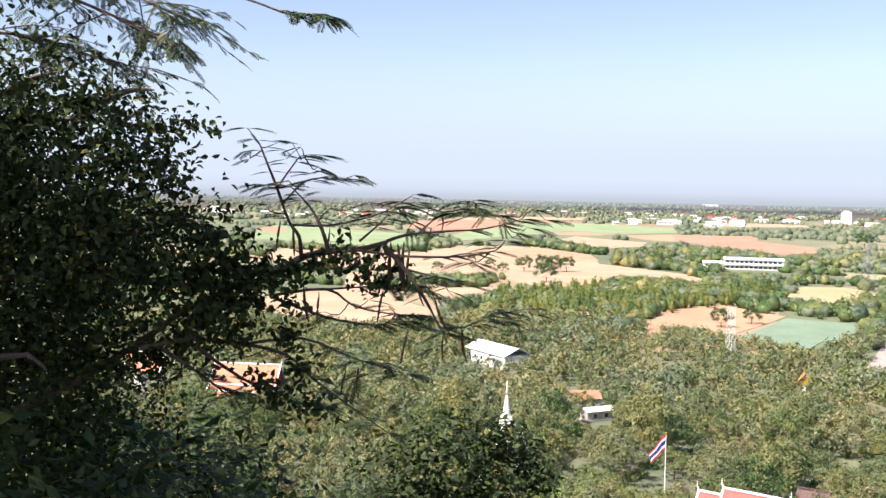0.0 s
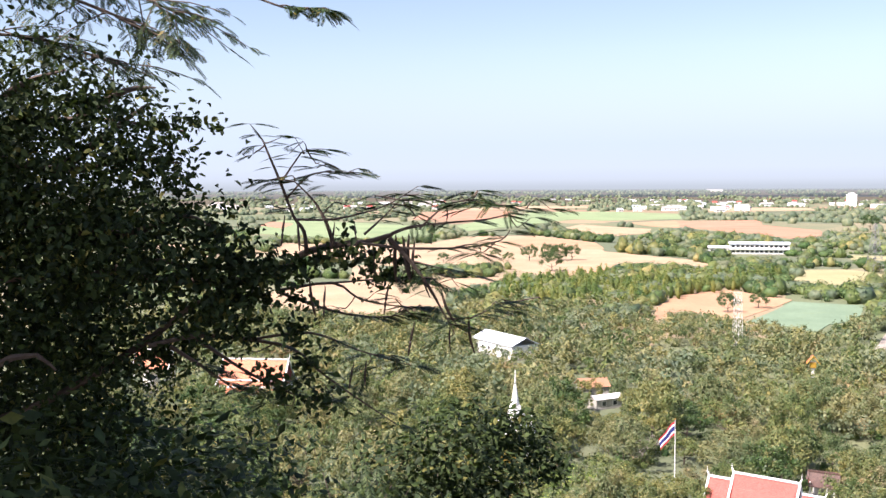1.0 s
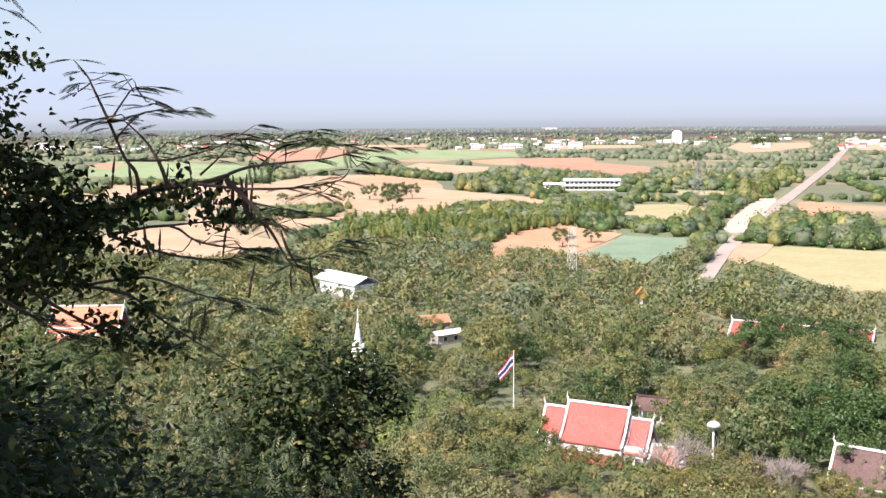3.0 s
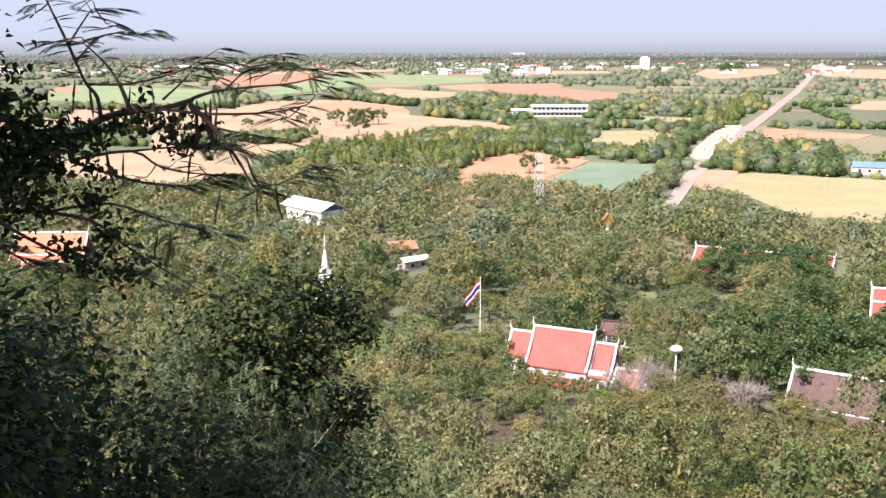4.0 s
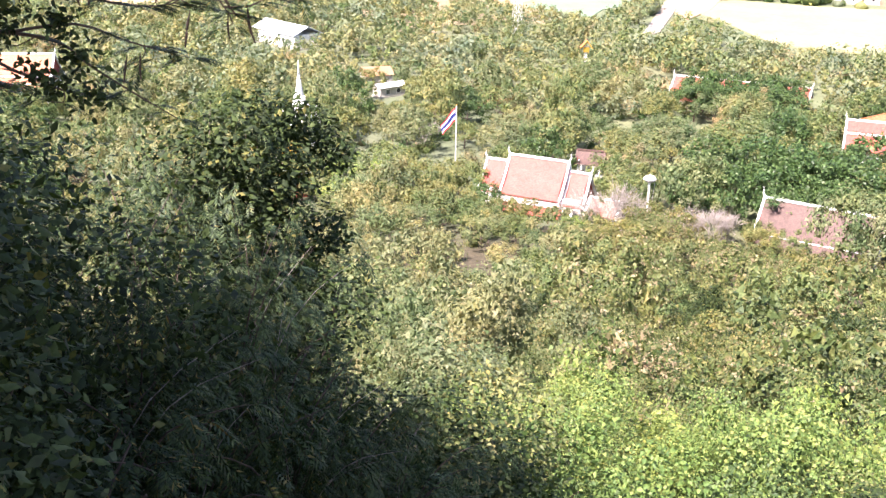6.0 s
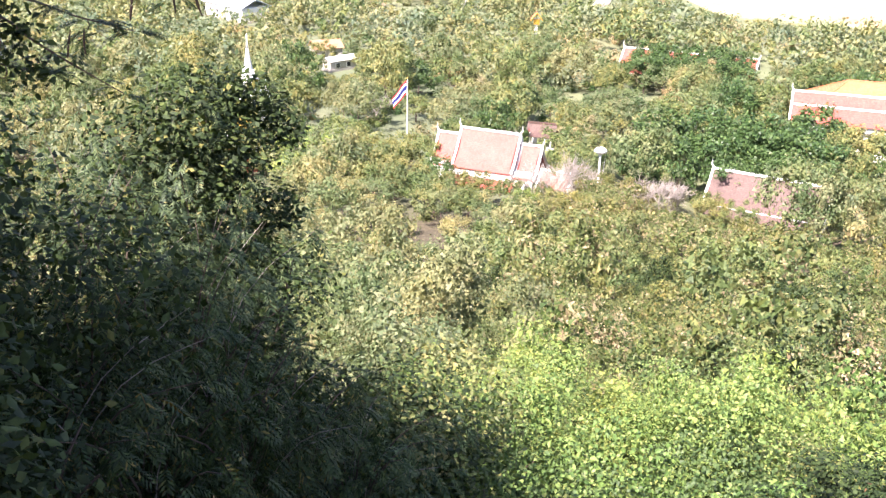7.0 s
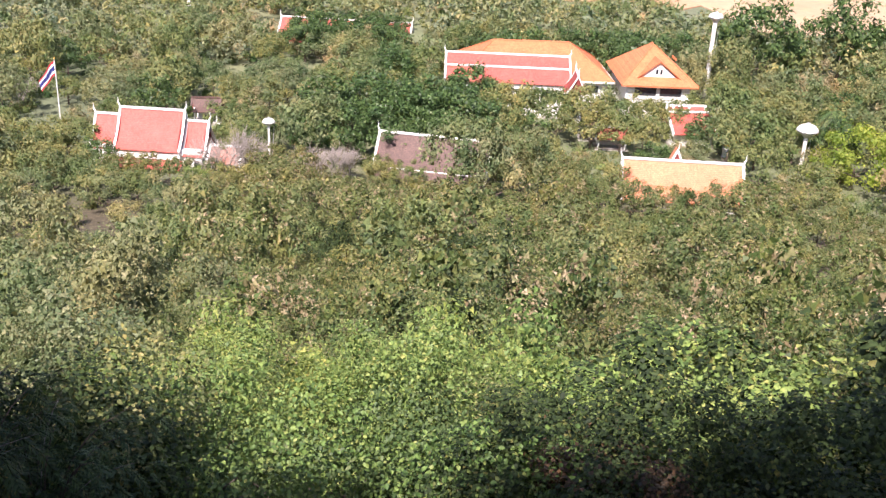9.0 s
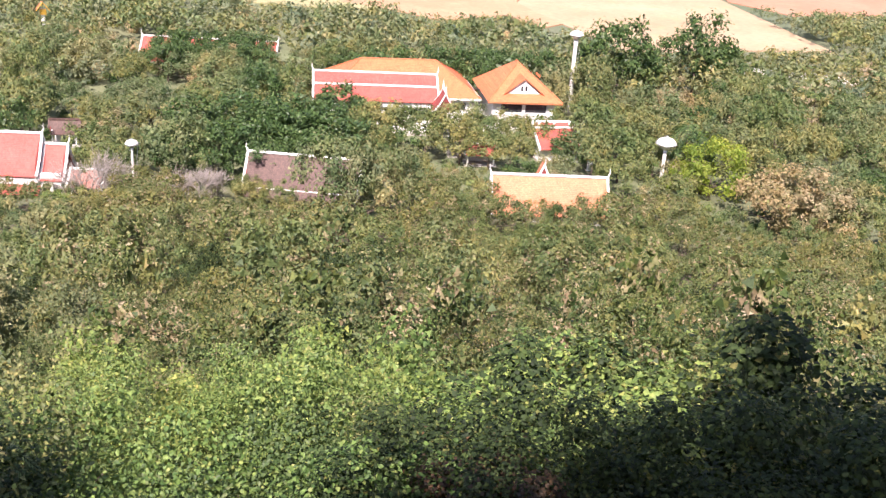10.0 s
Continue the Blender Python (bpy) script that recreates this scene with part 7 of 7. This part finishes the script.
def leaf_shrub(az, d, el, blobs, per, leaf, label, seed, material, wide=0.8, group="lookout shrubs", loose=0.22):
    gen = np.random.default_rng(seed)
    x, y = polar(az, d)
    z0 = land(x, y)
    t = thing("leafy_shrub", x, y, z0, 0, label, "shrub", group)
    top = 55 + d * math.tan(radians(el)) - z0
    for k in range(5):
        a = math.tau * k / 5 + gen.uniform(0, 1)
        part("stem", tube([(0, 0, -0.3), (0.2 * math.cos(a), 0.2 * math.sin(a), top * 0.4), (0.5 * math.cos(a), 0.5 * math.sin(a), top * 0.66)], [0.025, 0.016, 0.006], sides=5, fine=2), M_BARK, t)
    bl = [(gen.normal() * 0.5 * s, gen.normal() * 0.5 * s, top * h, s * 0.6) for h, s in blobs]
    v, f = leafy_blobs(bl, per, leaf, gen, wide, 0.8, 0.85, loose, d > 9 or material is M_SHADED)
    part("leaves", mesh_of("shrub_leaves", v, f), material, t)


# broad-leaved shrubs and vines at the edge of the slope; dark leaf colours stand in for shade
leaf_shrub(0.5, 9.6, -11.9, [(0.95, 0.6), (0.88, 0.8), (0.75, 0.9), (0.62, 1.1), (0.5, 1.2), (0.35, 1.2)], 4200, 0.085, "leafy shrub with shade put into its dark leaves", 71, M_SHADED, 0.5)
leaf_shrub(-0.8, 9.8, -11.9, [(0.95, 0.7), (0.85, 1.0), (0.7, 1.2), (0.55, 1.2)], 4200, 0.08, "leafy shrub with shade put into its dark leaves", 73, M_SHADED, 0.5)
leaf_shrub(2.7, 9.6, -12.8, [(0.97, 0.4), (0.94, 0.5), (0.9, 0.5), (0.85, 0.45)], 6000, 0.08, "leafy shrub with shade put into its dark leaves", 75, M_SHADED, 0.5)
leaf_shrub(3.8, 9.6, -13.3, [(0.96, 0.36), (0.91, 0.4), (0.85, 0.4), (0.76, 0.5), (0.66, 0.7)], 6500, 0.08, "slim leafy shrub with shade put into its dark leaves", 76, M_SHADED, 0.5)
leaf_shrub(1.7, 8.8, -17.5, [(0.9, 0.7), (0.7, 0.9), (0.45, 1.0)], 3800, 0.075, "leafy shrub with shade put into its dark leaves", 72, M_SHADED, 0.5)
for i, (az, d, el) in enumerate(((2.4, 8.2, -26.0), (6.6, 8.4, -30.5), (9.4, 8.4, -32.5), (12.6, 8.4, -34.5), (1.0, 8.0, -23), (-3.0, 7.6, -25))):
    leaf_shrub(az, d, el, [(0.9, 0.7), (0.75, 1.0), (0.55, 1.2), (0.35, 1.2)], 3000, 0.075, "bank shrub with leaves coloured dark for shade", 160 + i, M_SHADED, 0.55)
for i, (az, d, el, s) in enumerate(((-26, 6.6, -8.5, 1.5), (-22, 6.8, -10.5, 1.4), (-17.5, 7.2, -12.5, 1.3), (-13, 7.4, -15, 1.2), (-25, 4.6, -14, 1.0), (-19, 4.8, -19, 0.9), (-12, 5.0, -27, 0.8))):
    leaf_shrub(az, d, el, [(0.92, s), (0.8, s), (0.65, s * 1.2), (0.5, s * 1.2), (0.3, s * 1.2)], 2600, 0.08, "dark leafy shrub below the branches", 140 + i, M_SHADED, 0.55)
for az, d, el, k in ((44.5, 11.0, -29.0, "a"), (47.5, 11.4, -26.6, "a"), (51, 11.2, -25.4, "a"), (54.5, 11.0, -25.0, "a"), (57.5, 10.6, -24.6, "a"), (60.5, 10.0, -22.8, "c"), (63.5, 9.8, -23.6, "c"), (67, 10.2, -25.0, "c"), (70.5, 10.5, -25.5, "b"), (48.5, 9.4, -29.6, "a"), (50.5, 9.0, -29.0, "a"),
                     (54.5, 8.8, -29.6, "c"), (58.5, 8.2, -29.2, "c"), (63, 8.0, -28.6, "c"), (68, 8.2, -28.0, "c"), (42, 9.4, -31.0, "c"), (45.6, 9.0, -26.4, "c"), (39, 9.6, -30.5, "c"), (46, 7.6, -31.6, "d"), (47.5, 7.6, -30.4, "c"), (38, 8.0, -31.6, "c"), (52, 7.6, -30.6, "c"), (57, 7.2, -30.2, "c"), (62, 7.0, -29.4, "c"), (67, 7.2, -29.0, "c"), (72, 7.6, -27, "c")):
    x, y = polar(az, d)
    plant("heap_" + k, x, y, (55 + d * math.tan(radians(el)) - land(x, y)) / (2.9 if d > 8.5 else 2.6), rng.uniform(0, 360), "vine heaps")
for i, (az, d, el, s) in enumerate(((12, 8.4, -33.5, 1.3), (18, 8.6, -35.5, 1.2), (24, 8.8, -36.0, 1.2), (30, 8.8, -36.0, 1.2), (36, 8.8, -35.0, 1.2), (41, 8.4, -34.0, 1.2), (9, 9.6, -29.5, 1.1), (15, 11, -33, 1.2), (38, 11.4, -32, 1.2))):
    leaf_shrub(az, d, el, [(0.8, s), (0.65, s * 1.1), (0.4, s * 1.2), (0.2, s)], 2800, 0.056, "low leafy shrub below the lookout", 110 + i, M_BRIGHT if i % 2 else M_GREEN, loose=0.12)



# ---- leafless trees and palms ----
def bare_tree(az, d, height, seed, label):
    gen = np.random.default_rng(seed)
    x, y = polar(az, d)
    t = thing("bare_tree", x, y, land(x, y), 0, label, "tree", "bare trees")
    part("branchwork", twig_shape(gen, height, 0.1), M_TWIG, t)


for i, (az, d, h) in enumerate(((21.2, 152.5, 11.5), (22.1, 151.5, 10.0), (20.9, 151, 9.0), (26.2, 148, 8.0), (27.2, 147, 8.5), (28.0, 149, 7.5), (24.9, 147, 7.0), (5.2, 172, 8.0), (6.2, 168, 7), (62.0, 170, 6.5), (10.6, 206, 7))):
    bare_tree(az, d, h, 200 + i, "leafless grey tree with fine branches")


def palm(az, d, height, seed):
    gen = np.random.default_rng(seed)
    x, y = polar(az, d)
    t = thing("palm_tree", x, y, land(x, y), 0, "palm with a slim trunk and arching fronds", "palm", "palms")
    part("trunk", tube([(0, 0, -0.3), (0.15, 0, height * 0.5), (0.1, 0.1, height)], [0.24, 0.17, 0.14], sides=7, fine=3), M_BARK, t)
    for k in range(16):
        a = math.tau * k / 16 + gen.uniform(-0.15, 0.15)
        lift = gen.uniform(-0.2, 0.9)
        v, f = fronds(COARSE, np.array([[0.1, 0.1, height]]), np.array([[math.cos(a), math.sin(a), lift]]), [3.0], gen, 0.55)
        part("frond", mesh_of("palm_frond", v, f), M_DEEP, t)


for i, (az, d, h) in enumerate(((54.7, 186, 9.6), (6.1, 362, 8), (59, 232, 8), (61, 236, 8))):
    palm(az, d, h, 230 + i)


def boundary_wall():
    """A whitewashed wall along the lane behind the grove, in bays between posts."""
    pts = [(236.4, 160.8), (254.0, 149.4), (265.8, 129.4)]
    w = thing("boundary_wall", *pts[0], 0, 0, "whitewashed wall along the lane behind the trees", "wall")
    for (x0, y0), (x1, y1) in zip(pts, pts[1:]):
        n = 6
        for k in range(n):
            u, v = k / n, (k + 0.92) / n
            a = Vector((x0 + (x1 - x0) * u - pts[0][0], y0 + (y1 - y0) * u - pts[0][1], 0))
            b = Vector((x0 + (x1 - x0) * v - pts[0][0], y0 + (y1 - y0) * v - pts[0][1], 0))
            n2 = Vector((-(b - a).y, (b - a).x, 0)).normalized() * 0.12
            top = Vector((0, 0, 1.9))
            part("wall_bay", plate([a - n2 + top, b - n2 + top, b + n2 + top, a + n2 + top], 2.1), M_WHITE, w)
            part("post", box(a.x, a.y, 1.05, 0.4, 0.4, 2.3, edge=0.03), M_WHITE, w)


boundary_wall()


def boulder(az, d, r):
    x, y = polar(az, d)
    gen = np.random.default_rng(9)
    bm = bmesh.new()
    bmesh.ops.create_icosphere(bm, subdivisions=3, radius=r)
    for v in bm.verts:
        v.co *= 1 + 0.28 * noise.noise(v.co * 1.4 + Vector((3, 1, 4)))
        v.co.z *= 0.7
    ob = part("boulder", bm, M_CONCRETE)
    # held above the slope to fit the camera's view of a pale patch
    ob.matrix_world = pose(x, y, land(x, y) + 4.2, 0, 0, 30)
    return tagged(ob, "small pale lump raised to show above the scrub", "rock")


boulder(33.66, 116.5, 0.8).scale = (0.5, 0.4, 0.6)
